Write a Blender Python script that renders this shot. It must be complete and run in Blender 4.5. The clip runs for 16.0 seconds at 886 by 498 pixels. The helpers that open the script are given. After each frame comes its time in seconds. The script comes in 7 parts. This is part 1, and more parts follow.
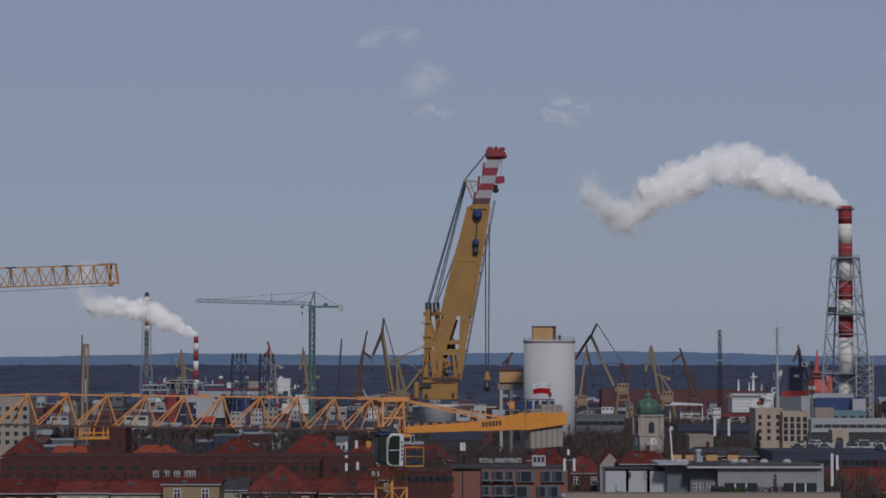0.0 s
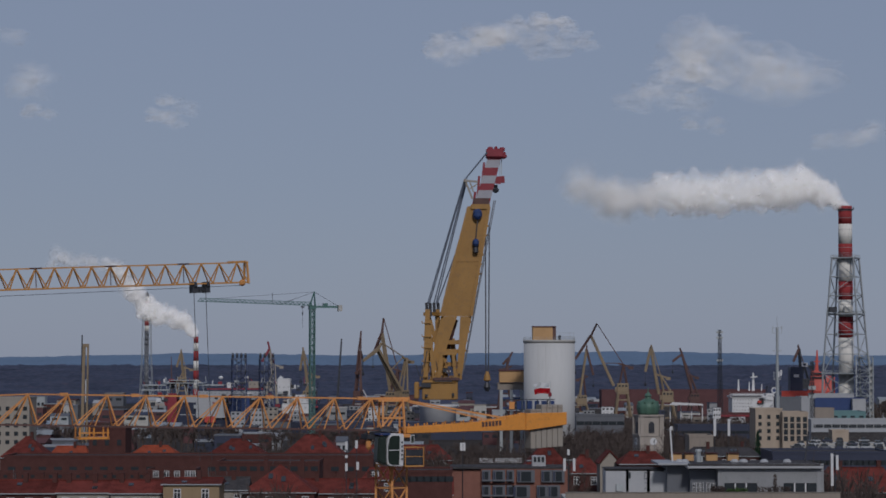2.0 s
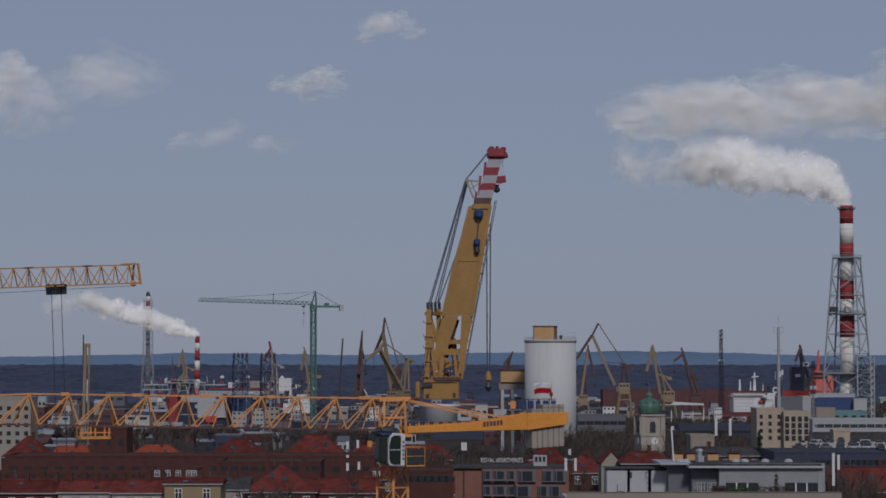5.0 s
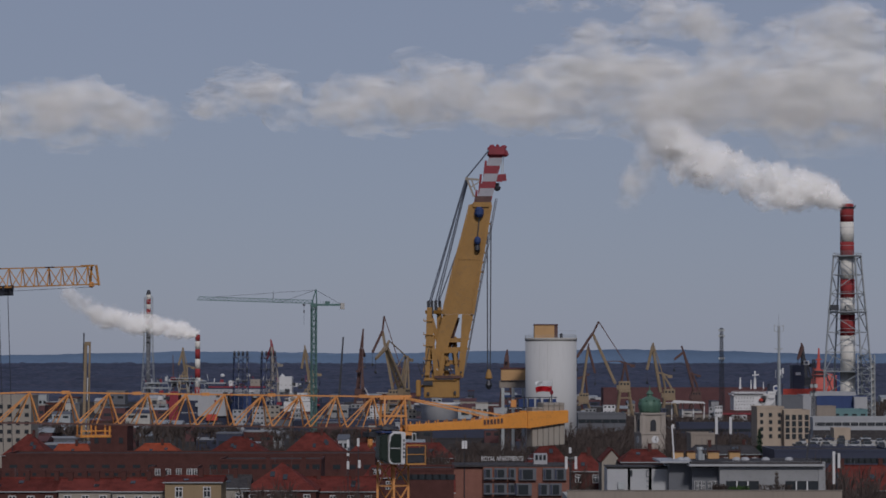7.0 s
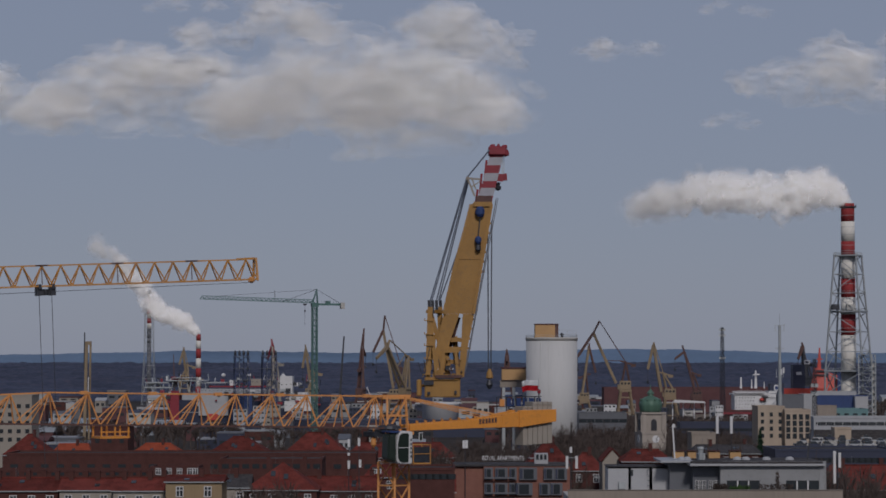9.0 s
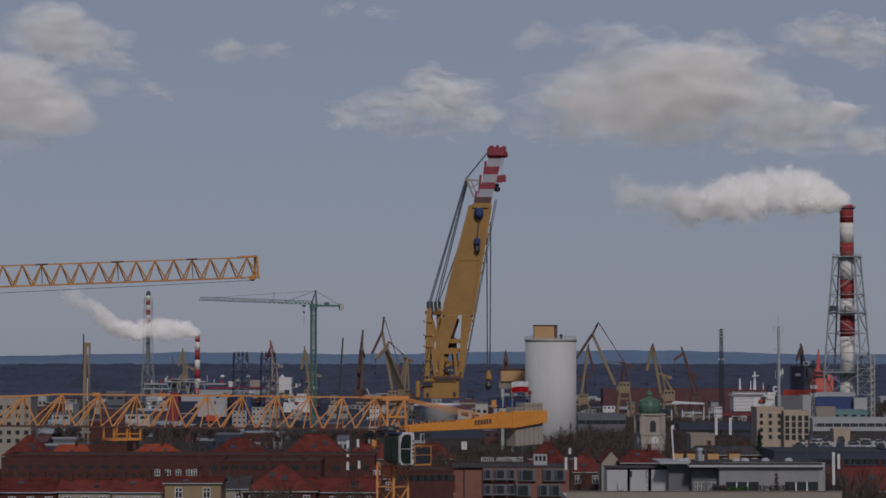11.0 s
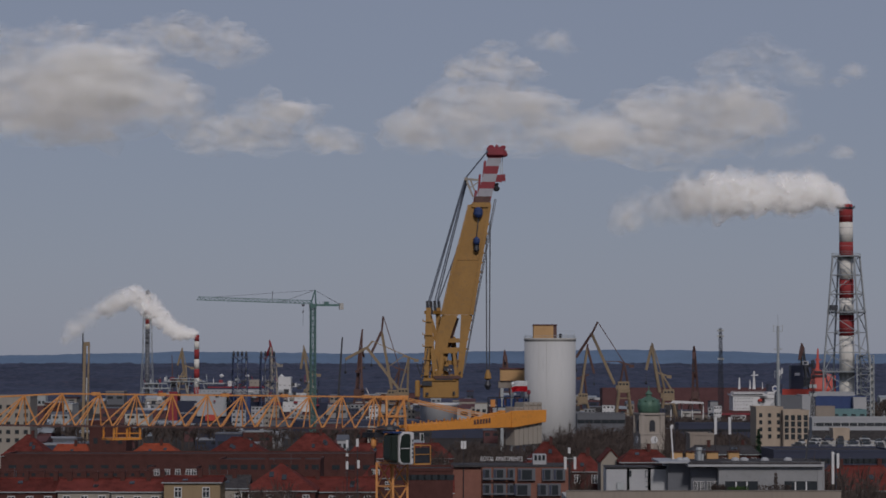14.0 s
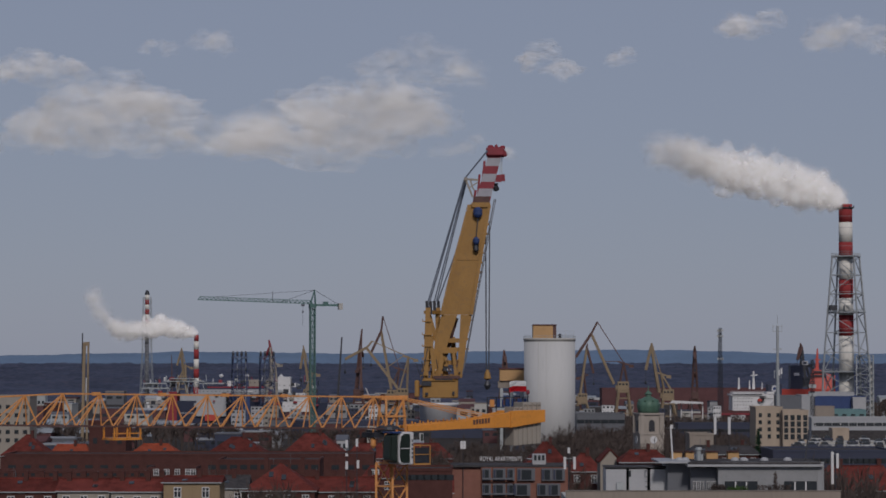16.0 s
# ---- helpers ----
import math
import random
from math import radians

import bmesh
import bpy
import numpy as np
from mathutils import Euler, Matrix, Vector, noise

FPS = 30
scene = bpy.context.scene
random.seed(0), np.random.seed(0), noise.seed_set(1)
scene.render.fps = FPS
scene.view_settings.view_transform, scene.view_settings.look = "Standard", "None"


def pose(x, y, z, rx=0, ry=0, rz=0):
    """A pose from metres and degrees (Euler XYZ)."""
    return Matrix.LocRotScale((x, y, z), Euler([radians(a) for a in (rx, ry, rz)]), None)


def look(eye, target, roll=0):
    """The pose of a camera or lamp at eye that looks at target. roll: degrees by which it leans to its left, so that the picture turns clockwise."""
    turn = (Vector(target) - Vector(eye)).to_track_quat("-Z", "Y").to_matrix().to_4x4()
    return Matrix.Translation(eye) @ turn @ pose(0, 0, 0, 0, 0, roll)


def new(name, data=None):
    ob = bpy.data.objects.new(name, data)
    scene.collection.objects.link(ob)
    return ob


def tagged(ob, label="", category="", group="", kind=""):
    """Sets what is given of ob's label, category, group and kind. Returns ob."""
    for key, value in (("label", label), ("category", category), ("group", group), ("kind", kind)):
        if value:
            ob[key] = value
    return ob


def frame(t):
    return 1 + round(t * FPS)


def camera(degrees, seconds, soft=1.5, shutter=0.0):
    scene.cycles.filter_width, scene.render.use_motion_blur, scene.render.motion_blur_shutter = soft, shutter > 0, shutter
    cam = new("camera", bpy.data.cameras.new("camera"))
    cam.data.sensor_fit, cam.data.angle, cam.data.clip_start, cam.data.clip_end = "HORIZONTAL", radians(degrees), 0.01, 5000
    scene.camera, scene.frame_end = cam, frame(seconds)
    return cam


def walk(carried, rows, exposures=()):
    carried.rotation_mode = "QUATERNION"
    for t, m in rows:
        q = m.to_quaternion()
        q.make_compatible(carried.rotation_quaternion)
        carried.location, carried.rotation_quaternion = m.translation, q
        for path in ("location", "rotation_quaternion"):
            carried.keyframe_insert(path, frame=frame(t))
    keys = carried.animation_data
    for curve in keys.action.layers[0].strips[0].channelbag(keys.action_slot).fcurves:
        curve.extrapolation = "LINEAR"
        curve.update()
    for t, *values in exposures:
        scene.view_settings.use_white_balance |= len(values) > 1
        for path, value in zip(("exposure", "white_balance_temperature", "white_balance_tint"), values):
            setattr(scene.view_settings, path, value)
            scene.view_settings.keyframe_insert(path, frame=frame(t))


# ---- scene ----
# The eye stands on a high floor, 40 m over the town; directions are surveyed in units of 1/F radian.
F, EYE, LEVEL = 4446.0, 40.0, 640.0
TILT = math.atan((LEVEL - 441) / F)
cam = camera(2 * math.degrees(math.atan(784 / F)), 16.0, soft=1.7)
SWAY = [(0, 0, 0), (0.5, 0, 0), (1, 0, 0), (1.5, 0, 0), (2, 0, 0), (2.5, 0.6, 0), (3, 1, 0), (3.2, 1.2, 0), (3.5, 3, -6), (3.8, 2.2, -0.5), (4, 2, 0),
        (4.2, 2, 0), (6.3, 2.7, -1.6), (6.5, 2.7, -1.6), (7, 3, -3.5), (7.5, 3, -1.6), (8, 3, 2), (8.5, 3, -3), (9, 4.3, -4.3), (9.2, 4, -4), (11.3, 2.2, -2),
        (11.5, 2, -2), (12, 2.6, -2.3), (12.5, 2.6, -2.1), (13, 2.2, -2), (13.5, 1.5, -2.7), (14, 1.4, -3), (14.5, 1, -3), (15, 0.4, -3), (15.5, 0.5, -3), (16, 0.6, -3)]
walk(cam, [(t, pose(0, 0, EYE, 90 + math.degrees(TILT + dy / F), 0, math.degrees(dx / F))) for t, dx, dy in SWAY],
     [(0, 0.06, 6350, 13), (1.5, 0.0, 6300, 12), (3.5, -0.03, 6300, 12), (7, -0.04, 6480, 14), (9, -0.1, 6560, 14), (12.5, -0.14, 6700, 14), (14.5, -0.1, 6680, 14), (16, 0.0, 6680, 14)])


def spot(u, v, d):
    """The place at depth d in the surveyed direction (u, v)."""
    b = (441 - v) / F
    k = d / (math.cos(TILT) - b * math.sin(TILT))
    return Vector(((u - 784) / F * k, d, EYE + k * (math.sin(TILT) + b * math.cos(TILT))))


# ---- light ----
SUN_UP, SUN_TURN = radians(34), radians(171)
world = bpy.data.worlds.new("sky")
scene.world = world
world.use_nodes = True
wn = world.node_tree
sky = wn.nodes.new("ShaderNodeTexSky")
sky.sky_type, sky.sun_disc = "NISHITA", False
sky.sun_elevation, sky.sun_rotation = SUN_UP, SUN_TURN
sky.air_density, sky.dust_density, sky.ozone_density = 1.0, 0.4, 3.0
veil = wn.nodes.new("ShaderNodeMixRGB")  # even high haze over the clear sky
veil.inputs[0].default_value = 0.85
veil.inputs[2].default_value = (3.4, 3.98, 5.4, 1)
wn.links.new(sky.outputs[0], veil.inputs[1])
wn.links.new(veil.outputs[0], wn.nodes["Background"].inputs[0])
wn.nodes["Background"].inputs[1].default_value = 0.061
scene.cycles.transparent_max_bounces = 160
sun_data = bpy.data.lights.new("sun", "SUN")
sun_data.energy, sun_data.angle, sun_data.color = 1.75, radians(7), (1.0, 0.965, 0.92)
sun = new("sun", sun_data)
sun_way = Vector((math.cos(SUN_UP) * math.sin(SUN_TURN), math.cos(SUN_UP) * math.cos(SUN_TURN), math.sin(SUN_UP)))
sun.matrix_world = look(sun_way * 300, (0, 0, 0))


# ---- materials ----
def mat(name, base, rough=0.6, metal=0.0, vary=0.25, size=1.0, bump=0.2, streak=False, dirt=0.0, dirt_colour=(0.05, 0.045, 0.04), each=0.0):
    """A surface with mottling at two scales; size: metres of the coarse mottle; streak: stretched downward; each: difference from piece to piece."""
    m = bpy.data.materials.new(name)
    m.use_nodes = True
    n, l = m.node_tree.nodes, m.node_tree.links
    p = n["Principled BSDF"]
    p.inputs["Roughness"].default_value, p.inputs["Metallic"].default_value = rough, metal
    p.inputs["Specular IOR Level"].default_value = 0.08 if rough >= 0.8 else 0.4
    tex = n.new("ShaderNodeTexCoord")
    mp = n.new("ShaderNodeMapping")
    mp.inputs["Scale"].default_value = (1 / size, 1 / size, 0.15 / size if streak else 1 / size)
    l.new(tex.outputs["Object"], mp.inputs[0])
    noises = []
    for scale, detail in ((1.0, 4), (7.0, 5)):
        z = n.new("ShaderNodeTexNoise")
        z.inputs["Scale"].default_value, z.inputs["Detail"].default_value = scale, detail
        l.new(mp.outputs[0], z.inputs["Vector"])
        noises.append(z)
    add = n.new("ShaderNodeMath")
    add.operation = "ADD"
    l.new(noises[0].outputs[0], add.inputs[0])
    l.new(noises[1].outputs[0], add.inputs[1])
    rng = n.new("ShaderNodeMapRange")
    rng.inputs["From Min"].default_value, rng.inputs["From Max"].default_value = 0.6, 1.4
    rng.inputs["To Min"].default_value, rng.inputs["To Max"].default_value = 1 - vary, 1 + vary
    l.new(add.outputs[0], rng.inputs[0])
    value = rng.outputs[0]
    if each:
        oi = n.new("ShaderNodeObjectInfo")
        r2 = n.new("ShaderNodeMapRange")
        r2.inputs["To Min"].default_value, r2.inputs["To Max"].default_value = 1 - each, 1 + each
        l.new(oi.outputs["Random"], r2.inputs[0])
        mu = n.new("ShaderNodeMath")
        mu.operation = "MULTIPLY"
        l.new(value, mu.inputs[0])
        l.new(r2.outputs[0], mu.inputs[1])
        value = mu.outputs[0]
    hs = n.new("ShaderNodeHueSaturation")
    hs.inputs["Color"].default_value = (*base, 1)
    l.new(value, hs.inputs["Value"])
    colour = hs.outputs[0]
    if dirt:
        r3 = n.new("ShaderNodeMapRange")
        r3.inputs["From Min"].default_value, r3.inputs["From Max"].default_value = 0.5, 0.72
        r3.inputs["To Max"].default_value = dirt
        l.new(noises[1].outputs[0], r3.inputs[0])
        mx = n.new("ShaderNodeMixRGB")
        mx.inputs[2].default_value = (*dirt_colour, 1)
        l.new(r3.outputs[0], mx.inputs[0])
        l.new(colour, mx.inputs[1])
        colour = mx.outputs[0]
    l.new(colour, p.inputs["Base Color"])
    if bump:
        b = n.new("ShaderNodeBump")
        b.inputs["Strength"].default_value, b.inputs["Distance"].default_value = bump, 0.05 * size
        l.new(noises[1].outputs[0], b.inputs["Height"])
        l.new(b.outputs[0], p.inputs["Normal"])
    return m


CRANE_YELLOW = mat("crane_yellow_paint", (0.6, 0.238, 0.04), 0.45, 0, 0.15, 1.5, 0.05, dirt=0.35)
CRANE_FADED = mat("faded_crane_paint", (0.42, 0.2, 0.055), 0.5, 0, 0.2, 1.5, 0.05, dirt=0.3)
CRANE_ORANGE = mat("crane_orange_paint", (0.57, 0.25, 0.08), 0.45, 0, 0.15, 1.5, 0.05, dirt=0.3)
SHIP_YELLOW = mat("ship_crane_paint", (0.29, 0.155, 0.04), 0.55, 0, 0.2, 8, 0.05, dirt=0.35)
PALE_YELLOW = mat("portal_crane_paint", (0.215, 0.16, 0.1), 0.6, 0, 0.2, 5, 0.05, dirt=0.4)
BROWN_STEEL = mat("brown_rusted_steel", (0.085, 0.045, 0.04), 0.75, 0, 0.3, 4, 0.1)
GREEN_STEEL = mat("green_paint_steel", (0.06, 0.13, 0.12), 0.55, 0, 0.2, 3, 0.05)
STAY_STEEL = mat("dark_stay_cable", (0.13, 0.15, 0.19), 0.5, 0.3, 0.2, 3, 0.05)
BAND_GREY = mat("greyed_white_band", (0.3, 0.3, 0.335), 0.6, 0, 0.15, 4, 0.05, dirt=0.25)
GREY_STEEL = mat("galvanised_steel", (0.33, 0.35, 0.36), 0.5, 0.4, 0.2, 3, 0.05, dirt=0.3)
DARK_STEEL = mat("dark_steel", (0.035, 0.037, 0.045), 0.5, 0.3, 0.3, 3, 0.05)
BLUE_PAINT = mat("blue_paint", (0.018, 0.04, 0.125), 0.5, 0, 0.2, 3, 0.05)
RED_PAINT = mat("red_paint", (0.2, 0.018, 0.03), 0.5, 0, 0.2, 4, 0.05, dirt=0.25)
ORANGE_RED = mat("ship_orange_red", (0.4, 0.05, 0.035), 0.5, 0, 0.15, 4, 0.05)
WHITE_PAINT = mat("white_paint", (0.52, 0.52, 0.53), 0.5, 0, 0.12, 4, 0.05, dirt=0.2, dirt_colour=(0.3, 0.26, 0.22))
CHIMNEY_WHITE = mat("chimney_white", (0.62, 0.6, 0.56), 0.8, 0, 0.15, 6, 0.1, True, 0.35, (0.2, 0.19, 0.18))
CHIMNEY_RED = mat("chimney_red", (0.27, 0.042, 0.045), 0.8, 0, 0.2, 6, 0.1, True, 0.4, (0.12, 0.05, 0.04))
CONCRETE = mat("silo_concrete", (0.43, 0.43, 0.43), 0.85, 0, 0.1, 7, 0.15, True, 0.3, (0.35, 0.34, 0.33))
GREY_CONCRETE = mat("grey_concrete", (0.38, 0.37, 0.35), 0.85, 0, 0.2, 2, 0.2, dirt=0.3)
BEIGE = mat("beige_render", (0.25, 0.215, 0.185), 0.9, 0, 0.15, 4, 0.1, True, 0.25)
TAN = mat("tan_cladding", (0.42, 0.26, 0.13), 0.8, 0, 0.12, 4, 0.1, dirt=0.2)
CREAM = mat("cream_plaster", (0.27, 0.245, 0.215), 0.9, 0, 0.12, 3, 0.15, True, 0.35, (0.25, 0.2, 0.16))
STONE = mat("pale_church_stone", (0.32, 0.285, 0.255), 0.9, 0, 0.2, 3, 0.25, True, 0.35, (0.16, 0.14, 0.12))
COPPER = mat("green_copper", (0.065, 0.13, 0.095), 0.55, 0.1, 0.35, 1.2, 0.15, True, 0.4, (0.04, 0.09, 0.06))
ROOF_RED = mat("red_tile_roof", (0.115, 0.027, 0.022), 0.85, 0, 0.65, 1.8, 0.5, dirt=0.6, dirt_colour=(0.07, 0.03, 0.025), each=0.2)
ROOF_BRIGHT = mat("bright_tile_roof", (0.27, 0.06, 0.032), 0.85, 0, 0.35, 1.6, 0.4, dirt=0.3, dirt_colour=(0.15, 0.05, 0.03), each=0.15)
ROOF_DARK = mat("dark_roof_felt", (0.05, 0.047, 0.05), 0.8, 0, 0.3, 3, 0.2, dirt=0.3, dirt_colour=(0.12, 0.11, 0.1))
BLOCK_TAN = mat("tan_concrete_panels", (0.36, 0.295, 0.235), 0.9, 0, 0.2, 2.5, 0.15, True, 0.35, (0.2, 0.16, 0.13))
YELLOW_PLASTER = mat("yellow_plaster", (0.25, 0.185, 0.115), 0.9, 0, 0.15, 3, 0.1, True, 0.3, (0.2, 0.15, 0.1))
BRICK = mat("brown_brick", (0.074, 0.033, 0.03), 0.9, 0, 0.25, 1.5, 0.3, dirt=0.4, dirt_colour=(0.08, 0.04, 0.03))
BRICK_ROSE = mat("rose_brick", (0.2, 0.095, 0.075), 0.9, 0, 0.2, 1.5, 0.3, dirt=0.3, dirt_colour=(0.16, 0.08, 0.06))
CLAD_GREY = mat("grey_cladding", (0.3, 0.31, 0.33), 0.55, 0.1, 0.1, 2, 0.05, dirt=0.15)
CLAD_SLATE = mat("slate_cladding", (0.1, 0.106, 0.122), 0.6, 0.1, 0.1, 2, 0.05, dirt=0.15)
CLAD_WHITE = mat("white_cladding", (0.31, 0.315, 0.33), 0.55, 0, 0.08, 2, 0.05, dirt=0.15, dirt_colour=(0.3, 0.3, 0.3))
PENT_GREY = mat("penthouse_cladding", (0.235, 0.24, 0.25), 0.55, 0.1, 0.12, 2, 0.05, dirt=0.25)
RIG_BLUE = mat("rig_blue_paint", (0.035, 0.05, 0.115), 0.55, 0, 0.25, 3, 0.05)
TEAL = mat("teal_cladding", (0.1, 0.19, 0.2), 0.7, 0, 0.12, 3, 0.05)
NAVY = mat("navy_cladding", (0.022, 0.028, 0.055), 0.55, 0, 0.15, 4, 0.05)
MAROON = mat("maroon_sheet", (0.1, 0.05, 0.052), 0.8, 0, 0.2, 6, 0.1)
FLAG_RED = mat("flag_red_cloth", (0.5, 0.02, 0.03), 0.9, 0, 0.1, 0.5, 0.1)
FLAG_WHITE = mat("flag_white_cloth", (0.75, 0.75, 0.75), 0.9, 0, 0.06, 0.5, 0.1)
BARK = mat("twig_bark", (0.072, 0.057, 0.052), 0.95, 0, 0.3, 2, 0.1)
FIR = mat("fir_needles", (0.025, 0.05, 0.03), 0.9, 0, 0.4, 1, 0.1)
HEDGE = mat("hedge_leaves", (0.05, 0.09, 0.03), 0.9, 0, 0.4, 0.5, 0.1)
GROUND = mat("town_ground", (0.045, 0.04, 0.038), 0.95, 0, 0.4, 25, 0.2)
WATER = mat("harbour_water", (0.02, 0.03, 0.035), 0.15, 0, 0.2, 12, 0.3)
# the forest's base colour is blued to stand in for distant haze
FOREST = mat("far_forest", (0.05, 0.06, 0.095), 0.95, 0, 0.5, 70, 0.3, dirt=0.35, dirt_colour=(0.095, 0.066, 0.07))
GLASS = mat("window_glass", (0.03, 0.035, 0.04), 0.08, 0, 0.2, 2, 0.0)


def vapour(name, colour, cover, size, ragged, even=0.3, least=0.0, glow=0.0):
    """Thin vapour: a veil that lets light through and partly scatters it; least, cover: how much it hides; size: metres
    of its wisps; even: normals turned sunward; glow: emission in place of inner scattering.
    """
    m = bpy.data.materials.new(name)
    m.use_nodes = True
    n, l = m.node_tree.nodes, m.node_tree.links
    n.remove(n["Principled BSDF"])
    tex, z, rng = n.new("ShaderNodeTexCoord"), n.new("ShaderNodeTexNoise"), n.new("ShaderNodeMapRange")
    z.inputs["Scale"].default_value, z.inputs["Detail"].default_value = 1 / size, 4
    l.new(tex.outputs["Object"], z.inputs["Vector"])
    l.new(z.outputs[0], rng.inputs[0])
    rng.inputs["From Min"].default_value, rng.inputs["From Max"].default_value = 0.5 - ragged, 0.5 + ragged
    rng.inputs["To Min"].default_value, rng.inputs["To Max"].default_value = least, cover
    a, b, c = n.new("ShaderNodeBsdfDiffuse"), n.new("ShaderNodeBsdfTranslucent"), n.new("ShaderNodeBsdfTransparent")
    geo, bend, sunward = n.new("ShaderNodeNewGeometry"), n.new("ShaderNodeVectorMath"), n.new("ShaderNodeMixRGB")  # normals turned sunward, so that all sides look lit alike
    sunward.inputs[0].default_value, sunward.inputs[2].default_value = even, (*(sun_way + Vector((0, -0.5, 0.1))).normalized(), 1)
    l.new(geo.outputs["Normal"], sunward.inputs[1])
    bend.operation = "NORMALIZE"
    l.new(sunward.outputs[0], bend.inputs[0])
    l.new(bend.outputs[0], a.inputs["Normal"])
    a.inputs[0].default_value = b.inputs[0].default_value = (*colour, 1)
    both, veil = n.new("ShaderNodeMixShader"), n.new("ShaderNodeMixShader")
    both.inputs[0].default_value = 0.2
    l.new(a.outputs[0], both.inputs[1])
    l.new(b.outputs[0], both.inputs[2])
    l.new(rng.outputs[0], veil.inputs[0])
    l.new(c.outputs[0], veil.inputs[1])
    e, lit = n.new("ShaderNodeEmission"), n.new("ShaderNodeAddShader")  # emission added in place of light scattered from droplet to droplet
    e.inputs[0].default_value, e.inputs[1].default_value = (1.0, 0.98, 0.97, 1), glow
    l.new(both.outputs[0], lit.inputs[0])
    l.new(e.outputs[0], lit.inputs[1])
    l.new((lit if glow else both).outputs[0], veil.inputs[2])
    l.new(veil.outputs[0], n["Material Output"].inputs[0])
    return m


CAB_GLASS = mat("cab_glass", (0.012, 0.02, 0.015), 0.3, 0, 0.2, 2, 0.0)
# last value: added glow that lifts the shaded parts of steam and cloud
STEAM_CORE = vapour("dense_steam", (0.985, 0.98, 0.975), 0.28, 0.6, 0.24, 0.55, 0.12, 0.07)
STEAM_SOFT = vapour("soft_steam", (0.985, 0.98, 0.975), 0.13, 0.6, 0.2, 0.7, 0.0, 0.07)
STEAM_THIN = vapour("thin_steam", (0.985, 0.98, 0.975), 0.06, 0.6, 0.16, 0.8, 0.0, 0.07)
CLOUD = vapour("cloud_vapour", (0.93, 0.93, 0.93), 0.115, 50, 0.16, 0.9, 0.0, 0.16)
CLOUD_THIN = vapour("thin_cloud", (0.93, 0.93, 0.93), 0.06, 40, 0.15, 0.9, 0.0, 0.16)


# ---- building blocks ----
def thing(name, loc, label, category, group="", kind=""):
    ob = new(name)
    ob.location = loc
    return tagged(ob, label, category, group, kind)


def part(name, bm, material, parent=None, label=""):
    me = bpy.data.meshes.new(name)
    bm.to_mesh(me)
    bm.free()
    me.materials.append(material)
    ob = new(name, me)
    ob.parent = parent
    return tagged(ob, label) if label else ob


def share(name, me, parent, loc, turn=0.0):
    ob = new(name, me)
    ob.parent, ob.location, ob.rotation_euler = parent, loc, (0, 0, turn)
    return ob


def smooth(ob):
    ob.data.polygons.foreach_set("use_smooth", [True] * len(ob.data.polygons))
    return ob


def hull(bm, low, high):
    """Closes two rings of equal count into a solid."""
    a, b = [bm.verts.new(p) for p in low], [bm.verts.new(p) for p in high]
    n = len(a)
    for i in range(n):
        bm.faces.new((a[i], a[(i + 1) % n], b[(i + 1) % n], b[i]))
    bm.faces.new(a[::-1])
    bm.faces.new(b)


def box(bm, lo, hi):
    (x, y, z), (X, Y, Z) = lo, hi
    hull(bm, [(x, y, z), (X, y, z), (X, Y, z), (x, Y, z)], [(x, y, Z), (X, y, Z), (X, Y, Z), (x, Y, Z)])
    return bm


def beam(bm, a, b, w, h=None, n=4, w2=None):
    """A bar from a to b, w wide and h deep (n = 4), or round with n sides; w2: its width at b."""
    a, b = Vector(a), Vector(b)
    k = (b - a).normalized()
    side = k.cross(Vector((0, 0, 1)))
    side = Vector((1, 0, 0)) if side.length < 0.01 else side.normalized()
    up = side.cross(k)
    h, w2 = h or w, w2 or w
    rings = []
    for c, s in ((a, 1), (b, w2 / w)):
        if n == 4:
            rings.append([c + side * (w / 2 * s * i) + up * (h / 2 * s * j) for i, j in ((-1, -1), (1, -1), (1, 1), (-1, 1))])
        else:
            rings.append([c + (side * math.cos(6.2832 * i / n) + up * math.sin(6.2832 * i / n)) * (w / 2 * s) for i in range(n)])
    hull(bm, *rings)
    return bm


def turned(bm, profile, n=24, at=(0, 0, 0)):
    """A solid turned about the upright axis; profile: (radius, height) from the bottom up."""
    rings = [[bm.verts.new((at[0] + r * math.cos(6.2832 * i / n), at[1] + r * math.sin(6.2832 * i / n), at[2] + z)) for i in range(n)] for r, z in profile]
    for a, b in zip(rings, rings[1:]):
        for i in range(n):
            bm.faces.new((a[i], a[(i + 1) % n], b[(i + 1) % n], b[i]))
    bm.faces.new(rings[0][::-1])
    bm.faces.new(rings[-1])
    return bm


def mesh():
    return bmesh.new()


def lattice(bm, low, high, bays, w, cross=True):
    """A four-legged lattice between two rings of corners; w: width of a leg."""
    low, high = [Vector(p) for p in low], [Vector(p) for p in high]
    n = len(low)
    for i in range(n):
        beam(bm, low[i], high[i], w)
    for k in range(bays + 1):
        ring = [low[i].lerp(high[i], k / bays) for i in range(n)]
        for i in range(n):
            beam(bm, ring[i], ring[(i + 1) % n], w * 0.6)
            if k < bays:
                nxt = [low[j].lerp(high[j], (k + 1) / bays) for j in range(n)]
                p, q = (i, (i + 1) % n) if k % 2 else ((i + 1) % n, i)
                beam(bm, ring[p], nxt[q], w * 0.55)
                if cross:
                    beam(bm, ring[q], nxt[p], w * 0.55)


def square(s, z, turn=0.0, at=(0, 0)):
    return [(at[0] + s * math.cos(turn + radians(45 + 90 * i)) * 0.7071, at[1] + s * math.sin(turn + radians(45 + 90 * i)) * 0.7071, z) for i in range(4)]


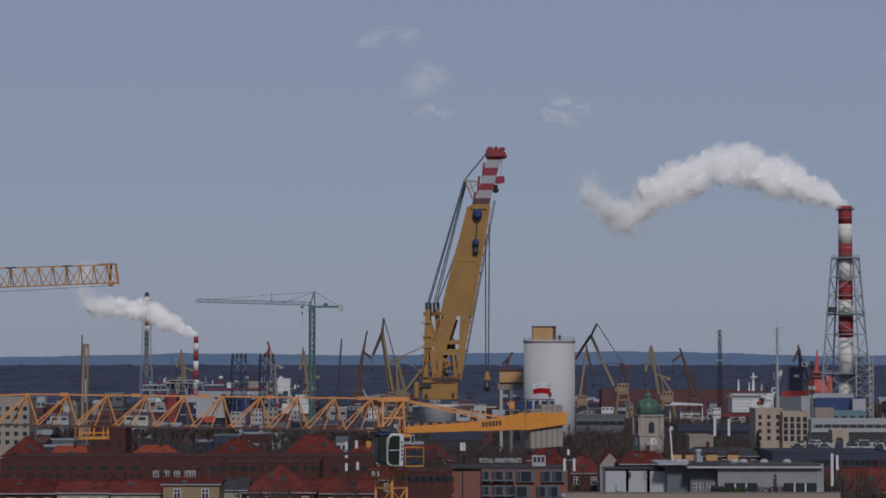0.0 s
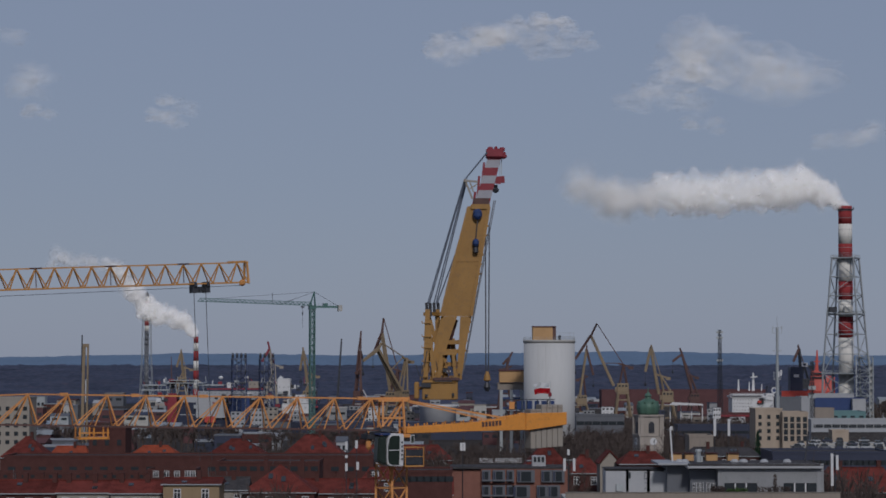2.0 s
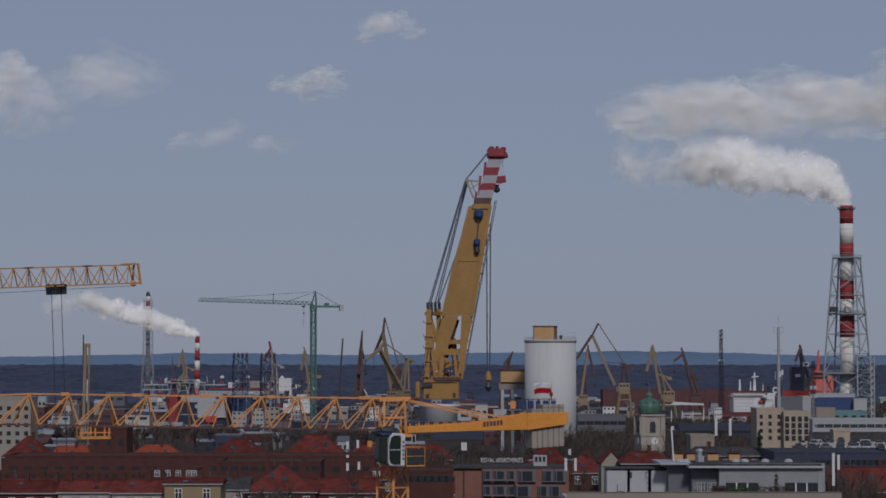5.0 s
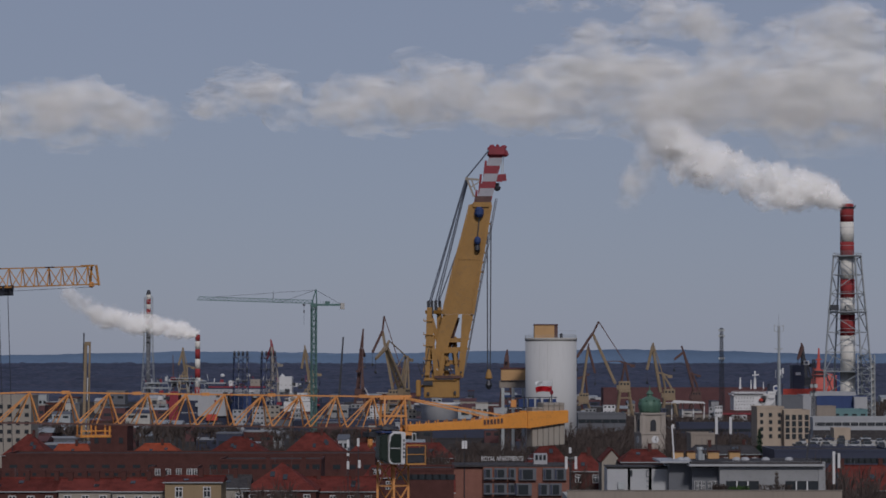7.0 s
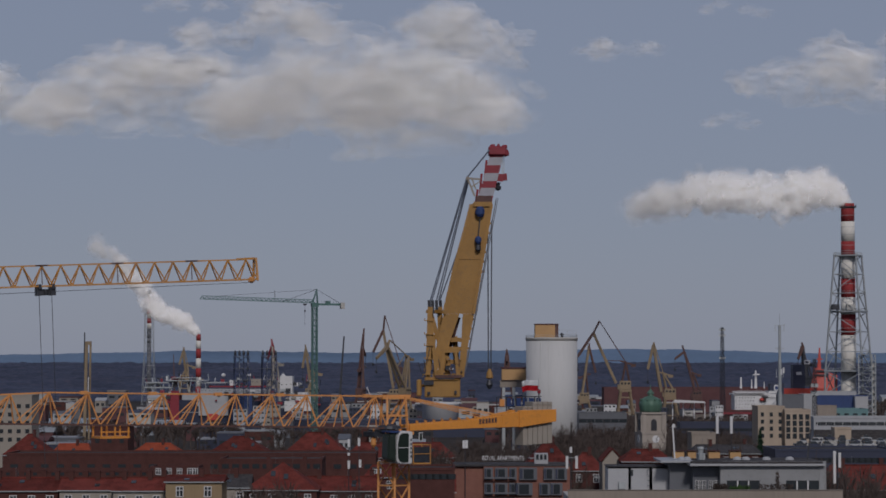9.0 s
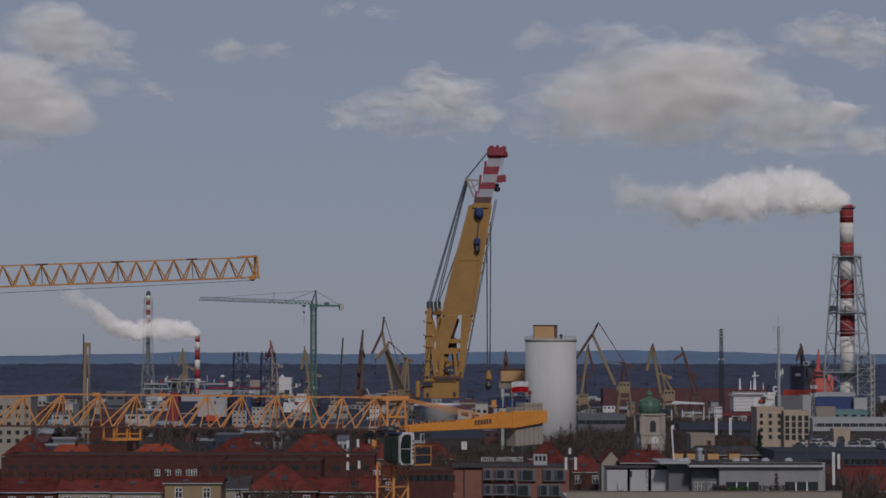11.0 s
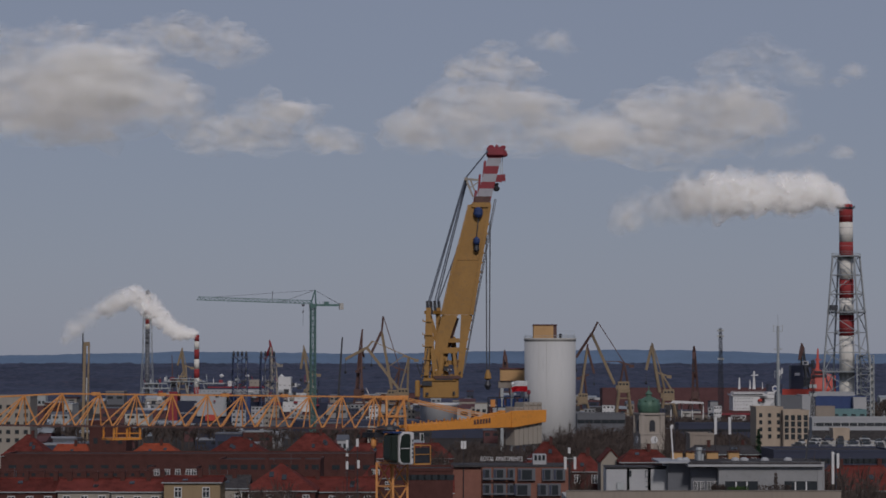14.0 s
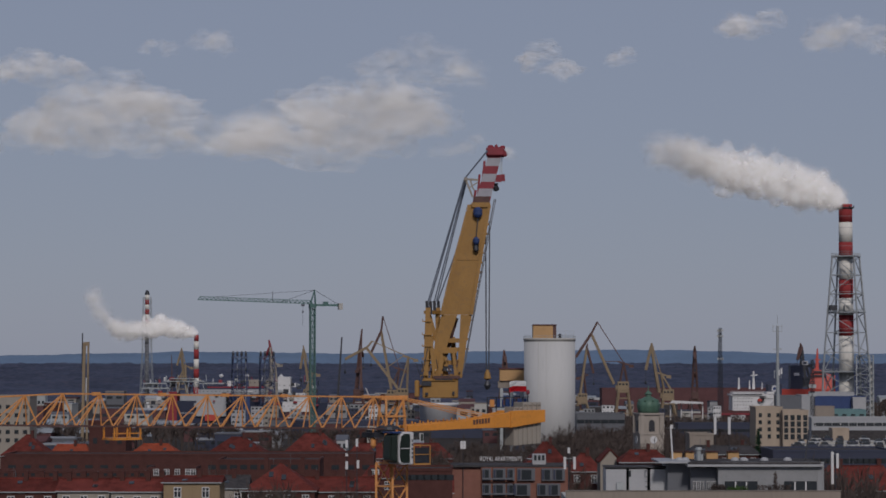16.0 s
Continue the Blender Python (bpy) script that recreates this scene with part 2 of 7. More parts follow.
# ---- land, water, distance ----
def sheet(name, x0, x1, y0, y1, nx, ny, height, material, label, category, kind):
    xs, ys = np.linspace(x0, x1, nx), np.linspace(y0, y1, ny)
    verts = [(x, y, height(x, y)) for y in ys for x in xs]
    faces = [(j * nx + i, j * nx + i + 1, (j + 1) * nx + i + 1, (j + 1) * nx + i) for j in range(ny - 1) for i in range(nx - 1)]
    me = bpy.data.meshes.new(name)
    me.from_pydata(verts, [], faces)
    me.materials.append(material)
    return smooth(tagged(new(name, me), label, category, "", kind))


sheet("ground", -4800, 4800, -1500, 4950, 41, 31, lambda x, y: 0.0, GROUND, "dark brown town and harbour ground", "ground", "structure")
sheet("water", -900, 900, 1310, 1700, 31, 11, lambda x, y: 0.12, WATER, "dark harbour basin water", "water", "structure")


def canopy(x, y):
    rise = 9 + 23 * min(1, max(0, (y - 2500) / 1800)) - 20 * max(0, (2440 - y) / 140)
    n = noise.noise(Vector((x / 11, y / 14, 0))) * 3.2 + noise.noise(Vector((x / 45, y / 60, 3))) * 3.0
    return rise + n + noise.noise(Vector((x / 5, y / 7, 9))) * 1.5


def hills(x, y):
    k = (y - 4500) / 300
    top = 51 + 5 * noise.noise(Vector((x / 310 + 0.3, 5.1, 0))) + 3 * noise.noise(Vector((x / 90, 2.2, 1))) + 9 * math.exp(-((x - 340) / 260) ** 2) + 5 * math.exp(-((x + 370) / 130) ** 2) + 1.2 * noise.noise(Vector((x / 9, y / 9, 4)))
    return 20 + (top - 20) * math.sin(min(1, k) * 1.5708)


# blue base colour and emission of the hills stand in for aerial haze
FAR_HILL = mat("haze_painted_hill", (0.05, 0.075, 0.12), 1.0, 0, 0.2, 80, 0)
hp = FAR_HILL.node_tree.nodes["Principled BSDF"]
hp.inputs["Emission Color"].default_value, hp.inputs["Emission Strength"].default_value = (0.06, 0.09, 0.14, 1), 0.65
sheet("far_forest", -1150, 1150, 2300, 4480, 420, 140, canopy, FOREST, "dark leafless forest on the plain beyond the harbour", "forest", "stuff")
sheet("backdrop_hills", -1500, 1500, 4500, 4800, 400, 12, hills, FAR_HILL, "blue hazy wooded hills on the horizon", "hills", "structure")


# ---- crane ship ----
def crane_ship():
    d = 1300
    o = spot(775, 700, d)
    o.z = 0
    P = lambda u, v, dy=0.0: spot(u, v, d + dy) - o
    t = thing("crane_ship", o, "yellow heavy-lift ship crane with a red and white boom head", "ship crane")
    bm = mesh()
    box(bm, (-75, -14, -3), (60, 16, 9))
    part("hull", bm, NAVY, t, "dark ship hull")
    bm = mesh()
    turned(bm, [(9.5, 9), (9.5, P(0, 722).z), (10.5, P(0, 720).z), (10.5, P(0, 716).z)], 28)
    smooth(part("pedestal", bm, WHITE_PAINT, t, "pale grey crane pedestal"))
    bm = mesh()
    box(bm, P(747, 708, -8), P(810, 672, 8))
    box(bm, P(733, 706, -6), P(742, 676, 6))
    box(bm, P(742, 690, -5), P(748, 684, 5))
    box(bm, P(750, 678, -9), P(806, 675, 9))
    bmesh.ops.bevel(bm, geom=bm.edges[:], offset=0.5, segments=1, affect="EDGES")
    part("machine_house", bm, SHIP_YELLOW, t)
    for u0, u1, v0, v1 in ((745, 763, 686, 678), (770, 800, 676, 671), (752, 757, 703, 698), (800, 804, 702, 696)):
        part("vent", box(mesh(), P(u0, v0, -9.2), P(u1, v1, -8)), DARK_STEEL, t, "dark opening")
    for u in (791, 796.5, 770):
        part("floodlight", box(mesh(), P(u, 659, -10), P(u + 1.3, 656.5, -9)), WHITE_PAINT, t)
    # boom: a tapered box that forks into two legs
    def slab(bm, rows, thick):
        for (l0, r0, v0), (l1, r1, v1) in zip(rows, rows[1:]):
            hull(bm, [P(l0, v0, -thick), P(r0, v0, -thick), P(r0, v0, thick), P(l0, v0, thick)], [P(l1, v1, -thick), P(r1, v1, -thick), P(r1, v1, thick), P(l1, v1, thick)])
    bm = mesh()
    slab(bm, [(780.5, 835, 560), (799, 848, 480), (818, 860, 410), (829, 867, 366)], 4)
    slab(bm, [(830, 867, 366), (838, 867, 361.2)], 3.6)
    part("boom", bm, SHIP_YELLOW, t)
    edge = [(780.5, 835, 560), (799, 848, 480), (818, 860, 410), (829, 867, 366)]
    for (l0, r0, v0), (l1, r1, v1) in zip(edge, edge[1:]):
        part("boom_flange", beam(mesh(), P(l0 + 1.5, v0, -4.6), P(l1 + 1.5, v1, -4.6), 1.3, 1.6), SHIP_YELLOW, t)
        part("boom_flange", beam(mesh(), P(r0 - 1.5, v0, -4.6), P(r1 - 1.5, v1, -4.6), 1.3, 1.6), SHIP_YELLOW, t)
        part("boom_handrail", beam(mesh(), P(l0 - 2, v0, -3), P(l1 - 2, v1, -3), 0.3), SHIP_YELLOW, t)
    for k in range(9):
        f = (k + 0.5) / 9
        part("rail_post", beam(mesh(), P(827 - 52 * f, 372 + 195 * f, -3), P(830 - 52 * f, 373 + 195 * f, -3), 0.25), SHIP_YELLOW, t)
    part("boom_seam", beam(mesh(), P(806, 463, -4.1), P(847, 463, -4.1), 0.4, 0.3), SHIP_YELLOW, t)
    part("rusty_plate", box(mesh(), P(838, 362, -4.4), P(866, 351, -3.7)), BROWN_STEEL, t, "rust-brown plate below the bands")
    part("portal_frame_beam", beam(mesh(), P(780, 626, -5), P(808, 626, -5), 2.0, 1.6), SHIP_YELLOW, t)
    for u0, u1 in ((781, 776), (802, 806)):
        part("portal_frame_leg", beam(mesh(), P(u0, 626, -5), P(u1, 668, -5), 1.8, 1.6), SHIP_YELLOW, t)
    for k in range(12):
        u = 744 + 6.4 * k
        part("deck_railing_post", beam(mesh(), P(u, 672, -8.6), P(u, 667.5, -8.6), 0.22), SHIP_YELLOW, t)
    part("deck_railing", beam(mesh(), P(744, 667.5, -8.6), P(814, 667.5, -8.6), 0.22), SHIP_YELLOW, t)
    part("walkway_band", box(mesh(), P(766, 673.5, -9.4), P(814, 668.5, -8.8)), BROWN_STEEL, t, "brown walkway band")
    for rows in ([(761, 779, 672), (769, 792, 610), (780.5, 809, 560.2)], [(807, 817, 672), (812, 825, 610), (814.5, 835, 560.2)]):
        bm = mesh()
        slab(bm, rows, 4)
        part("boom_leg", bm, SHIP_YELLOW, t)
    for v, l, r in ((645, 770, 812), (622, 775, 815), (606, 781, 812)):
        part("cross_beam", beam(mesh(), P(l, v), P(r, v), 4, 2.2), SHIP_YELLOW, t)
    part("boom_brace", beam(mesh(), P(784, 640, 3), P(806, 566, 6), 2.2), BROWN_STEEL, t)
    part("boom_brace", beam(mesh(), P(804, 650, 3), P(800, 600, 6), 2.2), SHIP_YELLOW, t)
    for k in range(14):
        v = 400 + 17 * k
        r = 862 - (v - 400) * 0.185
        part("bracket", beam(mesh(), P(r, v), P(r + 3.5 + 4 * (k % 4 == 1), v), 1.2, 1.0), SHIP_YELLOW, t)
    bm = mesh()
    beam(bm, P(874, 356, -4), P(818, 665, -4), 0.5)
    beam(bm, P(877, 356, -4), P(821, 655, -4), 0.35)
    for k in range(60):
        a, b = P(874, 356, -4).lerp(P(818, 665, -4), k / 60), P(877, 356, -4).lerp(P(821, 655, -4), k / 60)
        beam(bm, a, b, 0.25)
    part("boom_ladder", bm, CLAD_SLATE, t)
    bands = [(361, 351), (351, 337), (337, 325), (325, 311), (311, 297), (297, 283), (283, 278)]
    left = lambda v: 841 + (358 - v) * 0.28
    right = lambda v: 867 + (358 - v) * 0.25
    for i, (v0, v1) in enumerate(bands):
        bm = mesh()
        slab(bm, [(left(v0), right(v0), v0), (left(v1), right(v1), v1)], 3.2)
        part("boom_band", bm, BAND_GREY if i % 2 else RED_PAINT, t, "greyed white band" if i % 2 else "red band")
    bm = mesh()
    box(bm, P(860, 279, -5), P(891, 266, 5))
    box(bm, P(863, 267, -4), P(872, 262, 4))
    box(bm, P(875, 267, -4), P(880, 261, 4))
    box(bm, P(884, 267, -4), P(893, 263, 4))
    beam(bm, P(889, 270), P(893, 281), 3)
    bmesh.ops.bevel(bm, geom=bm.edges[:], offset=0.6, segments=1, affect="EDGES")
    part("boom_head", bm, RED_PAINT, t)
    bm = mesh()
    for u0, v0, u1, v1 in ((854, 318, 857, 288), (845, 352, 848, 312), (838, 362, 841, 340)):
        beam(bm, P(u0, v0, -2), P(u1, v1, -2), 1.2)
    part("head_ladder", bm, RED_PAINT, t)
    for u in (884.5, 887.5):
        part("rope", beam(mesh(), P(u, 280), P(u, 316), 0.35), GREY_STEEL, t)
    bm = mesh()
    hull(bm, [P(870, 325, -3), P(886, 326, -3), P(886, 326, 3), P(870, 325, 3)], [P(867, 313, -3), P(890, 312, -3), P(890, 312, 3), P(867, 313, 3)])
    beam(bm, P(889, 312), P(890, 324), 2)
    part("auxiliary_block", bm, RED_PAINT, t)
    bm = mesh()
    turned(bm, [(0.5, 0), (1.6, 0.7), (1.8, 2.0), (1.0, 2.6), (1.3, 4.2)], 10, P(877, 342))
    part("auxiliary_hook", bm, DARK_STEEL, t)
    # back strut and stays
    bm = mesh()
    for dy in (-5, 5):
        beam(bm, P(823, 320, dy), P(846, 322, dy), 1.0)
        beam(bm, P(823, 320, dy), P(836, 352, dy), 1.0)
        beam(bm, P(831, 321, dy), P(838, 340, dy), 0.7)
        beam(bm, P(829, 336, dy), P(845, 326, dy), 0.6)
    beam(bm, P(823, 320, -6), P(823, 320, 6), 1.6)
    part("back_strut", bm, CREAM, t, "pale lattice strut")
    for dy in (-5, -3.5, 3.5, 5):
        bm = mesh()
        beam(bm, P(862, 270, dy), P(822, 319, dy), 0.9, n=6)
        part("stay", bm, STAY_STEEL, t)
    for u0, u1, dy in ((821, 757, -5), (822.5, 760, -4), (824, 768, 4), (826, 772, 5), (838, 774, 2)):
        v0 = 321 if u0 < 830 else 362
        part("stay", beam(mesh(), P(u0, v0, dy), P(u1, 537, dy), 0.75, n=6), STAY_STEEL, t)
    bm = mesh()
    for u, l, dy in ((757, 753, -6), (774, 776, 6)):
        beam(bm, P(u, 548, dy), P(l, 668, dy), 2.6, 2.6)
        beam(bm, P(u, 560, dy), P(u + 12, 672, dy), 2.0)
    for v in (556, 600, 628):
        beam(bm, P(752, v, -6), P(778, v, 6), 1.8)
    beam(bm, P(756, 552), P(790, 668), 2.2)
    beam(bm, P(764, 600), P(752, 672), 2.4)
    part("a_frame", bm, SHIP_YELLOW, t)
    rr = random.Random(3)
    for k in range(46):
        u, v, dy = rr.uniform(742, 815), rr.uniform(640, 676), rr.uniform(-8.5, 4)
        q = P(u, v, dy)
        m = rr.choice([BROWN_STEEL, DARK_STEEL, SHIP_YELLOW, SHIP_YELLOW])
        if k % 3:
            part("machinery", box(mesh(), q, q + Vector((rr.uniform(0.6, 2.6), rr.uniform(0.5, 2), rr.uniform(0.5, 2.4)))), m, t)
        else:
            part("pipe", beam(mesh(), q, q + Vector((rr.uniform(-2, 2), 0, rr.uniform(3, 9))), 0.4), m, t)
    for k in range(9):
        q = P(752 + k * 6.3, 699, -8.2)
        part("stiffener", box(mesh(), q, q + Vector((0.3, 0.15, 6.2))), SHIP_YELLOW, t)
    for v in (572, 596, 616, 640):
        bm = mesh()
        beam(bm, P(747, v, -7), P(763, v, -7), 2.2, 0.5)
        beam(bm, P(747, v - 4, -8), P(747, v, -8), 0.4)
        part("platform", bm, SHIP_YELLOW, t)
    for u, dy in ((755, -6), (761, -3), (768, 3), (775, 6)):
        bm = mesh()
        beam(bm, P(u, 536, dy), P(u + 1, 560, dy), 2.3, 1.6)
        part("sheave_nest", bm, DARK_STEEL, t, "dark rope sheaves")
    for k, (u, v, r) in enumerate(((845, 380, 2.4), (842, 430, 1.7))):
        bm = mesh()
        turned(bm, [(r * 0.6, -r), (r, -r * 0.4), (r, r * 0.6), (r * 0.5, r * 1.2)], 12, P(u, v, -6))
        part("blue_hook_block", bm, BLUE_PAINT, t, "blue hook block")
    part("black_hook", turned(mesh(), [(0.5, -2), (1.5, -1), (1.2, 1.5), (1.6, 2)], 10, P(842, 443, -6)), DARK_STEEL, t)
    part("rope", beam(mesh(), P(846, 384, -6), P(842, 424, -6), 0.5), DARK_STEEL, t)
    bm = mesh()
    box(bm, P(834, 370, -5), P(866, 362, -3))
    part("sheave_housing", bm, SHIP_YELLOW, t, "yellow sheave housing")
    for u0, u1 in ((866, 864.5), (859, 860)):
        part("hoist_rope", beam(mesh(), P(u0, 395, -3), P(u1, 662, -3), 0.6), DARK_STEEL, t)
    bm = mesh()
    turned(bm, [(0.6, -2.6), (1.9, -1.8), (1.5, 0.5), (0.7, 2.8)], 12, P(862, 667, -3))
    part("main_hook_block", bm, SHIP_YELLOW, t, "yellow hook block")
    part("main_hook", turned(mesh(), [(0.8, -3.2), (1.9, -1.0), (1.0, 1.5)], 10, P(862, 682, -3)), DARK_STEEL, t)
    return t


# ---- chimneys ----
def big_chimney():
    d = 1400
    o = spot(1495.5, 365, d)
    top = o.z
    o.z = 0
    z = lambda v: spot(1495, v, d).z
    t = thing("lattice_chimney", o, "tall red and white banded chimney in a grey steel lattice", "chimney")
    rows = [(365, 397, 1), (397, 432, 0), (432, 457, 1), (457, 498, 0), (498, 531, 1), (531, 561, 0), (561, 598, 1), (598, 662, 0)]
    for i, (a, b, red) in enumerate(rows):
        r = 3.75 + i * 0.06
        prof = [(r, z(b) + 0.02), (r, z(a))]
        if i == 0:
            prof = [(r, z(b) + 0.02), (r, z(365)), (r - 0.7, z(365)), (r - 0.8, z(370))]
        smooth(part("chimney_band", turned(mesh(), prof, 28), CHIMNEY_RED if red else CHIMNEY_WHITE, t, "red band" if red else "white band"))
        for k in (0.33, 0.72):
            zz = z(a) * k + z(b) * (1 - k)
            part("hoop", turned(mesh(), [(r + 0.02, zz), (r + 0.07, zz + 0.03), (r + 0.07, zz + 0.17), (r + 0.02, zz + 0.2)], 28), GREY_STEEL, t)
    part("collar", turned(mesh(), [(3.76, z(373)), (4.7, z(372)), (4.7, z(370.6)), (3.76, z(370))], 28), DARK_STEEL, t, "dark steel collar")
    for k in range(8):
        a = 0.3 + k * 0.7854
        part("collar_bracket", beam(mesh(), (4.7 * math.cos(a), 4.7 * math.sin(a), z(372)), (5.0 * math.cos(a), 5.0 * math.sin(a), z(367.5)), 0.35), DARK_STEEL, t)
    turn = radians(-24)
    levels = [(z(457), 12.2), (z(557), 16.5), (z(662), 21.0), (z(702), 21.5)]
    for (z1, s1), (z0, s0), bays in zip(levels, levels[1:], (3, 3, 1)):
        bm = mesh()
        lattice(bm, square(s0, z0, turn), square(s1, z1, turn), bays, 0.75, bays == 1)
        part("lattice_stage", bm, GREY_STEEL, t)
    for zz, s in ((z(457), 13.4), (z(556), 17.6), (z(661), 22)):
        bm = mesh()
        hull(bm, square(s, zz - 0.35, turn), square(s, zz + 0.35, turn))
        for a, b in zip(square(s, zz + 1.5, turn), square(s, zz + 1.5, turn)[1:] + square(s, zz + 1.5, turn)[:1]):
            beam(bm, a, b, 0.15)
            for k in range(8):
                q = Vector(a).lerp(Vector(b), k / 8)
                beam(bm, q, q - Vector((0, 0, 1.3)), 0.12)
        part("platform", bm, GREY_STEEL, t)
    for u in (1474, 1500):
        q = spot(u, 553, d - 6) - o
        part("equipment_cabin", box(mesh(), q + Vector((-2, -2, 0)), q + Vector((2, 2, 3))), DARK_STEEL if u < 1490 else GREY_CONCRETE, t)
    bm = mesh()
    q0 = square(21.5, 0, turn)
    lattice(bm, [(x, y, 0) for x, y, _ in q0], [(x, y, z(702)) for x, y, _ in q0], 3, 0.8, False)
    part("lattice_foot", bm, GREY_STEEL, t)
    turned_bm = turned(mesh(), [(4.4, 0), (4.3, z(662))], 28)
    smooth(part("chimney_shaft", turned_bm, CHIMNEY_WHITE, t))
    o2 = spot(1530, 640, 1385)
    o2.z = 0
    s = thing("lift_tower", o2, "grey steel stair tower beside the chimney", "stair tower")
    zt = spot(1530, 632, 1385).z
    bm = mesh()
    lattice(bm, square(7.5, 0, turn), square(7.5, zt, turn), 12, 0.5, False)
    part("frame", bm, GREY_STEEL, s)
    for k in range(1, 13):
        bm = mesh()
        hull(bm, square(7.0, zt * k / 12 - 0.2, turn), square(7.0, zt * k / 12 + 0.05, turn))
        part("landing", bm, GREY_STEEL, s)
    part("back_panel", box(mesh(), (3.4, 2, 0), (4.4, 3.5, zt * 0.9)), GREY_CONCRETE, s)


def small_chimneys():
    d = 2200
    o = spot(347, 596, d)
    top, o.z = o.z, 0
    t = thing("banded_chimney", o, "slim red and white banded chimney", "chimney")
    zs = [0, 16, 24, 32, 40.5, 49, 56, top]
    for i, (a, b) in enumerate(zip(zs, zs[1:])):
        r = 2.5 - 0.07 * i
        smooth(part("chimney_band", turned(mesh(), [(r, a), (r - 0.05, b)], 18), CHIMNEY_WHITE if i % 2 else CHIMNEY_RED, t, "white band" if i % 2 else "red band"))
    o = spot(260, 517, d)
    top, o.z = o.z, 0
    t = thing("lattice_chimney", o, "distant red and white chimney inside a dark lattice", "chimney")
    zs = [0] + [top - 4 - (620 - 524) / 11 * k * 0.49 for k in range(10, -1, -1)]
    for i, (a, b) in enumerate(zip(zs, zs[1:])):
        smooth(part("chimney_band", turned(mesh(), [(1.9, a), (1.9, b)], 14), CLAD_SLATE if i < 4 else CHIMNEY_RED if i % 2 else CHIMNEY_WHITE, t))
    part("cap", turned(mesh(), [(2.2, top - 4), (1.5, top - 1), (0.8, top)], 12), DARK_STEEL, t, "dark cap")
    bm = mesh()
    lattice(bm, square(12, 0), square(8, top - 55, 0), 4, 0.3)
    lattice(bm, square(8, top - 55), square(6.5, top - 6, 0), 7, 0.25)
    part("lattice_stage", bm, GREY_STEEL, t)


# ---- silo ----
def silo():
    d = 900
    o = spot(972, 600, d)
    o.z = 0
    P = lambda u, v, dy=0.0: spot(u, v, d + dy) - o
    t = thing("concrete_silo", o, "pale grey concrete silo with an orange rooftop cabin", "silo")
    ztop = P(0, 603).z
    smooth(part("drum", turned(mesh(), [(9.15, 0), (9.15, ztop)], 64), CONCRETE, t))
    smooth(part("cornice", turned(mesh(), [(9.25, ztop - 0.9), (9.4, ztop - 0.2), (9.4, ztop + 0.15), (8.9, ztop + 0.2)], 64), GREY_CONCRETE, t))
    part("cabin", box(mesh(), P(943, 603, -5), P(976, 579, 4)), TAN, t, "orange-tan cabin")
    # right side of the cabin coloured brown to look shaded
    part("cabin_shaded_side", box(mesh(), P(976.1, 603, -4.9), P(982, 579.4, 3.9)), BROWN_STEEL, t)
    part("cabin_roof", box(mesh(), P(942.4, 579, -5.3), P(982.6, 578, 4.3)), MAROON, t)
    bm = mesh()
    for k in range(40):
        a = 6.2832 * k / 40
        beam(bm, (9.2 * math.cos(a), 9.2 * math.sin(a), ztop), (9.2 * math.cos(a), 9.2 * math.sin(a), ztop + 1.1), 0.07)
        b = 6.2832 * (k + 1) / 40
        for h in (0.6, 1.1):
            beam(bm, (9.2 * math.cos(a), 9.2 * math.sin(a), ztop + h), (9.2 * math.cos(b), 9.2 * math.sin(b), ztop + h), 0.06)
    for u in (992, 1000, 1008, 1015):
        beam(bm, P(u, 603, -3), P(u, 589, -3), 0.09)
    for v in (589, 596):
        beam(bm, P(984, v, -3), P(1015, v, -3), 0.08)
    part("railing", bm, GREY_STEEL, t)
    part("roof_vent", turned(mesh(), [(0.5, ztop), (0.5, ztop + 1.2), (0.8, ztop + 1.3), (0.2, ztop + 1.8)], 10, (3.5, -4, 0)), DARK_STEEL, t)
    for a in (-118, -100):
        x, y = 9.16 * math.cos(radians(a)), 9.16 * math.sin(radians(a))
        part("pipe", beam(mesh(), (x, y, 0), (x, y, ztop - 1), 0.1), CONCRETE, t)
    o = spot(905, 700, 930)
    o.z = 0
    P = lambda u, v, dy=0.0: spot(u, v, 930 + dy) - o
    t = thing("loading_house", o, "tan loading house on grey steel legs beside the silo", "loading house")
    part("upper_house", box(mesh(), P(884, 677, -5), P(928, 657, 5)), TAN, t)
    part("roof", box(mesh(), P(883, 657, -5.4), P(928, 654.5, 5.4)), MAROON, t)
    part("lower_house", box(mesh(), P(881, 690, -4), P(928, 677.4, 4)), BEIGE, t)
    for u in (887, 905, 923):
        for dy in (-3.5, 3.5):
            part("leg", beam(mesh(), P(u, 690.5, dy), (P(u, 690, dy).x, dy, 0), 1.1), GREY_STEEL, t)
    for v in (705, 722):
        part("cross_beam", beam(mesh(), P(886, v, -3.5), P(924, v, -3.5), 0.7), BLUE_PAINT, t)


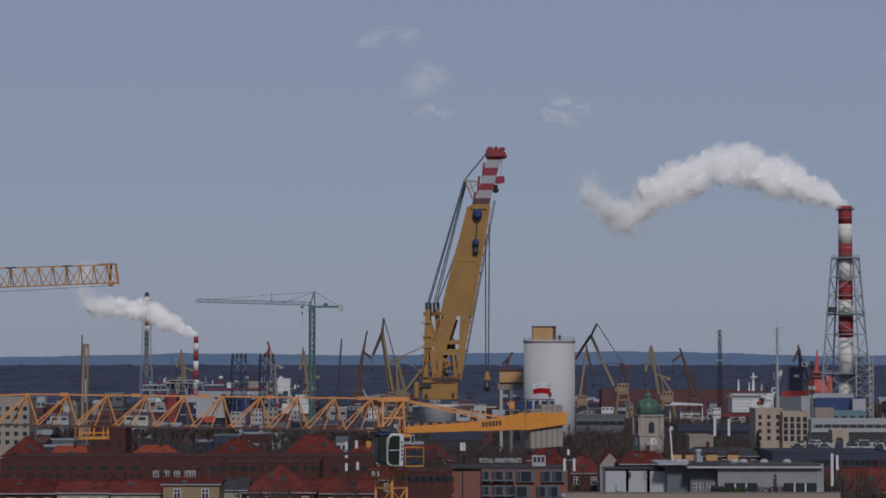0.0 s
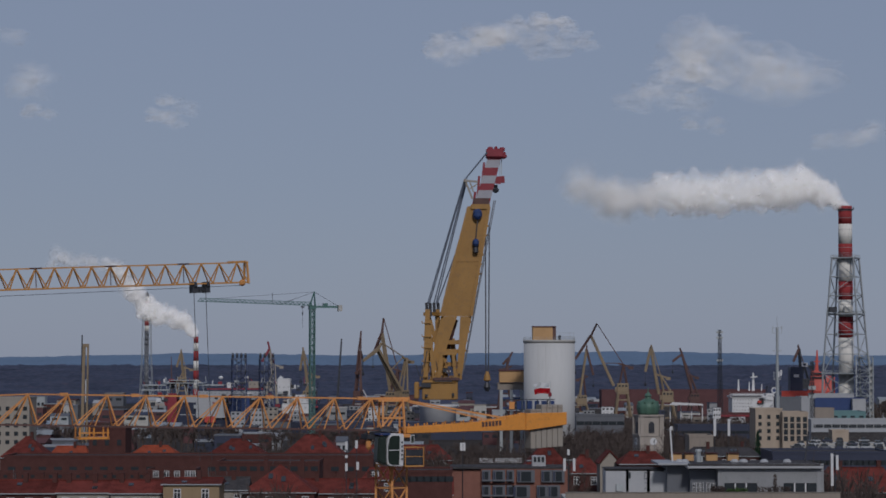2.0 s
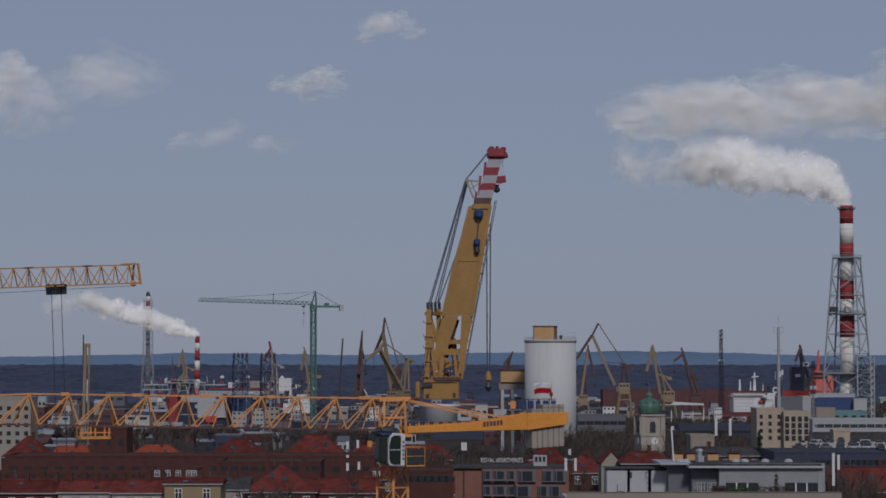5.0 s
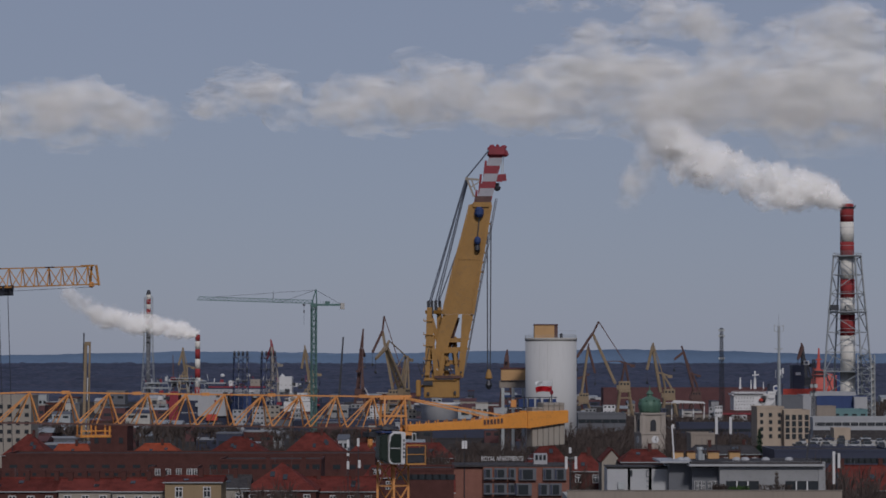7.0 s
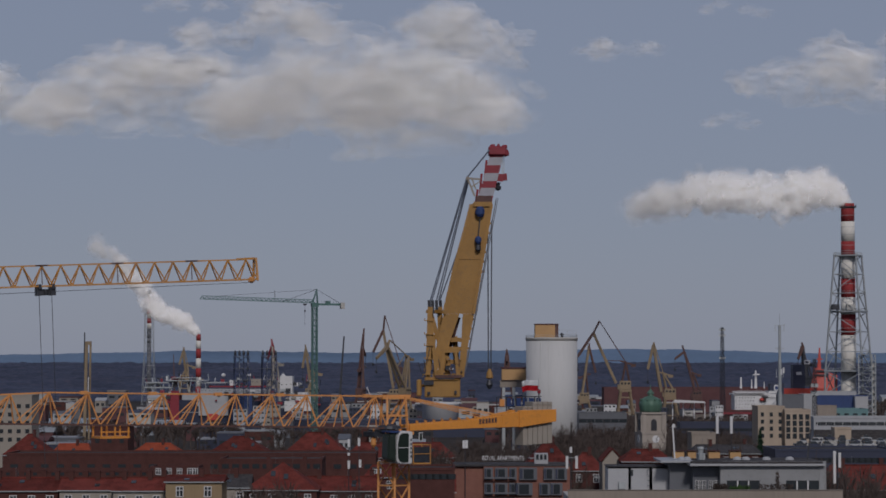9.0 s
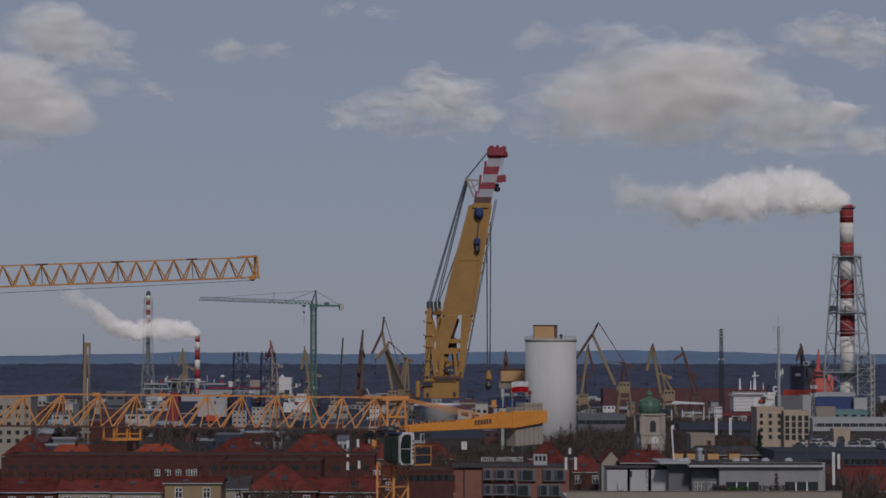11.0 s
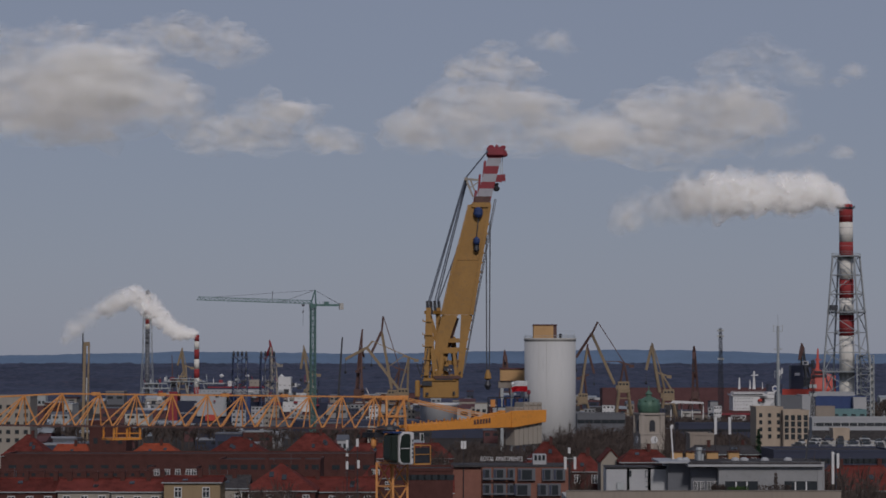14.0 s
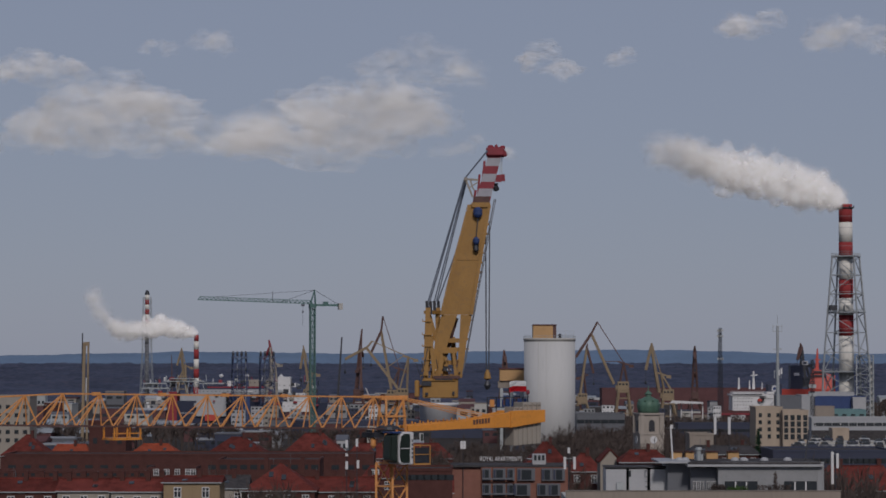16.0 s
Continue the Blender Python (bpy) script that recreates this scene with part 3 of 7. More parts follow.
# ---- tower cranes ----
def jib_truss(up, paint, x0, x1, n, low, high, half, w, sign, rise=0.0, taper=0.0, slim=99.0):
    """A three-chord jib along x, from x0 to x1 in n bays; low, high: heights of its chords at the root; sign < 0: fanned bracing; rise, taper: per metre outward."""
    k = (x1 - x0) / n
    lo = lambda x: low + rise * abs(x)
    hi = lambda x: high + (rise - taper) * abs(x) - 0.055 * max(0, abs(x) - slim)
    f = 0.5 if sign > 0 else 0.8
    for y in (-half, half):
        # fanned jib: dark brown lower chords stand in for underside shade and walkway
        part("jib_chord", beam(mesh(), (x0, y, lo(x0)), (x1, y, lo(x1)), w * 1.3), BROWN_STEEL if sign < 0 else paint, up, "dark weathered lower chord" if sign < 0 else "")
    for i in range(n - 1):
        a, b = x0 + k * (i + f), x0 + k * (i + 1 + f)
        part("jib_chord", beam(mesh(), (a, 0, hi(a)), (b, 0, hi(b)), w * 1.3), paint, up)
    for i in range(n):
        a, b = x0 + i * k, x0 + (i + 1) * k
        m = a + k * f
        for y in (-half, half):
            part("jib_brace", beam(mesh(), (a, y, lo(a)), (m, 0, hi(m)), w), paint, up)
            part("jib_brace", beam(mesh(), (b, y, lo(b)), (m, 0, hi(m)), w), paint, up)
            if sign < 0:
                c = a + 0.42 * k
                part("jib_brace", beam(mesh(), (c, y, lo(c)), (m, 0, hi(m)), w * 0.8), paint, up)
        part("jib_brace", beam(mesh(), (a, -half, lo(a)), (a, half, lo(a)), w * 0.8), paint, up)
        part("jib_brace", beam(mesh(), (a, -half, lo(a)), (b, half, lo(b)), w * 0.6), paint, up)


NEAR = {}


def near_crane():
    d = 185
    o = spot(692.5, 770, d)
    o.z = 0
    t = thing("tower_crane", o, "orange flat-top tower crane over red roofs with a white cab", "tower crane")
    Z = lambda v: spot(692, v, d).z
    bm = mesh()
    top = Z(822)
    lattice(bm, square(1.6, 0, radians(-40)), square(1.6, top, radians(-40)), int(top / 1.7), 0.16, False)
    part("mast", bm, CRANE_ORANGE, t)
    bm = mesh()
    turned(bm, [(0.6, top), (0.6, Z(800)), (0.7, Z(792)), (0.7, Z(784)), (0.6, Z(780)), (0.6, Z(772))], 20)
    box(bm, (-1.2, -0.9, Z(774)), (1.2, 0.9, Z(768)))
    up = part("slewing_platform", bm, CRANE_ORANGE, t)
    zl, zh = Z(762), Z(706)
    jib_truss(up, CRANE_ORANGE, -51.5, -1.0, 18, zl, zh, 0.85, 0.08, -1, 0.023, 0.006, 27.0)
    bm = mesh()
    for x in (-2.3, -9.3, -14.2, -19.2, -24.3, -33.5):
        z = zh - 0.017 * x
        box(bm, (x - 0.28, -0.12, z - 0.1), (x + 0.28, 0.12, z + 0.13))
    part("pin_joints", bm, CRANE_ORANGE, up)
    for x in (-0.85, 0.85):
        for y in (-0.6, 0.6):
            part("head_post", beam(mesh(), (x, y, Z(768)), (x * 0.9, y * 0.6, Z(707)), 0.14), CRANE_ORANGE, up)
    for y in (-0.6, 0.6):
        part("head_brace", beam(mesh(), (-0.85, y, Z(768)), (0.8, y * 0.6, Z(712)), 0.12), CRANE_ORANGE, up)
        part("head_brace", beam(mesh(), (-0.85, y, Z(740)), (0.85, y, Z(740)), 0.12), CRANE_ORANGE, up)
    part("head_plate", box(mesh(), (-1.1, -0.3, Z(711)), (1.2, 0.3, Z(706))), CRANE_ORANGE, up)
    part("head_chord", beam(mesh(), (-2.6, 0, zh + 0.02), (1.4, 0, zh + 0.02), 0.17), CRANE_ORANGE, up)
    part("antenna", beam(mesh(), (-1.7, 0.3, Z(708)), (-2.1, 0.3, Z(690)), 0.06), WHITE_PAINT, up)
    # counter-jib: two deep plate girders that grow towards the ballast
    R = 13.6
    xb = R - 3.3
    for y in (-0.75, 0.75):
        bm = mesh()
        for x0, x1, a0, b0, a1, b1 in ((0.9, 7.0, 767, 757, 764, 748), (7.0, xb - 1.5, 764, 748, 763.5, 742), (xb - 1.5, xb, 763.5, 740, 763, 735)):
            hull(bm, [(x0, y - 0.09, Z(a0)), (x0, y + 0.09, Z(a0)), (x0, y + 0.09, Z(b0)), (x0, y - 0.09, Z(b0))][::-1], [(x1, y - 0.09, Z(a1)), (x1, y + 0.09, Z(a1)), (x1, y + 0.09, Z(b1)), (x1, y - 0.09, Z(b1))][::-1])
        hull(bm, [(xb, y - 0.15, Z(764)), (xb, y + 0.15, Z(764)), (xb, y + 0.15, Z(733)), (xb, y - 0.15, Z(733))][::-1], [(R, y - 0.15, Z(754)), (R, y + 0.15, Z(754)), (R, y + 0.15, Z(732)), (R, y - 0.15, Z(732))][::-1])
        bmesh.ops.bevel(bm, geom=bm.edges[:], offset=0.02, segments=1, affect="EDGES")
        part("counter_jib_girder", bm, CRANE_YELLOW, up, "orange-yellow tapered girder")
        part("stay_bar", beam(mesh(), (1.2, y * 0.6, Z(709)), (xb - 1.6, y, Z(741)), 0.05, 0.07), CRANE_ORANGE, up)
        part("stay_bar", beam(mesh(), (1.2, y * 0.5, Z(711)), (xb - 2.6, y, Z(745)), 0.04, 0.06), CRANE_ORANGE, up)
    part("end_plate", box(mesh(), (R - 0.1, -0.6, Z(754)), (R, 0.6, Z(732))), CRANE_YELLOW, up)
    part("walkway_deck", box(mesh(), (1.0, -0.65, Z(764)), (xb - 0.2, 0.65, Z(762.5))), GREY_STEEL, up)
    bm = mesh()
    for k in range(11):
        x = 1.6 + k * 0.72
        for y in (-0.72, 0.72):
            beam(bm, (x, y, Z(757 - k * 0.8)), (x, y, Z(750.5 - k * 0.9)), 0.09)
    part("railing_sockets", bm, CRANE_YELLOW, up)
    for k in range(6):
        x = xb + 0.5 + k * 0.44
        bm = mesh()
        box(bm, (x, -0.6, Z(797 - 0.6 * k)), (x + 0.41, 0.6, Z(718 + (k < 2) * 8)))
        box(bm, (x + 0.05, -0.66, Z(724 + (k < 2) * 6)), (x + 0.36, 0.66, Z(720 + (k < 2) * 6)))
        bmesh.ops.bevel(bm, geom=bm.edges[:], offset=0.03, segments=1, affect="EDGES")
        part("ballast_block", bm, CREAM, up, "pale concrete ballast block")
    bm = mesh()
    for k in range(5):
        x = xb - 0.9 + k * 0.85
        beam(bm, (x, 0.9, Z(738)), (x, 0.9, Z(709)), 0.06)
    for v in (709, 727):
        beam(bm, (xb - 0.9, 0.9, Z(v)), (R - 0.2, 0.9, Z(v)), 0.06)
    part("sign_frame", bm, DARK_STEEL, up, "dark sign frame")
    xs = xb - 0.6
    for k, w in enumerate((0.42, 0.5, 0.14, 0.55, 0.45, 0.55, 0.5)):
        bm = mesh()
        if k == 0:
            beam(bm, (xs + 0.2, 0.96, Z(728)), (xs + 0.2, 0.96, Z(713)), 0.42, 0.05)
        else:
            beam(bm, (xs + w / 2, 0.96, Z(728)), (xs + w / 2, 0.96, Z(711.5)), w * 0.8, 0.06)
        part("sign_bar", bm, CRANE_ORANGE if k == 0 else BLUE_PAINT, up, "orange sign mark" if k == 0 else "blue sign bar")
        xs += w + 0.1
    xs = xb - 3.5
    for k in range(6):
        bm = mesh()
        box(bm, (xs, -0.862, Z(757 - k * 0.5)), (xs + 0.19, -0.845, Z(748 - k * 0.5)))
        part("maker_mark_bar", bm, BROWN_STEEL, up, "brown painted mark")
        xs += 0.27
    part("beacon_post", beam(mesh(), (R - 1.0, 0, Z(720)), (R - 1.0, 0, Z(704)), 0.05), DARK_STEEL, up)
    part("beacon", turned(mesh(), [(0.05, 0), (0.14, 0.1), (0.13, 0.3), (0.04, 0.36)], 10, (R - 1.0, 0, Z(704))), RED_PAINT, up, "red warning beacon")
    # flag
    pole_x = xb + 2.5
    part("flag_pole", beam(mesh(), (pole_x, 0.4, Z(735)), (pole_x, 0.4, Z(676)), 0.05, n=8), GREY_STEEL, up)
    for name, m, va, vb in (("flag_white_half", FLAG_WHITE, 688.5, 679), ("flag_red_half", FLAG_RED, 698.5, 688.6)):
        bm = mesh()
        n = 14
        grid = [[bm.verts.new((pole_x + 0.02 - 1.35 * i / n, 0.4 + 0.1 * math.sin(i * 0.75 + j * 0.6) * i / n, Z(va) + (Z(vb) - Z(va)) * j / 5 + 0.14 * i / n * math.sin(i * 0.22) - 0.1 * i / n)) for i in range(n + 1)] for j in range(6)]
        for j in range(5):
            for i in range(n):
                bm.faces.new((grid[j][i], grid[j][i + 1], grid[j + 1][i + 1], grid[j + 1][i]))
        bmesh.ops.solidify(bm, geom=bm.faces[:], thickness=0.012)
        ob = smooth(part(name, bm, m, up))
        NEAR.setdefault("flag", []).append(ob)
    # cab: a white rounded shell with a tall dark window, hung on the camera's side
    cx, cy = -0.5, -2.1
    zb, zt = Z(823), Z(766)
    rim = [(-0.55, zb + 0.35), (-0.5, zb + 0.12), (-0.3, zb + 0.02), (0.75, zb), (0.8, zt - 0.05), (0.6, zt), (-0.2, zt), (-0.42, zt - 0.2), (-0.55, zt - 0.8)]
    bm = mesh()
    hull(bm, [(cx - 0.25 + x * 0.95, cy - 0.75, z) for x, z in rim], [(cx - 0.3 + x, cy + 0.7, z) for x, z in rim])
    bmesh.ops.bevel(bm, geom=bm.edges[:], offset=0.05, segments=2, affect="EDGES")
    part("cab_shell", bm, WHITE_PAINT, up, "white cab shell")
    glass = [(-0.47, zb + 0.5), (-0.36, zb + 0.2), (-0.12, zb + 0.12), (0.38, zb + 0.12), (0.42, zt - 0.3), (0.34, zt - 0.14), (-0.12, zt - 0.14), (-0.34, zt - 0.3), (-0.47, zt - 0.9)]
    bm = mesh()
    hull(bm, [(cx - 0.25 + x, cy - 0.79, z) for x, z in glass], [(cx - 0.25 + x, cy - 0.72, z) for x, z in glass])
    part("cab_window", bm, CAB_GLASS, up, "dark cab window")
    part("window_bar", beam(mesh(), (cx - 0.68, cy - 0.8, (zb + zt) / 2), (cx + 0.12, cy - 0.8, (zb + zt) / 2), 0.05), WHITE_PAINT, up)
    bm = mesh()
    hull(bm, [(cx - 1.45, cy - 0.5, zb + 0.4), (cx - 0.82, cy - 0.7, zb + 0.1), (cx - 0.82, cy + 0.7, zb + 0.1), (cx - 1.45, cy + 0.5, zb + 0.4)], [(cx - 1.35, cy - 0.5, zt - 0.25), (cx - 0.82, cy - 0.7, zt - 0.1), (cx - 0.82, cy + 0.7, zt - 0.1), (cx - 1.35, cy + 0.5, zt - 0.25)])
    bmesh.ops.bevel(bm, geom=bm.edges[:], offset=0.1, segments=2, affect="EDGES")
    part("cab_front_glass", bm, CAB_GLASS, up, "bowed dark green windscreen")
    part("cab_visor", box(mesh(), (cx - 1.3, cy - 0.66, zt - 0.09), (cx - 0.5, cy + 0.6, zt + 0.03)), BLUE_PAINT, up, "blue visor")
    for k in range(5):
        part("cab_lettering_bar", box(mesh(), (cx + 0.28, cy - 0.795, zb + 0.45 + k * 0.3), (cx + 0.42, cy - 0.775, zb + 0.62 + k * 0.3)), CLAD_SLATE, up, "grey mark")
    bm = mesh()
    x0, x1 = cx + 0.62, cx + 2.1
    box(bm, (x0, cy - 0.6, zb - 0.05), (x1, cy + 0.7, zb + 0.05))
    for x in (x0 + 0.03, x1 - 0.03):
        for y in (cy - 0.57, cy + 0.67):
            beam(bm, (x, y, zb), (x, y, zb + 1.35), 0.06)
    for h in (0.7, 1.35):
        for y in (cy - 0.57, cy + 0.67):
            beam(bm, (x0, y, zb + h), (x1, y, zb + h), 0.05)
        beam(bm, (x1 - 0.03, cy - 0.57, zb + h), (x1 - 0.03, cy + 0.67, zb + h), 0.05)
    part("cab_balcony", bm, CRANE_FADED, up, "tan railed platform")
    part("balcony_mesh", box(mesh(), (x0 + 0.05, cy - 0.56, zb + 0.1), (x1 - 0.08, cy - 0.54, zb + 1.2)), DARK_STEEL, up, "dark mesh panel")
    part("cab_mirror", box(mesh(), (cx + 0.95, cy - 0.9, zt - 0.7), (cx + 1.25, cy - 0.82, zt - 0.1)), WHITE_PAINT, up, "white framed mirror")
    part("mirror_glass", box(mesh(), (cx + 1.0, cy - 0.93, zt - 0.65), (cx + 1.2, cy - 0.905, zt - 0.15)), CAB_GLASS, up)
    part("switch_cabinet", box(mesh(), (x0 + 0.1, cy - 0.2, zb + 0.06), (x1 - 0.3, cy + 0.6, zb + 1.1)), DARK_STEEL, up)
    bm = mesh()
    box(bm, (-1.6, -1.0, Z(768)), (-0.4, 0.9, Z(764)))
    box(bm, (-2.1, -0.8, Z(776)), (-1.0, 0.8, Z(768)))
    part("slewing_drive", bm, DARK_STEEL, up)
    part("winch_cover", turned(mesh(), [(0.9, Z(763)), (0.8, Z(758)), (0.2, Z(754))], 14, (-0.6, -0.4, 0)), DARK_STEEL, up)
    bm = mesh()
    zl += 0.5
    box(bm, (-23.4, -0.8, zl - 0.9), (-21.2, 0.8, zl - 0.75))
    for x in (-23.3, -21.3, -22.3):
        for y in (-0.75, 0.75):
            beam(bm, (x, y, zl - 0.05), (x, y, zl - 0.85), 0.1)
    beam(bm, (-23.4, -0.75, zl - 0.45), (-21.2, -0.75, zl - 0.45), 0.08)
    part("trolley", bm, CRANE_YELLOW, up, "yellow trolley cage")
    zl -= 0.5
    bm = mesh()
    beam(bm, (-1.9, -0.4, zl), (-1.9, -0.4, zl - 0.8), 0.1)
    turned(bm, [(0.05, -0.5), (0.2, -0.3), (0.2, 0.1), (0.08, 0.3)], 10, (-1.9, -0.4, zl - 0.9))
    part("rope_pulley", bm, CRANE_ORANGE, up)
    NEAR["up"] = up
    return t


LEFT = {"at": (-56.8, 154.0), "reach": 47.0}


def left_crane():
    (px, py), L = LEFT["at"], LEFT["reach"]
    t = thing("tower_crane", (px, py, 0), "yellow tower crane with a long lattice jib", "tower crane")
    zl = 43.4
    LEFT["low"] = zl
    bm = mesh()
    lattice(bm, square(1.8, 0, 0.5), square(1.8, zl - 1.2, 0.5), 25, 0.17, False)
    part("mast", bm, CRANE_YELLOW, t)
    bm = mesh()
    turned(bm, [(1.1, -1.2), (1.2, -0.3), (0.9, 0)], 18)
    up = part("slewing_platform", bm, CRANE_YELLOW, t)
    jib_truss(up, CRANE_FADED, 1.2, L, 36, 0, 1.36, 0.5, 0.07, 1)
    bm = mesh()
    beam(bm, (L, -0.5, -0.1), (L, -0.25, 1.45), 0.13)
    beam(bm, (L, 0.5, -0.1), (L, 0.25, 1.45), 0.13)
    beam(bm, (L, -0.5, 0), (L, 0.5, 0), 0.12)
    beam(bm, (L - 1.3, 0, 1.4), (L, 0, 1.42), 0.14)
    part("jib_tip", bm, CRANE_FADED, up)
    bm = mesh()
    for k in range(4, 36, 4):
        x = 1.2 + (k + 0.5) * (L - 1.2) / 36
        box(bm, (x - 0.4, -0.12, 1.34), (x + 0.4, 0.12, 1.42))
        beam(bm, (x, 0, 1.35), (x, 0, 0.1), 0.05)
    part("joint_plates", bm, BROWN_STEEL, up)
    part("tip_pulley", turned(mesh(), [(0.05, -0.2), (0.22, -0.1), (0.22, 0.15), (0.05, 0.25)], 10, (L - 0.3, 0, -0.05)), CRANE_ORANGE, up)
    part("trolley_rope", beam(mesh(), (1, 0, -0.75), (L - 0.4, 0, -0.2), 0.03), DARK_STEEL, up)
    bm = mesh()
    beam(bm, (-12, 0, 0.2), (-1, 0, 0.2), 1.3, 0.4)
    box(bm, (-12, -0.8, -1.6), (-9.5, 0.8, 0.6))
    part("counter_jib", bm, CRANE_YELLOW, up)
    bm = mesh()
    for x in (-0.45, 0.45):
        box(bm, (x - 0.17, -0.4, -0.62), (x + 0.17, 0.4, -0.05))
        box(bm, (x - 0.1, -0.55, -0.2), (x + 0.1, 0.55, 0.12))
    box(bm, (-0.4, -0.2, -0.55), (0.4, 0.2, -0.25))
    turned(bm, [(0.2, -0.6), (0.26, -0.5), (0.26, -0.3), (0.2, -0.2)], 10, (0, 0, 0))
    tr = part("trolley", bm, DARK_STEEL, up, "dark hoist trolley")
    bm = mesh()
    for x in (-0.42, 0.42):
        beam(bm, (x, 0, -0.6), (x, 0, -12), 0.035)
    LEFT["ropes"] = bm
    part("hoist_ropes", bm, DARK_STEEL, up)
    LEFT["ropes"] = scene.objects["hoist_ropes"]
    LEFT["up"], LEFT["trolley"] = up, tr
    up.location = (0, 0, zl)


GREEN = {}


def green_crane():
    d = 1200
    o = spot(552.5, 545, d)
    o.z = 0
    Z = lambda v: spot(552, v, d).z
    k = d / F
    t = thing("tower_crane", o, "distant sea-green tower crane with a long thin jib", "tower crane")
    bm = mesh()
    lattice(bm, square(2.3, 0, 0.3), square(2.3, Z(546), 0.3), 24, 0.42)
    part("mast", bm, GREEN_STEEL, t)
    bm = mesh()
    box(bm, (-1.6, -1.5, Z(548)), (1.6, 1.5, Z(541)))
    up = part("slewing_platform", bm, GREEN_STEEL, t)
    bm = mesh()
    n, L = 26, 205 * k
    sag = lambda x: Z(541) + 1.6 * (-x / L)
    for i in range(n):
        a, b = -L * i / n, -L * (i + 1) / n
        for y in (-0.8, 0.8):
            beam(bm, (a, y, sag(a)), (b, y, sag(b)), 0.24)
            beam(bm, (a, y, sag(a)), ((a + b) / 2, 0, sag(a) + 1.6), 0.17)
            beam(bm, (b, y, sag(b)), ((a + b) / 2, 0, sag(b) + 1.6), 0.17)
        beam(bm, (a - L / n / 2, 0, sag(a) + 1.6), (b - L / n / 2, 0, sag(b) + 1.6), 0.24) if i < n - 1 else None
    part("jib", bm, GREEN_STEEL, up)
    bm = mesh()
    for y in (-0.9, 0.9):
        beam(bm, (-1.2, y, Z(543)), (1.0, 0, Z(516)), 0.4)
        beam(bm, (1.4, y, Z(543)), (1.0, 0, Z(516)), 0.4)
    part("apex", bm, GREEN_STEEL, up)
    bm = mesh()
    box(bm, (1.5, -0.9, Z(545)), (46 * k, 0.9, Z(541.5)))
    for i in range(6):
        beam(bm, (3 + i * 1.5, -0.9, Z(541)), (3 + i * 1.5, -0.9, Z(537)), 0.12)
    box(bm, (20 * k, -0.8, Z(542)), (28 * k, 0.8, Z(537)))
    part("counter_jib", bm, GREEN_STEEL, up)
    part("ballast", box(mesh(), (47 * k, -1.2, Z(551)), (54 * k, 1.2, Z(540))), GREY_CONCRETE, up)
    bm = mesh()
    beam(bm, (1.0, 0, Z(517)), (-62 * k, 0, Z(540)), 0.16)
    beam(bm, (1.0, 0, Z(517)), (-180 * k, 0, Z(530)), 0.12)
    beam(bm, (1.0, 0, Z(517)), (48 * k, 0, Z(542)), 0.16)
    beam(bm, (-72 * k, 0, Z(537)), (-72 * k, 0, Z(519)), 0.2)
    part("tie_bars", bm, DARK_STEEL, up)
    bm = mesh()
    box(bm, (-20 * k, -0.7, Z(545)), (-15 * k, 0.7, Z(542)))
    beam(bm, (-17.5 * k, 0, Z(545)), (-17.5 * k, 0, Z(580)), 0.1)
    box(bm, (-18.5 * k, -0.3, Z(557)), (-16.5 * k, 0.3, Z(553)))
    part("trolley", bm, DARK_STEEL, up)
    GREEN["up"] = up


# ---- portal cranes ----
PORTAL = []


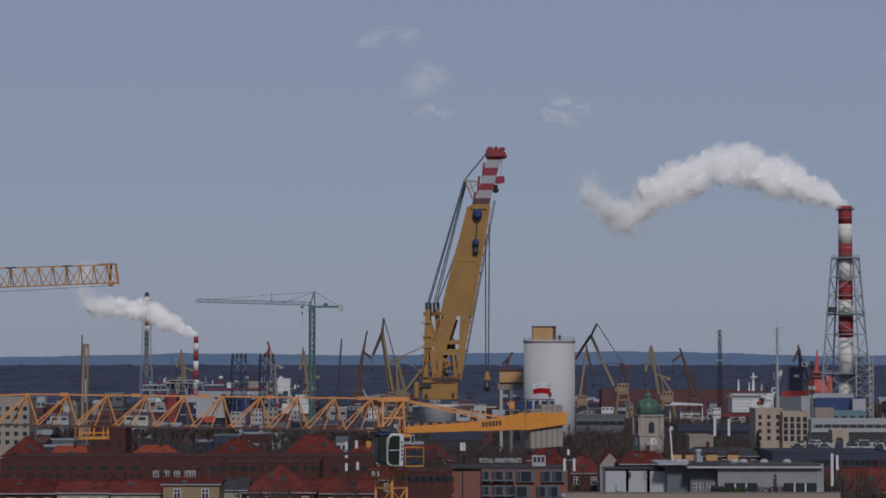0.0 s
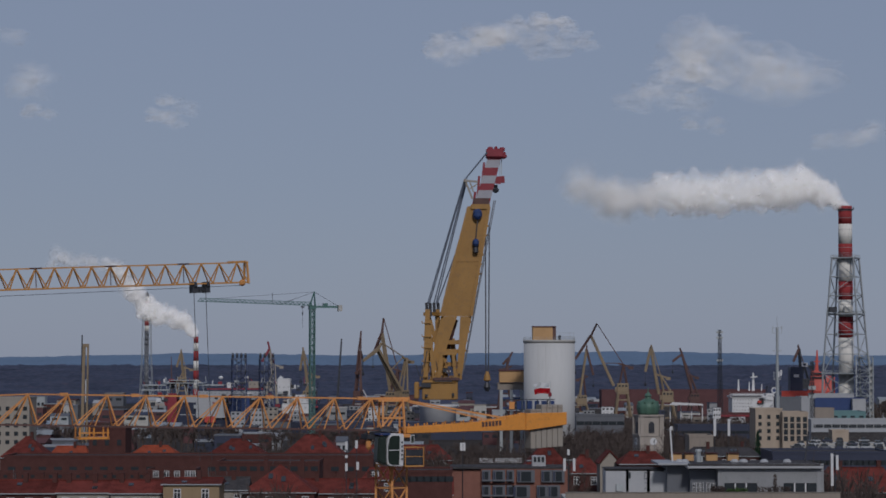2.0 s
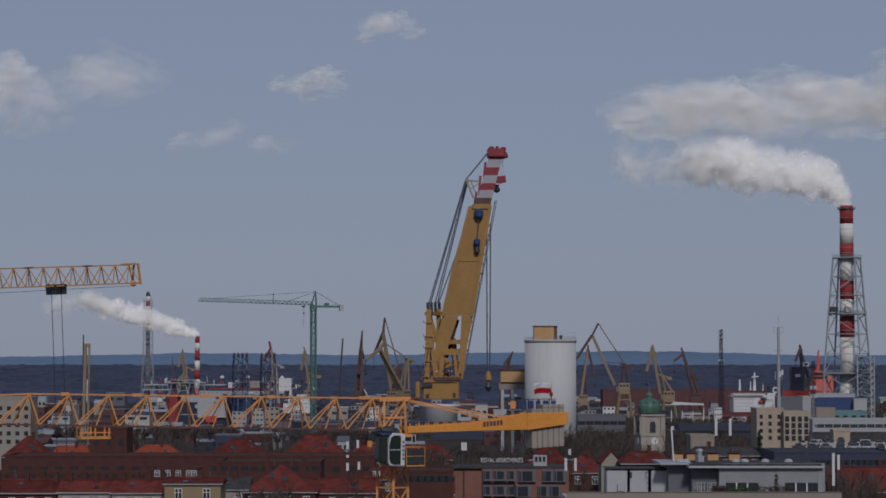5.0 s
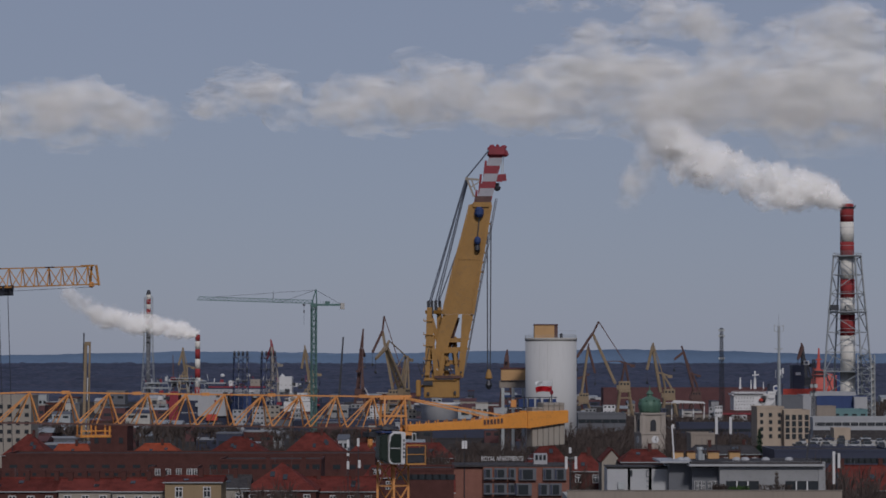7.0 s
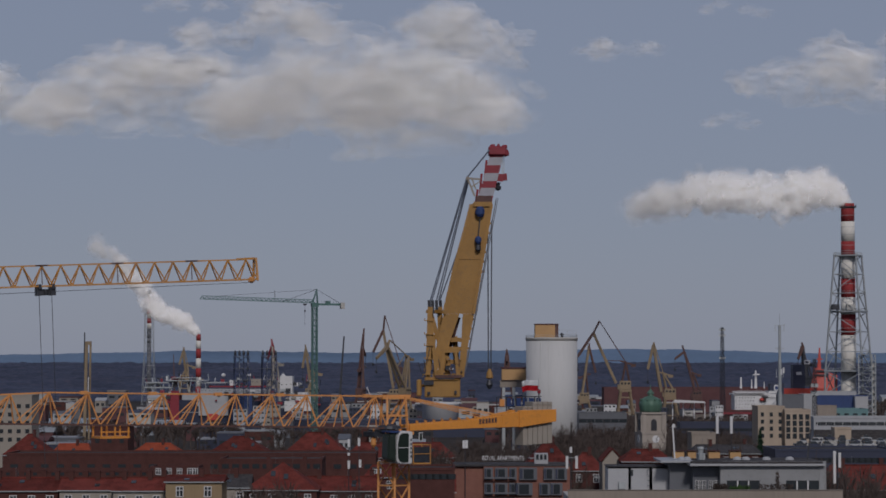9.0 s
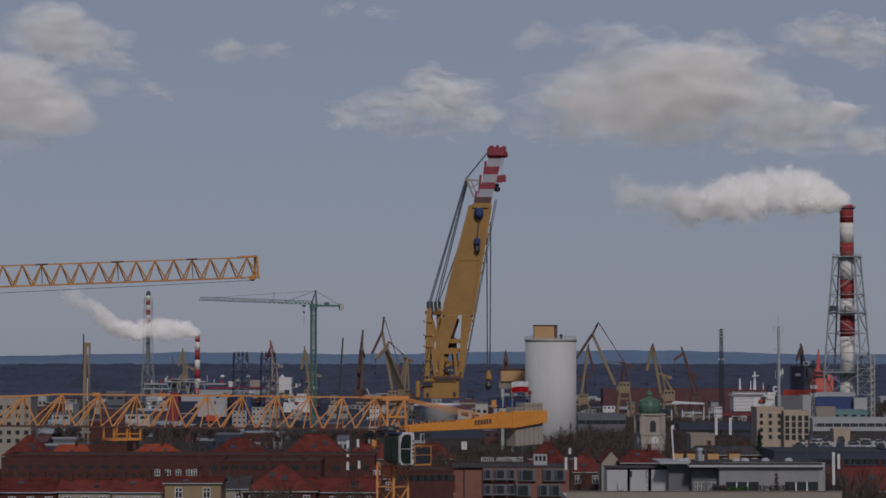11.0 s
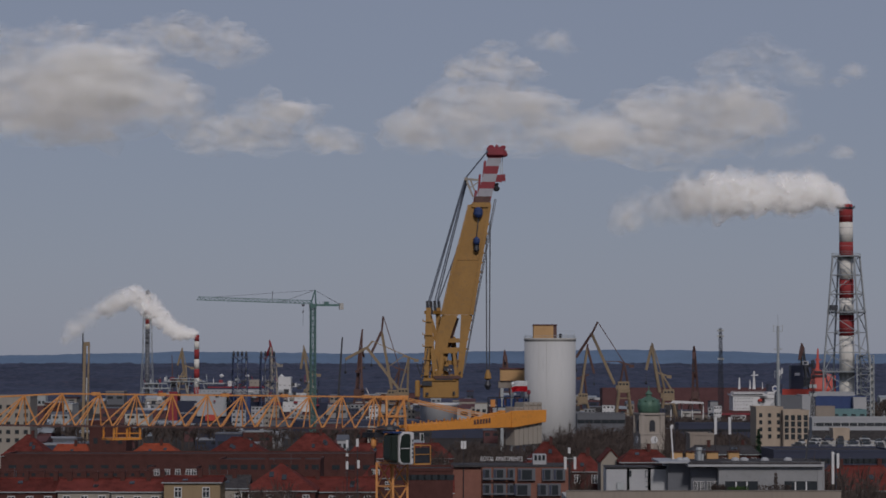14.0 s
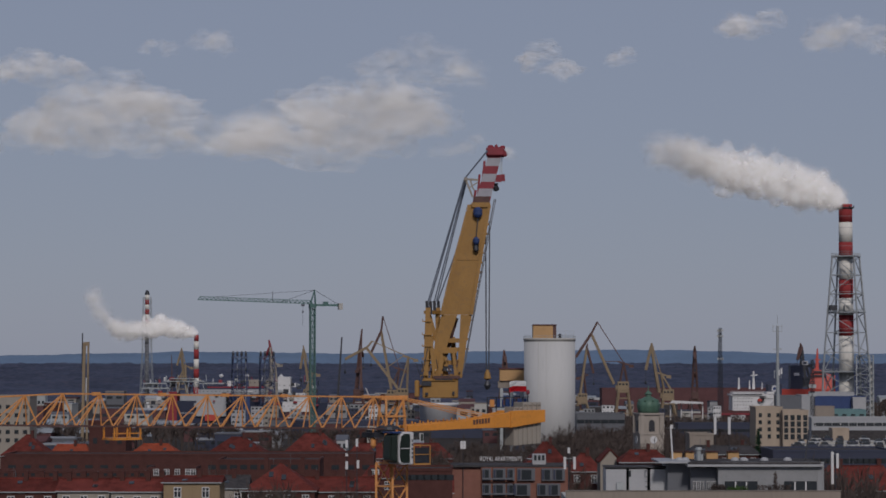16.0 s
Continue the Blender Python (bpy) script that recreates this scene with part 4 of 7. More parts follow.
def portal_crane(label, d, foot, house, boom0, boom1, rear, tip, frame_top, paint, jib_paint, pivot=None):
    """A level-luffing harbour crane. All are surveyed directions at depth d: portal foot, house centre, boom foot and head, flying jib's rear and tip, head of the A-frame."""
    k = d / F
    o = spot(house[0], house[1], d)
    o.z = 0
    P = lambda q, dy=0.0: spot(q[0], q[1], d + dy) - o
    t = thing("portal_crane", o, label, "harbour crane", "harbour cranes")
    deck = P((house[0], house[1] + 10)).z
    bm = mesh()
    w = 5.5
    for x in (-w, w):
        for y in (-w, w):
            part("portal_leg", beam(mesh(), (x, y, 0), (x * 0.5, y * 0.5, deck - 2), 1.1), paint, t)
    for h in (0.35, 0.75):
        q = 1 - 0.5 * h
        for s in (-1, 1):
            part("portal_beam", beam(mesh(), (-w * q, s * w * q, deck * h), (w * q, s * w * q, deck * h), 0.7), paint, t)
            part("portal_beam", beam(mesh(), (s * w * q, -w * q, deck * h), (s * w * q, w * q, deck * h), 0.7), paint, t)
    box(bm, (-w * 0.65, -w * 0.65, deck - 2.4), (w * 0.65, w * 0.65, deck - 1))
    part("portal_deck", bm, paint, t)
    bm = mesh()
    box(bm, (-3.4, -2.6, deck - 1), (3.4, 2.6, deck + 4.2))
    box(bm, (-4.6, -2.0, deck - 1), (-3.3, 2.0, deck + 2))
    bmesh.ops.bevel(bm, geom=bm.edges[:], offset=0.15, segments=1, affect="EDGES")
    up = part("machine_house", bm, paint, t)
    for x in (-2, 0, 2):
        part("window", box(mesh(), (x - 0.6, -2.68, deck + 2), (x + 0.6, -2.58, deck + 3.2)), GLASS, up)
    b0, b1, r, e, a = P(boom0), P(boom1), P(rear), P(tip), P(frame_top)
    bm = mesh()
    off = Vector((0, 1.2, 0))
    for s in (-1, 1):
        beam(bm, b0 + off * s * 1.6, b1 + off * s * 0.5, 1.1, 1.5)
    for i in range(1, 9):
        q, q2 = b0.lerp(b1, i / 9), b0.lerp(b1, (i - 0.6) / 9)
        beam(bm, q - off * 1.2, q2 + off * 1.2, 0.5)
    part("boom", bm, paint, up)
    bm = mesh()
    mid = b1
    for s in (-1, 1):
        beam(bm, r, mid + off * s * 0.7, 0.7, 1.0)
        beam(bm, mid + off * s * 0.7, e, 1.1, 1.3)
    beam(bm, mid + (r - mid).normalized().cross(Vector((0, 1, 0))) * 0.1, e, 0.8, 1.6)
    part("flying_jib", bm, jib_paint, up)
    bm = mesh()
    for s in (-1, 1):
        beam(bm, a + off * s * 0.6, Vector((2.6, 1.8 * s, deck + 3)), 0.9)
        beam(bm, a + off * s * 0.6, Vector((-2.0, 1.8 * s, deck + 3)), 0.8)
    beam(bm, a - off, a + off, 0.9)
    side = 1 if a.x > b1.x else -1
    beam(bm, a + Vector((-3.2 * side, 0, 0.6)), a + Vector((4.5 * side, 0, -1.8)), 1.2, 1.0)
    box(bm, a + Vector((4.5 * side - 1.4, -1.3, -3)), a + Vector((4.5 * side + 1.4, 1.3, -1.2)))
    part("a_frame", bm, jib_paint if paint is PALE_YELLOW and jib_paint is BROWN_STEEL else paint, up)
    bm = mesh()
    beam(bm, r, a, 0.5)
    beam(bm, b0.lerp(b1, 0.45), a + Vector((-3 * side, 0, 0.6)), 0.45)
    part("tie_rod", bm, jib_paint, up)
    part("hoist_rope", beam(mesh(), e, e - Vector((0, 0, 7)), 0.22), DARK_STEEL, up)
    part("hook", turned(mesh(), [(0.3, -1.2), (0.8, -0.5), (0.5, 0.8)], 8, e - Vector((0, 0, 7.4))), DARK_STEEL, up)
    PORTAL.append(up)
    return t


# ---- houses ----
def window_mesh(w, h):
    bm = mesh()
    box(bm, (-w / 2, -0.06, 0), (w / 2, 0.02, h))
    me = bpy.data.meshes.new("window_pane")
    bm.to_mesh(me)
    bm.free()
    me.materials.append(GLASS)
    bm = mesh()
    t = 0.12 * w
    for x in (-w / 2 - t, w / 2, -t / 2):
        box(bm, (x, -0.12, -t), (x + t, 0, h + t))
    for z in (-t, h, h * 0.62):
        box(bm, (-w / 2, -0.11, z), (w / 2, 0, z + t))
    fr = bpy.data.meshes.new("window_frame")
    bm.to_mesh(fr)
    bm.free()
    fr.materials.append(WHITE_PAINT)
    return me, fr


WINDOWS = {}


def window(parent, loc, w, h, framed=True):
    key = (round(w, 2), round(h, 2))
    if key not in WINDOWS:
        WINDOWS[key] = window_mesh(w, h)
    me, fr = WINDOWS[key]
    ob = share("window", me, parent, loc)
    if framed:
        share("window_frame", fr, ob, (0, 0, 0))
    return ob


def house(label, u0, u1, eave, ridge, d, deep, wall, roof, floors=2, every=3.0, hip=0.0, chimneys=0, gable=False, dormers=0, framed=True, category="house", turn=0.0):
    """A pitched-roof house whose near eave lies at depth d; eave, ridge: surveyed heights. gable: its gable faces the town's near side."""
    o = spot((u0 + u1) / 2, eave, d)
    ze, o.z = o.z, 0
    zr = spot(784, ridge, d + deep / 2).z
    w = (u1 - u0) / F * d
    t = thing("house", o, label, category, "town houses")
    part("wall", box(mesh(), (-w / 2, 0, 0), (w / 2, deep, ze)), wall, t)
    e = 0.35
    bm = mesh()
    th = 0.22
    X, Y0, Y1 = w / 2 + e, -e, deep + e
    zl = ze - e * (zr - ze) / (deep / 2) * 0.5 + 0.05
    if gable:
        for s in (-1, 1):
            hull(bm, [(s * X, Y0, zl), (s * X, Y1, zl), (s * X, Y1, zl + th), (s * X, Y0, zl + th)], [(0, Y0, zr), (0, Y1, zr), (0, Y1, zr + th), (0, Y0, zr + th)])
        g = mesh()
        hull(g, [(-w / 2, 0.02, ze + 0.003), (w / 2, 0.02, ze + 0.003), (0.01, 0.02, zr - 0.1), (-0.01, 0.02, zr - 0.1)], [(-w / 2, deep - 0.02, ze + 0.003), (w / 2, deep - 0.02, ze + 0.003), (0.01, deep - 0.02, zr - 0.1), (-0.01, deep - 0.02, zr - 0.1)])
        part("gable_wall", g, wall, t)
    else:
        xr = X - hip * deep / 2
        a = [(-X, Y0, zl), (X, Y0, zl), (X, Y1, zl), (-X, Y1, zl)]
        b = [(-xr, deep / 2, zr), (xr, deep / 2, zr)]
        v = [bm.verts.new(p) for p in a + b]
        for f in ((0, 1, 5, 4), (1, 2, 5), (2, 3, 4, 5), (3, 0, 4), (3, 2, 1, 0)):
            bm.faces.new([v[i] for i in f])
    part("roof", bm, roof, t)
    if not gable:
        part("ridge", beam(mesh(), (-xr, deep / 2, zr + 0.05), (xr, deep / 2, zr + 0.05), 0.35, 0.22), roof, t)
        part("gutter", beam(mesh(), (-X, Y0, zl), (X, Y0, zl), 0.16), GREY_STEEL, t)
    if not gable:
        rr = random.Random(int(u0 * 3 + eave))
        for i in range(int(w / 5)):
            x = rr.uniform(-w / 2 + 1.5, w / 2 - 1.5) * (1 - 0.5 * hip)
            f0 = rr.uniform(0.25, 0.6)
            a, b = (Vector((x, Y0 + (deep / 2 - Y0) * f, zl + (zr - zl) * f + 0.06)) for f in (f0, f0 + 0.18))
            part("roof_window", beam(mesh(), a, b, 0.8, 0.12), GLASS, t)
        for i in range(int(w / 9) + 1):
            x = rr.uniform(-w / 2 + 1, w / 2 - 1) * (1 - 0.6 * hip)
            part("aerial", beam(mesh(), (x, deep / 2, zr), (x, deep / 2, zr + rr.uniform(0.8, 1.8)), 0.045), CLAD_SLATE, t)
    n = max(1, int(w / every))
    for f in range(floors):
        for i in range(n):
            window(t, (-w / 2 + (i + 0.5) * w / n, -0.02, ze - 2.2 - 3.0 * f), 0.95, 1.45, framed)
    for i in range(chimneys):
        x = -w / 2 + (i + 0.6) * w / chimneys
        y = deep / 2 + (0.8 if i % 2 else -0.6)
        part("chimney", box(mesh(), (x - 0.35, y - 0.4, zr - 1.5), (x + 0.35, y + 0.4, zr + 1.1)), BRICK, t)
        part("chimney_cap", box(mesh(), (x - 0.42, y - 0.47, zr + 1.1), (x + 0.42, y + 0.47, zr + 1.22)), BRICK, t)
    for i in range(dormers):
        x = -w / 2 + (i + 0.5) * w / dormers
        y, z = deep * 0.2, ze + (zr - ze) * 0.4
        dm = part("dormer", box(mesh(), (x - 0.9, y - 0.8, z - 0.9), (x + 0.9, y + 2.2, z + 0.9)), WHITE_PAINT, t, "white dormer")
        part("dormer_roof", box(mesh(), (x - 1.05, y - 1.0, z + 0.9), (x + 1.05, y + 2.4, z + 1.02)), ROOF_DARK, dm)
        for s in (-0.42, 0.42):
            window(dm, (x + s, y - 0.82, z - 0.5), 0.6, 1.1)
    return t


def block(name, label, u0, u1, top, bottom, d, deep, wall, category, rows=0, cols=0, win=(1.0, 1.3), roof=ROOF_DARK, framed=False, first=0.15, parapet=0.5):
    """A flat-roofed building; windows in rows x cols over its seen height."""
    o = spot((u0 + u1) / 2, top, d)
    zt, o.z = o.z, 0
    zb = spot(784, bottom, d).z
    w = (u1 - u0) / F * d
    t = thing(name, o, label, category)
    part("wall", box(mesh(), (-w / 2, 0, 0), (w / 2, deep, zt - parapet)), wall, t)
    bm = mesh()
    for lo, hi in (((-w / 2 - 0.1, -0.1, zt - parapet), (w / 2 + 0.1, 0.3, zt)), ((-w / 2 - 0.1, deep - 0.3, zt - parapet), (w / 2 + 0.1, deep + 0.1, zt)),
                   ((-w / 2 - 0.1, 0.3, zt - parapet), (-w / 2 + 0.3, deep - 0.3, zt)), ((w / 2 - 0.3, 0.3, zt - parapet), (w / 2 + 0.1, deep - 0.3, zt))):
        box(bm, lo, hi)
    part("parapet", bm, wall, t)
    part("roof", box(mesh(), (-w / 2 + 0.3, 0.3, zt - parapet), (w / 2 - 0.3, deep - 0.3, zt - parapet + 0.12)), roof, t)
    for r in range(rows):
        z = zt - (zt - zb) * (first + (r + 0.5) * (1 - first) / rows) - win[1] / 2
        for c in range(cols):
            if framed and (c * 7 + rows + c // 3) % 5 < 2:
                continue
            window(t, (-w / 2 + (c + 0.5) * w / cols, -0.02, z), win[0], win[1], framed)
    return t


# ---- church ----
def church():
    d = 650
    o = spot(1147, 740, d)
    o.z = 0
    Z = lambda v: spot(1147, v, d).z
    t = thing("church_tower", o, "pale stone church tower with a green copper dome", "church tower")
    turn = radians(12)
    def prism(s, z0, z1, s2=None):
        bm = mesh()
        hull(bm, square(s * 0.95, z0, turn), square((s2 or s) * 0.95, z1, turn))
        return bm
    part("lower_stage", prism(6.7, 0, Z(772)), STONE, t)
    part("string_course", prism(7.1, Z(772), Z(769)), STONE, t)
    bm = prism(6.0, Z(769), Z(737))
    part("belfry", bm, STONE, t)
    for a in range(4):
        for s in (-1, 1):
            q = Vector((s * 2.55, -3.0, 0))
            q.rotate(Euler((0, 0, turn + a * 1.5708)))
            part("pilaster", beam(mesh(), (q.x, q.y, Z(769)), (q.x, q.y, Z(738)), 0.8), STONE, t)
        bm = mesh()
        arch = [(-0.75, Z(766)), (0.75, Z(766))] + [(0.75 * math.cos(radians(k)), Z(752) + 0.9 * math.sin(radians(k))) for k in range(0, 181, 30)]
        r = Matrix.Rotation(turn + a * 1.5708, 3, "Z")
        hull(bm, [r @ Vector((x, -3.06, z)) for x, z in arch], [r @ Vector((x, -2.9, z)) for x, z in arch])
        part("bell_opening", bm, DARK_STEEL, t, "dark arched bell opening")
        q = r @ Vector((0.4, -3.4, Z(781)))
        w = r @ Vector((0.4, -3.3, Z(781)))
        part("clock_face", beam(mesh(), w, q, 1.9, n=20), WHITE_PAINT, t, "white clock face")
        for ang, ln in ((0.6, 0.75), (2.4, 0.5)):
            part("clock_hand", beam(mesh(), r @ Vector((0.4, -3.43, Z(781))), r @ Vector((0.4 + ln * math.sin(ang), -3.43, Z(781) + ln * math.cos(ang))), 0.14), DARK_STEEL, t)
    part("cornice", prism(6.9, Z(737), Z(734)), STONE, t)
    bm = mesh()
    n = 48
    rings = []
    prof = [(2.9, 734), (3.0, 729), (3.25, 723), (3.2, 717), (2.6, 711), (1.5, 707), (0.9, 705.5)]
    for rr, v in ((0.88 * q, v) for q, v in prof):
        rings.append([bm.verts.new((rr * (1 + 0.05 * abs(math.cos(i * 8 * math.pi / n))) * math.cos(6.2832 * i / n), rr * (1 + 0.05 * abs(math.cos(i * 8 * math.pi / n))) * math.sin(6.2832 * i / n), Z(v))) for i in range(n)])
    for a, b in zip(rings, rings[1:]):
        for i in range(n):
            bm.faces.new((a[i], a[(i + 1) % n], b[(i + 1) % n], b[i]))
    bm.faces.new(rings[-1])
    bm.faces.new(rings[0][::-1])
    smooth(part("dome", bm, COPPER, t, "ribbed green copper dome"))
    part("lantern", turned(mesh(), [(0.8, Z(706)), (0.7, Z(702)), (1.0, Z(701)), (0.7, Z(698)), (0.15, Z(694)), (0.1, Z(686))], 14), COPPER, t)
    for k in range(8):
        a = 0.39 + k * 0.785
        part("dome_ball", turned(mesh(), [(0.1, -0.3), (0.28, -0.1), (0.28, 0.2), (0.1, 0.35)], 10, (2.6 * math.cos(a), 2.6 * math.sin(a), Z(712.5))), COPPER, t)


# ---- near flat-roofed buildings ----
def grey_building():
    d = 250
    o = spot(1318, 825, d)
    o.z = 0
    P = lambda u, v, dy=0.0: spot(u, v, d + dy) - o
    t = thing("penthouse", o, "grey clad flat-roofed penthouse with a terrace parapet", "building")
    part("body", box(mesh(), Vector((P(1271, 900).x, 0, 0)), P(1428.8, 823, 9)), PENT_GREY, t)
    for k in range(15):
        z = P(0, 874).z + k * 0.2
        part("cladding_strip", box(mesh(), (P(1271, 0).x, -0.03, z), (P(1452, 0).x, 0.0, z + 0.175)), PENT_GREY, t)
    part("corner_post", box(mesh(), P(1446, 880, -0.1), P(1452.5, 824, 0.1)), PENT_GREY, t)
    part("wing", box(mesh(), P(1222, 900, 1.2), P(1270.5, 826, 9)), CLAD_SLATE, t)
    part("stair_core", box(mesh(), P(1181, 900, 2.5), P(1221.5, 820, 9)), CLAD_SLATE, t)
    for u in (1229, 1235.5, 1242, 1253, 1260, 1266):
        window(t, P(u, 876, 1.15), 0.27, 1.15)
    bm = mesh()
    box(bm, P(1217, 825.5, -0.6), P(1428.6, 821.5, 10))
    part("roof_slab", bm, CLAD_WHITE, t, "pale roof edge")
    part("roof_slab", box(mesh(), P(1165, 820, 1), P(1206.8, 817, 10)), CLAD_GREY, t)
    part("roof_deck", box(mesh(), P(1220, 821.4, -0.3), P(1426.5, 821.0, 9.6)), ROOF_DARK, t)
    for u0, u1 in ((1282, 1340), (1387, 1445)):
        part("window_band", box(mesh(), P(u0, 878, -0.07), P(u1, 855, -0.03)), GLASS, t, "dark glazing")
        n = 3
        for k in range(1, n):
            u = u0 + (u1 - u0) * k / n
            part("window_post", box(mesh(), P(u - 1, 878, -0.12), P(u + 1, 855.5, -0.06)), WHITE_PAINT, t)
    for u, v in ((1202, 812), (1212, 810), (1300, 815), (1316, 814), (1352, 815), (1393, 815.5)):
        part("roof_dome", turned(mesh(), [(0.45, 0), (0.4, 0.2), (0.2, 0.35)], 12, P(u, 819, 4)), CLAD_WHITE, t, "white skylight dome")
    for a, b in ((1188, 1204), (1213, 1225), (1250, 1267), (1288, 1304)):
        part("roof_chimney", box(mesh(), P(a, 822, 8), P(b, 803, 9.5)), TAN, t, "tan rendered chimney")
        part("chimney_cap", box(mesh(), P(a - 1, 803, 7.8), P(b + 1, 801, 9.7)), BRICK, t)
    part("roof_pole", beam(mesh(), P(1190, 818, 6), P(1186, 757, 6), 0.14), WHITE_PAINT, t, "thin white leaning pole")
    part("roof_pole", beam(mesh(), P(1424, 822, 5), P(1431, 764, 5), 0.16), DARK_STEEL, t, "dark leaning pole")
    part("roof_duct", box(mesh(), P(1230, 818.5, 4), P(1242, 807, 5)), GREY_STEEL, t)
    part("roof_duct", turned(mesh(), [(0.25, 0), (0.25, 1.0), (0.35, 1.05), (0.3, 1.3)], 12, P(1236, 818, 3)), GREY_STEEL, t)
    terrace = thing("terrace_parapet", Vector((spot(1245, 882, 246).x, 246, 0)), "beige concrete terrace wall below the penthouse", "wall")
    q = Vector((terrace.location))
    lo, hi = spot(1001, 940, 246) - q, spot(1486, 872, 246.4) - q
    part("wall", box(mesh(), (lo.x, lo.y, 0), hi), BEIGE, terrace)
    part("terrace_floor", box(mesh(), (lo.x, hi.y, 0), (hi.x, hi.y + 10, spot(1245, 880, 250).z)), GREY_CONCRETE, terrace)
    part("coping", box(mesh(), spot(1000, 872, 245.9) - q, spot(1487, 871, 246.5) - q), CREAM, terrace)
    rng = random.Random(4)
    for u0, u1, m, lab in ((1288, 1322, HEDGE, "low green hedge planter on the terrace"), (1258, 1283, BARK, "brown bare shrub on the terrace"), (1340, 1400, BARK, "brown bare hedge on the terrace")):
        bm = mesh()
        for _ in range(420):
            c = spot(rng.uniform(u0, u1), rng.uniform(874, 865 if m is HEDGE else 862), 248 + rng.uniform(-0.3, 0.3))
            a = [c + Vector((rng.gauss(0, 0.09), rng.gauss(0, 0.09), rng.gauss(0, 0.09))) for _ in range(3)]
            bm.faces.new([bm.verts.new(p) for p in a])
        tagged(part("hedge", bm, m), lab, "hedge", "", "stuff")
    bm = mesh()
    for _ in range(200):
        c = spot(rng.gauss(1371.5, 1.5), rng.uniform(872, 841), 248 + rng.uniform(-0.2, 0.2))
        bm.faces.new([bm.verts.new(c + Vector((rng.gauss(0, 0.06), rng.gauss(0, 0.06), rng.gauss(0, 0.1)))) for _ in range(3)])
    tagged(part("conifer", bm, BARK), "small dark columnar shrub in a pot", "shrub", "", "stuff")
    o = spot(1127, 850, 254)
    o.z = 0
    P2 = lambda u, v, dy=0.0: spot(u, v, 254 + dy) - o
    t = thing("roof_cabin", o, "white clad lift cabin with dark roof edge", "roof cabin")
    for a, b in ((1072, 1106), (1108, 1143), (1145, 1182)):
        part("panel", box(mesh(), Vector((P2(a, 900).x, 0, 0)), P2(b, 830, 5)), CLAD_WHITE, t)
    part("joint", box(mesh(), P2(1106.1, 900, 0.1), P2(1107.9, 830, 5)), DARK_STEEL, t)
    part("joint", box(mesh(), P2(1143.1, 900, 0.1), P2(1144.9, 830, 5)), DARK_STEEL, t)
    part("roof", box(mesh(), P2(1070, 830, -0.2), P2(1183, 827, 5.2)), ROOF_DARK, t)
    part("cabinet", box(mesh(), P2(1091, 870, -0.4), P2(1102, 857, -0.02)), GREY_STEEL, t)
    part("door_light", box(mesh(), P2(1112, 847, -0.06), P2(1116, 836, -0.01)), GLASS, t)
    bm = mesh()
    for v in (836, 847, 855, 864):
        beam(bm, P2(1141, v, -0.15), P2(1146, v, -0.15), 0.04)
    for u in (1141, 1146):
        beam(bm, P2(u, 836, -0.15), P2(u, 847, -0.15), 0.04)
    part("pipework", bm, DARK_STEEL, t)


def letters(text, width, height, material, parent, name, loc):
    c = bpy.data.curves.new(name, "FONT")
    c.body, c.extrude = text, 0.05
    tmp = bpy.data.objects.new(name, c)
    me = bpy.data.meshes.new_from_object(tmp)
    bpy.data.objects.remove(tmp)
    xs = [v.co.x for v in me.vertices]
    ys = [v.co.y for v in me.vertices]
    sx, sy = width / (max(xs) - min(xs)), height / (max(ys) - min(ys))
    for v in me.vertices:
        v.co = Vector(((v.co.x - min(xs)) * sx, -v.co.z, (v.co.y - min(ys)) * sy))
    me.materials.append(material)
    ob = new(name, me)
    ob.parent, ob.location = parent, loc
    return ob


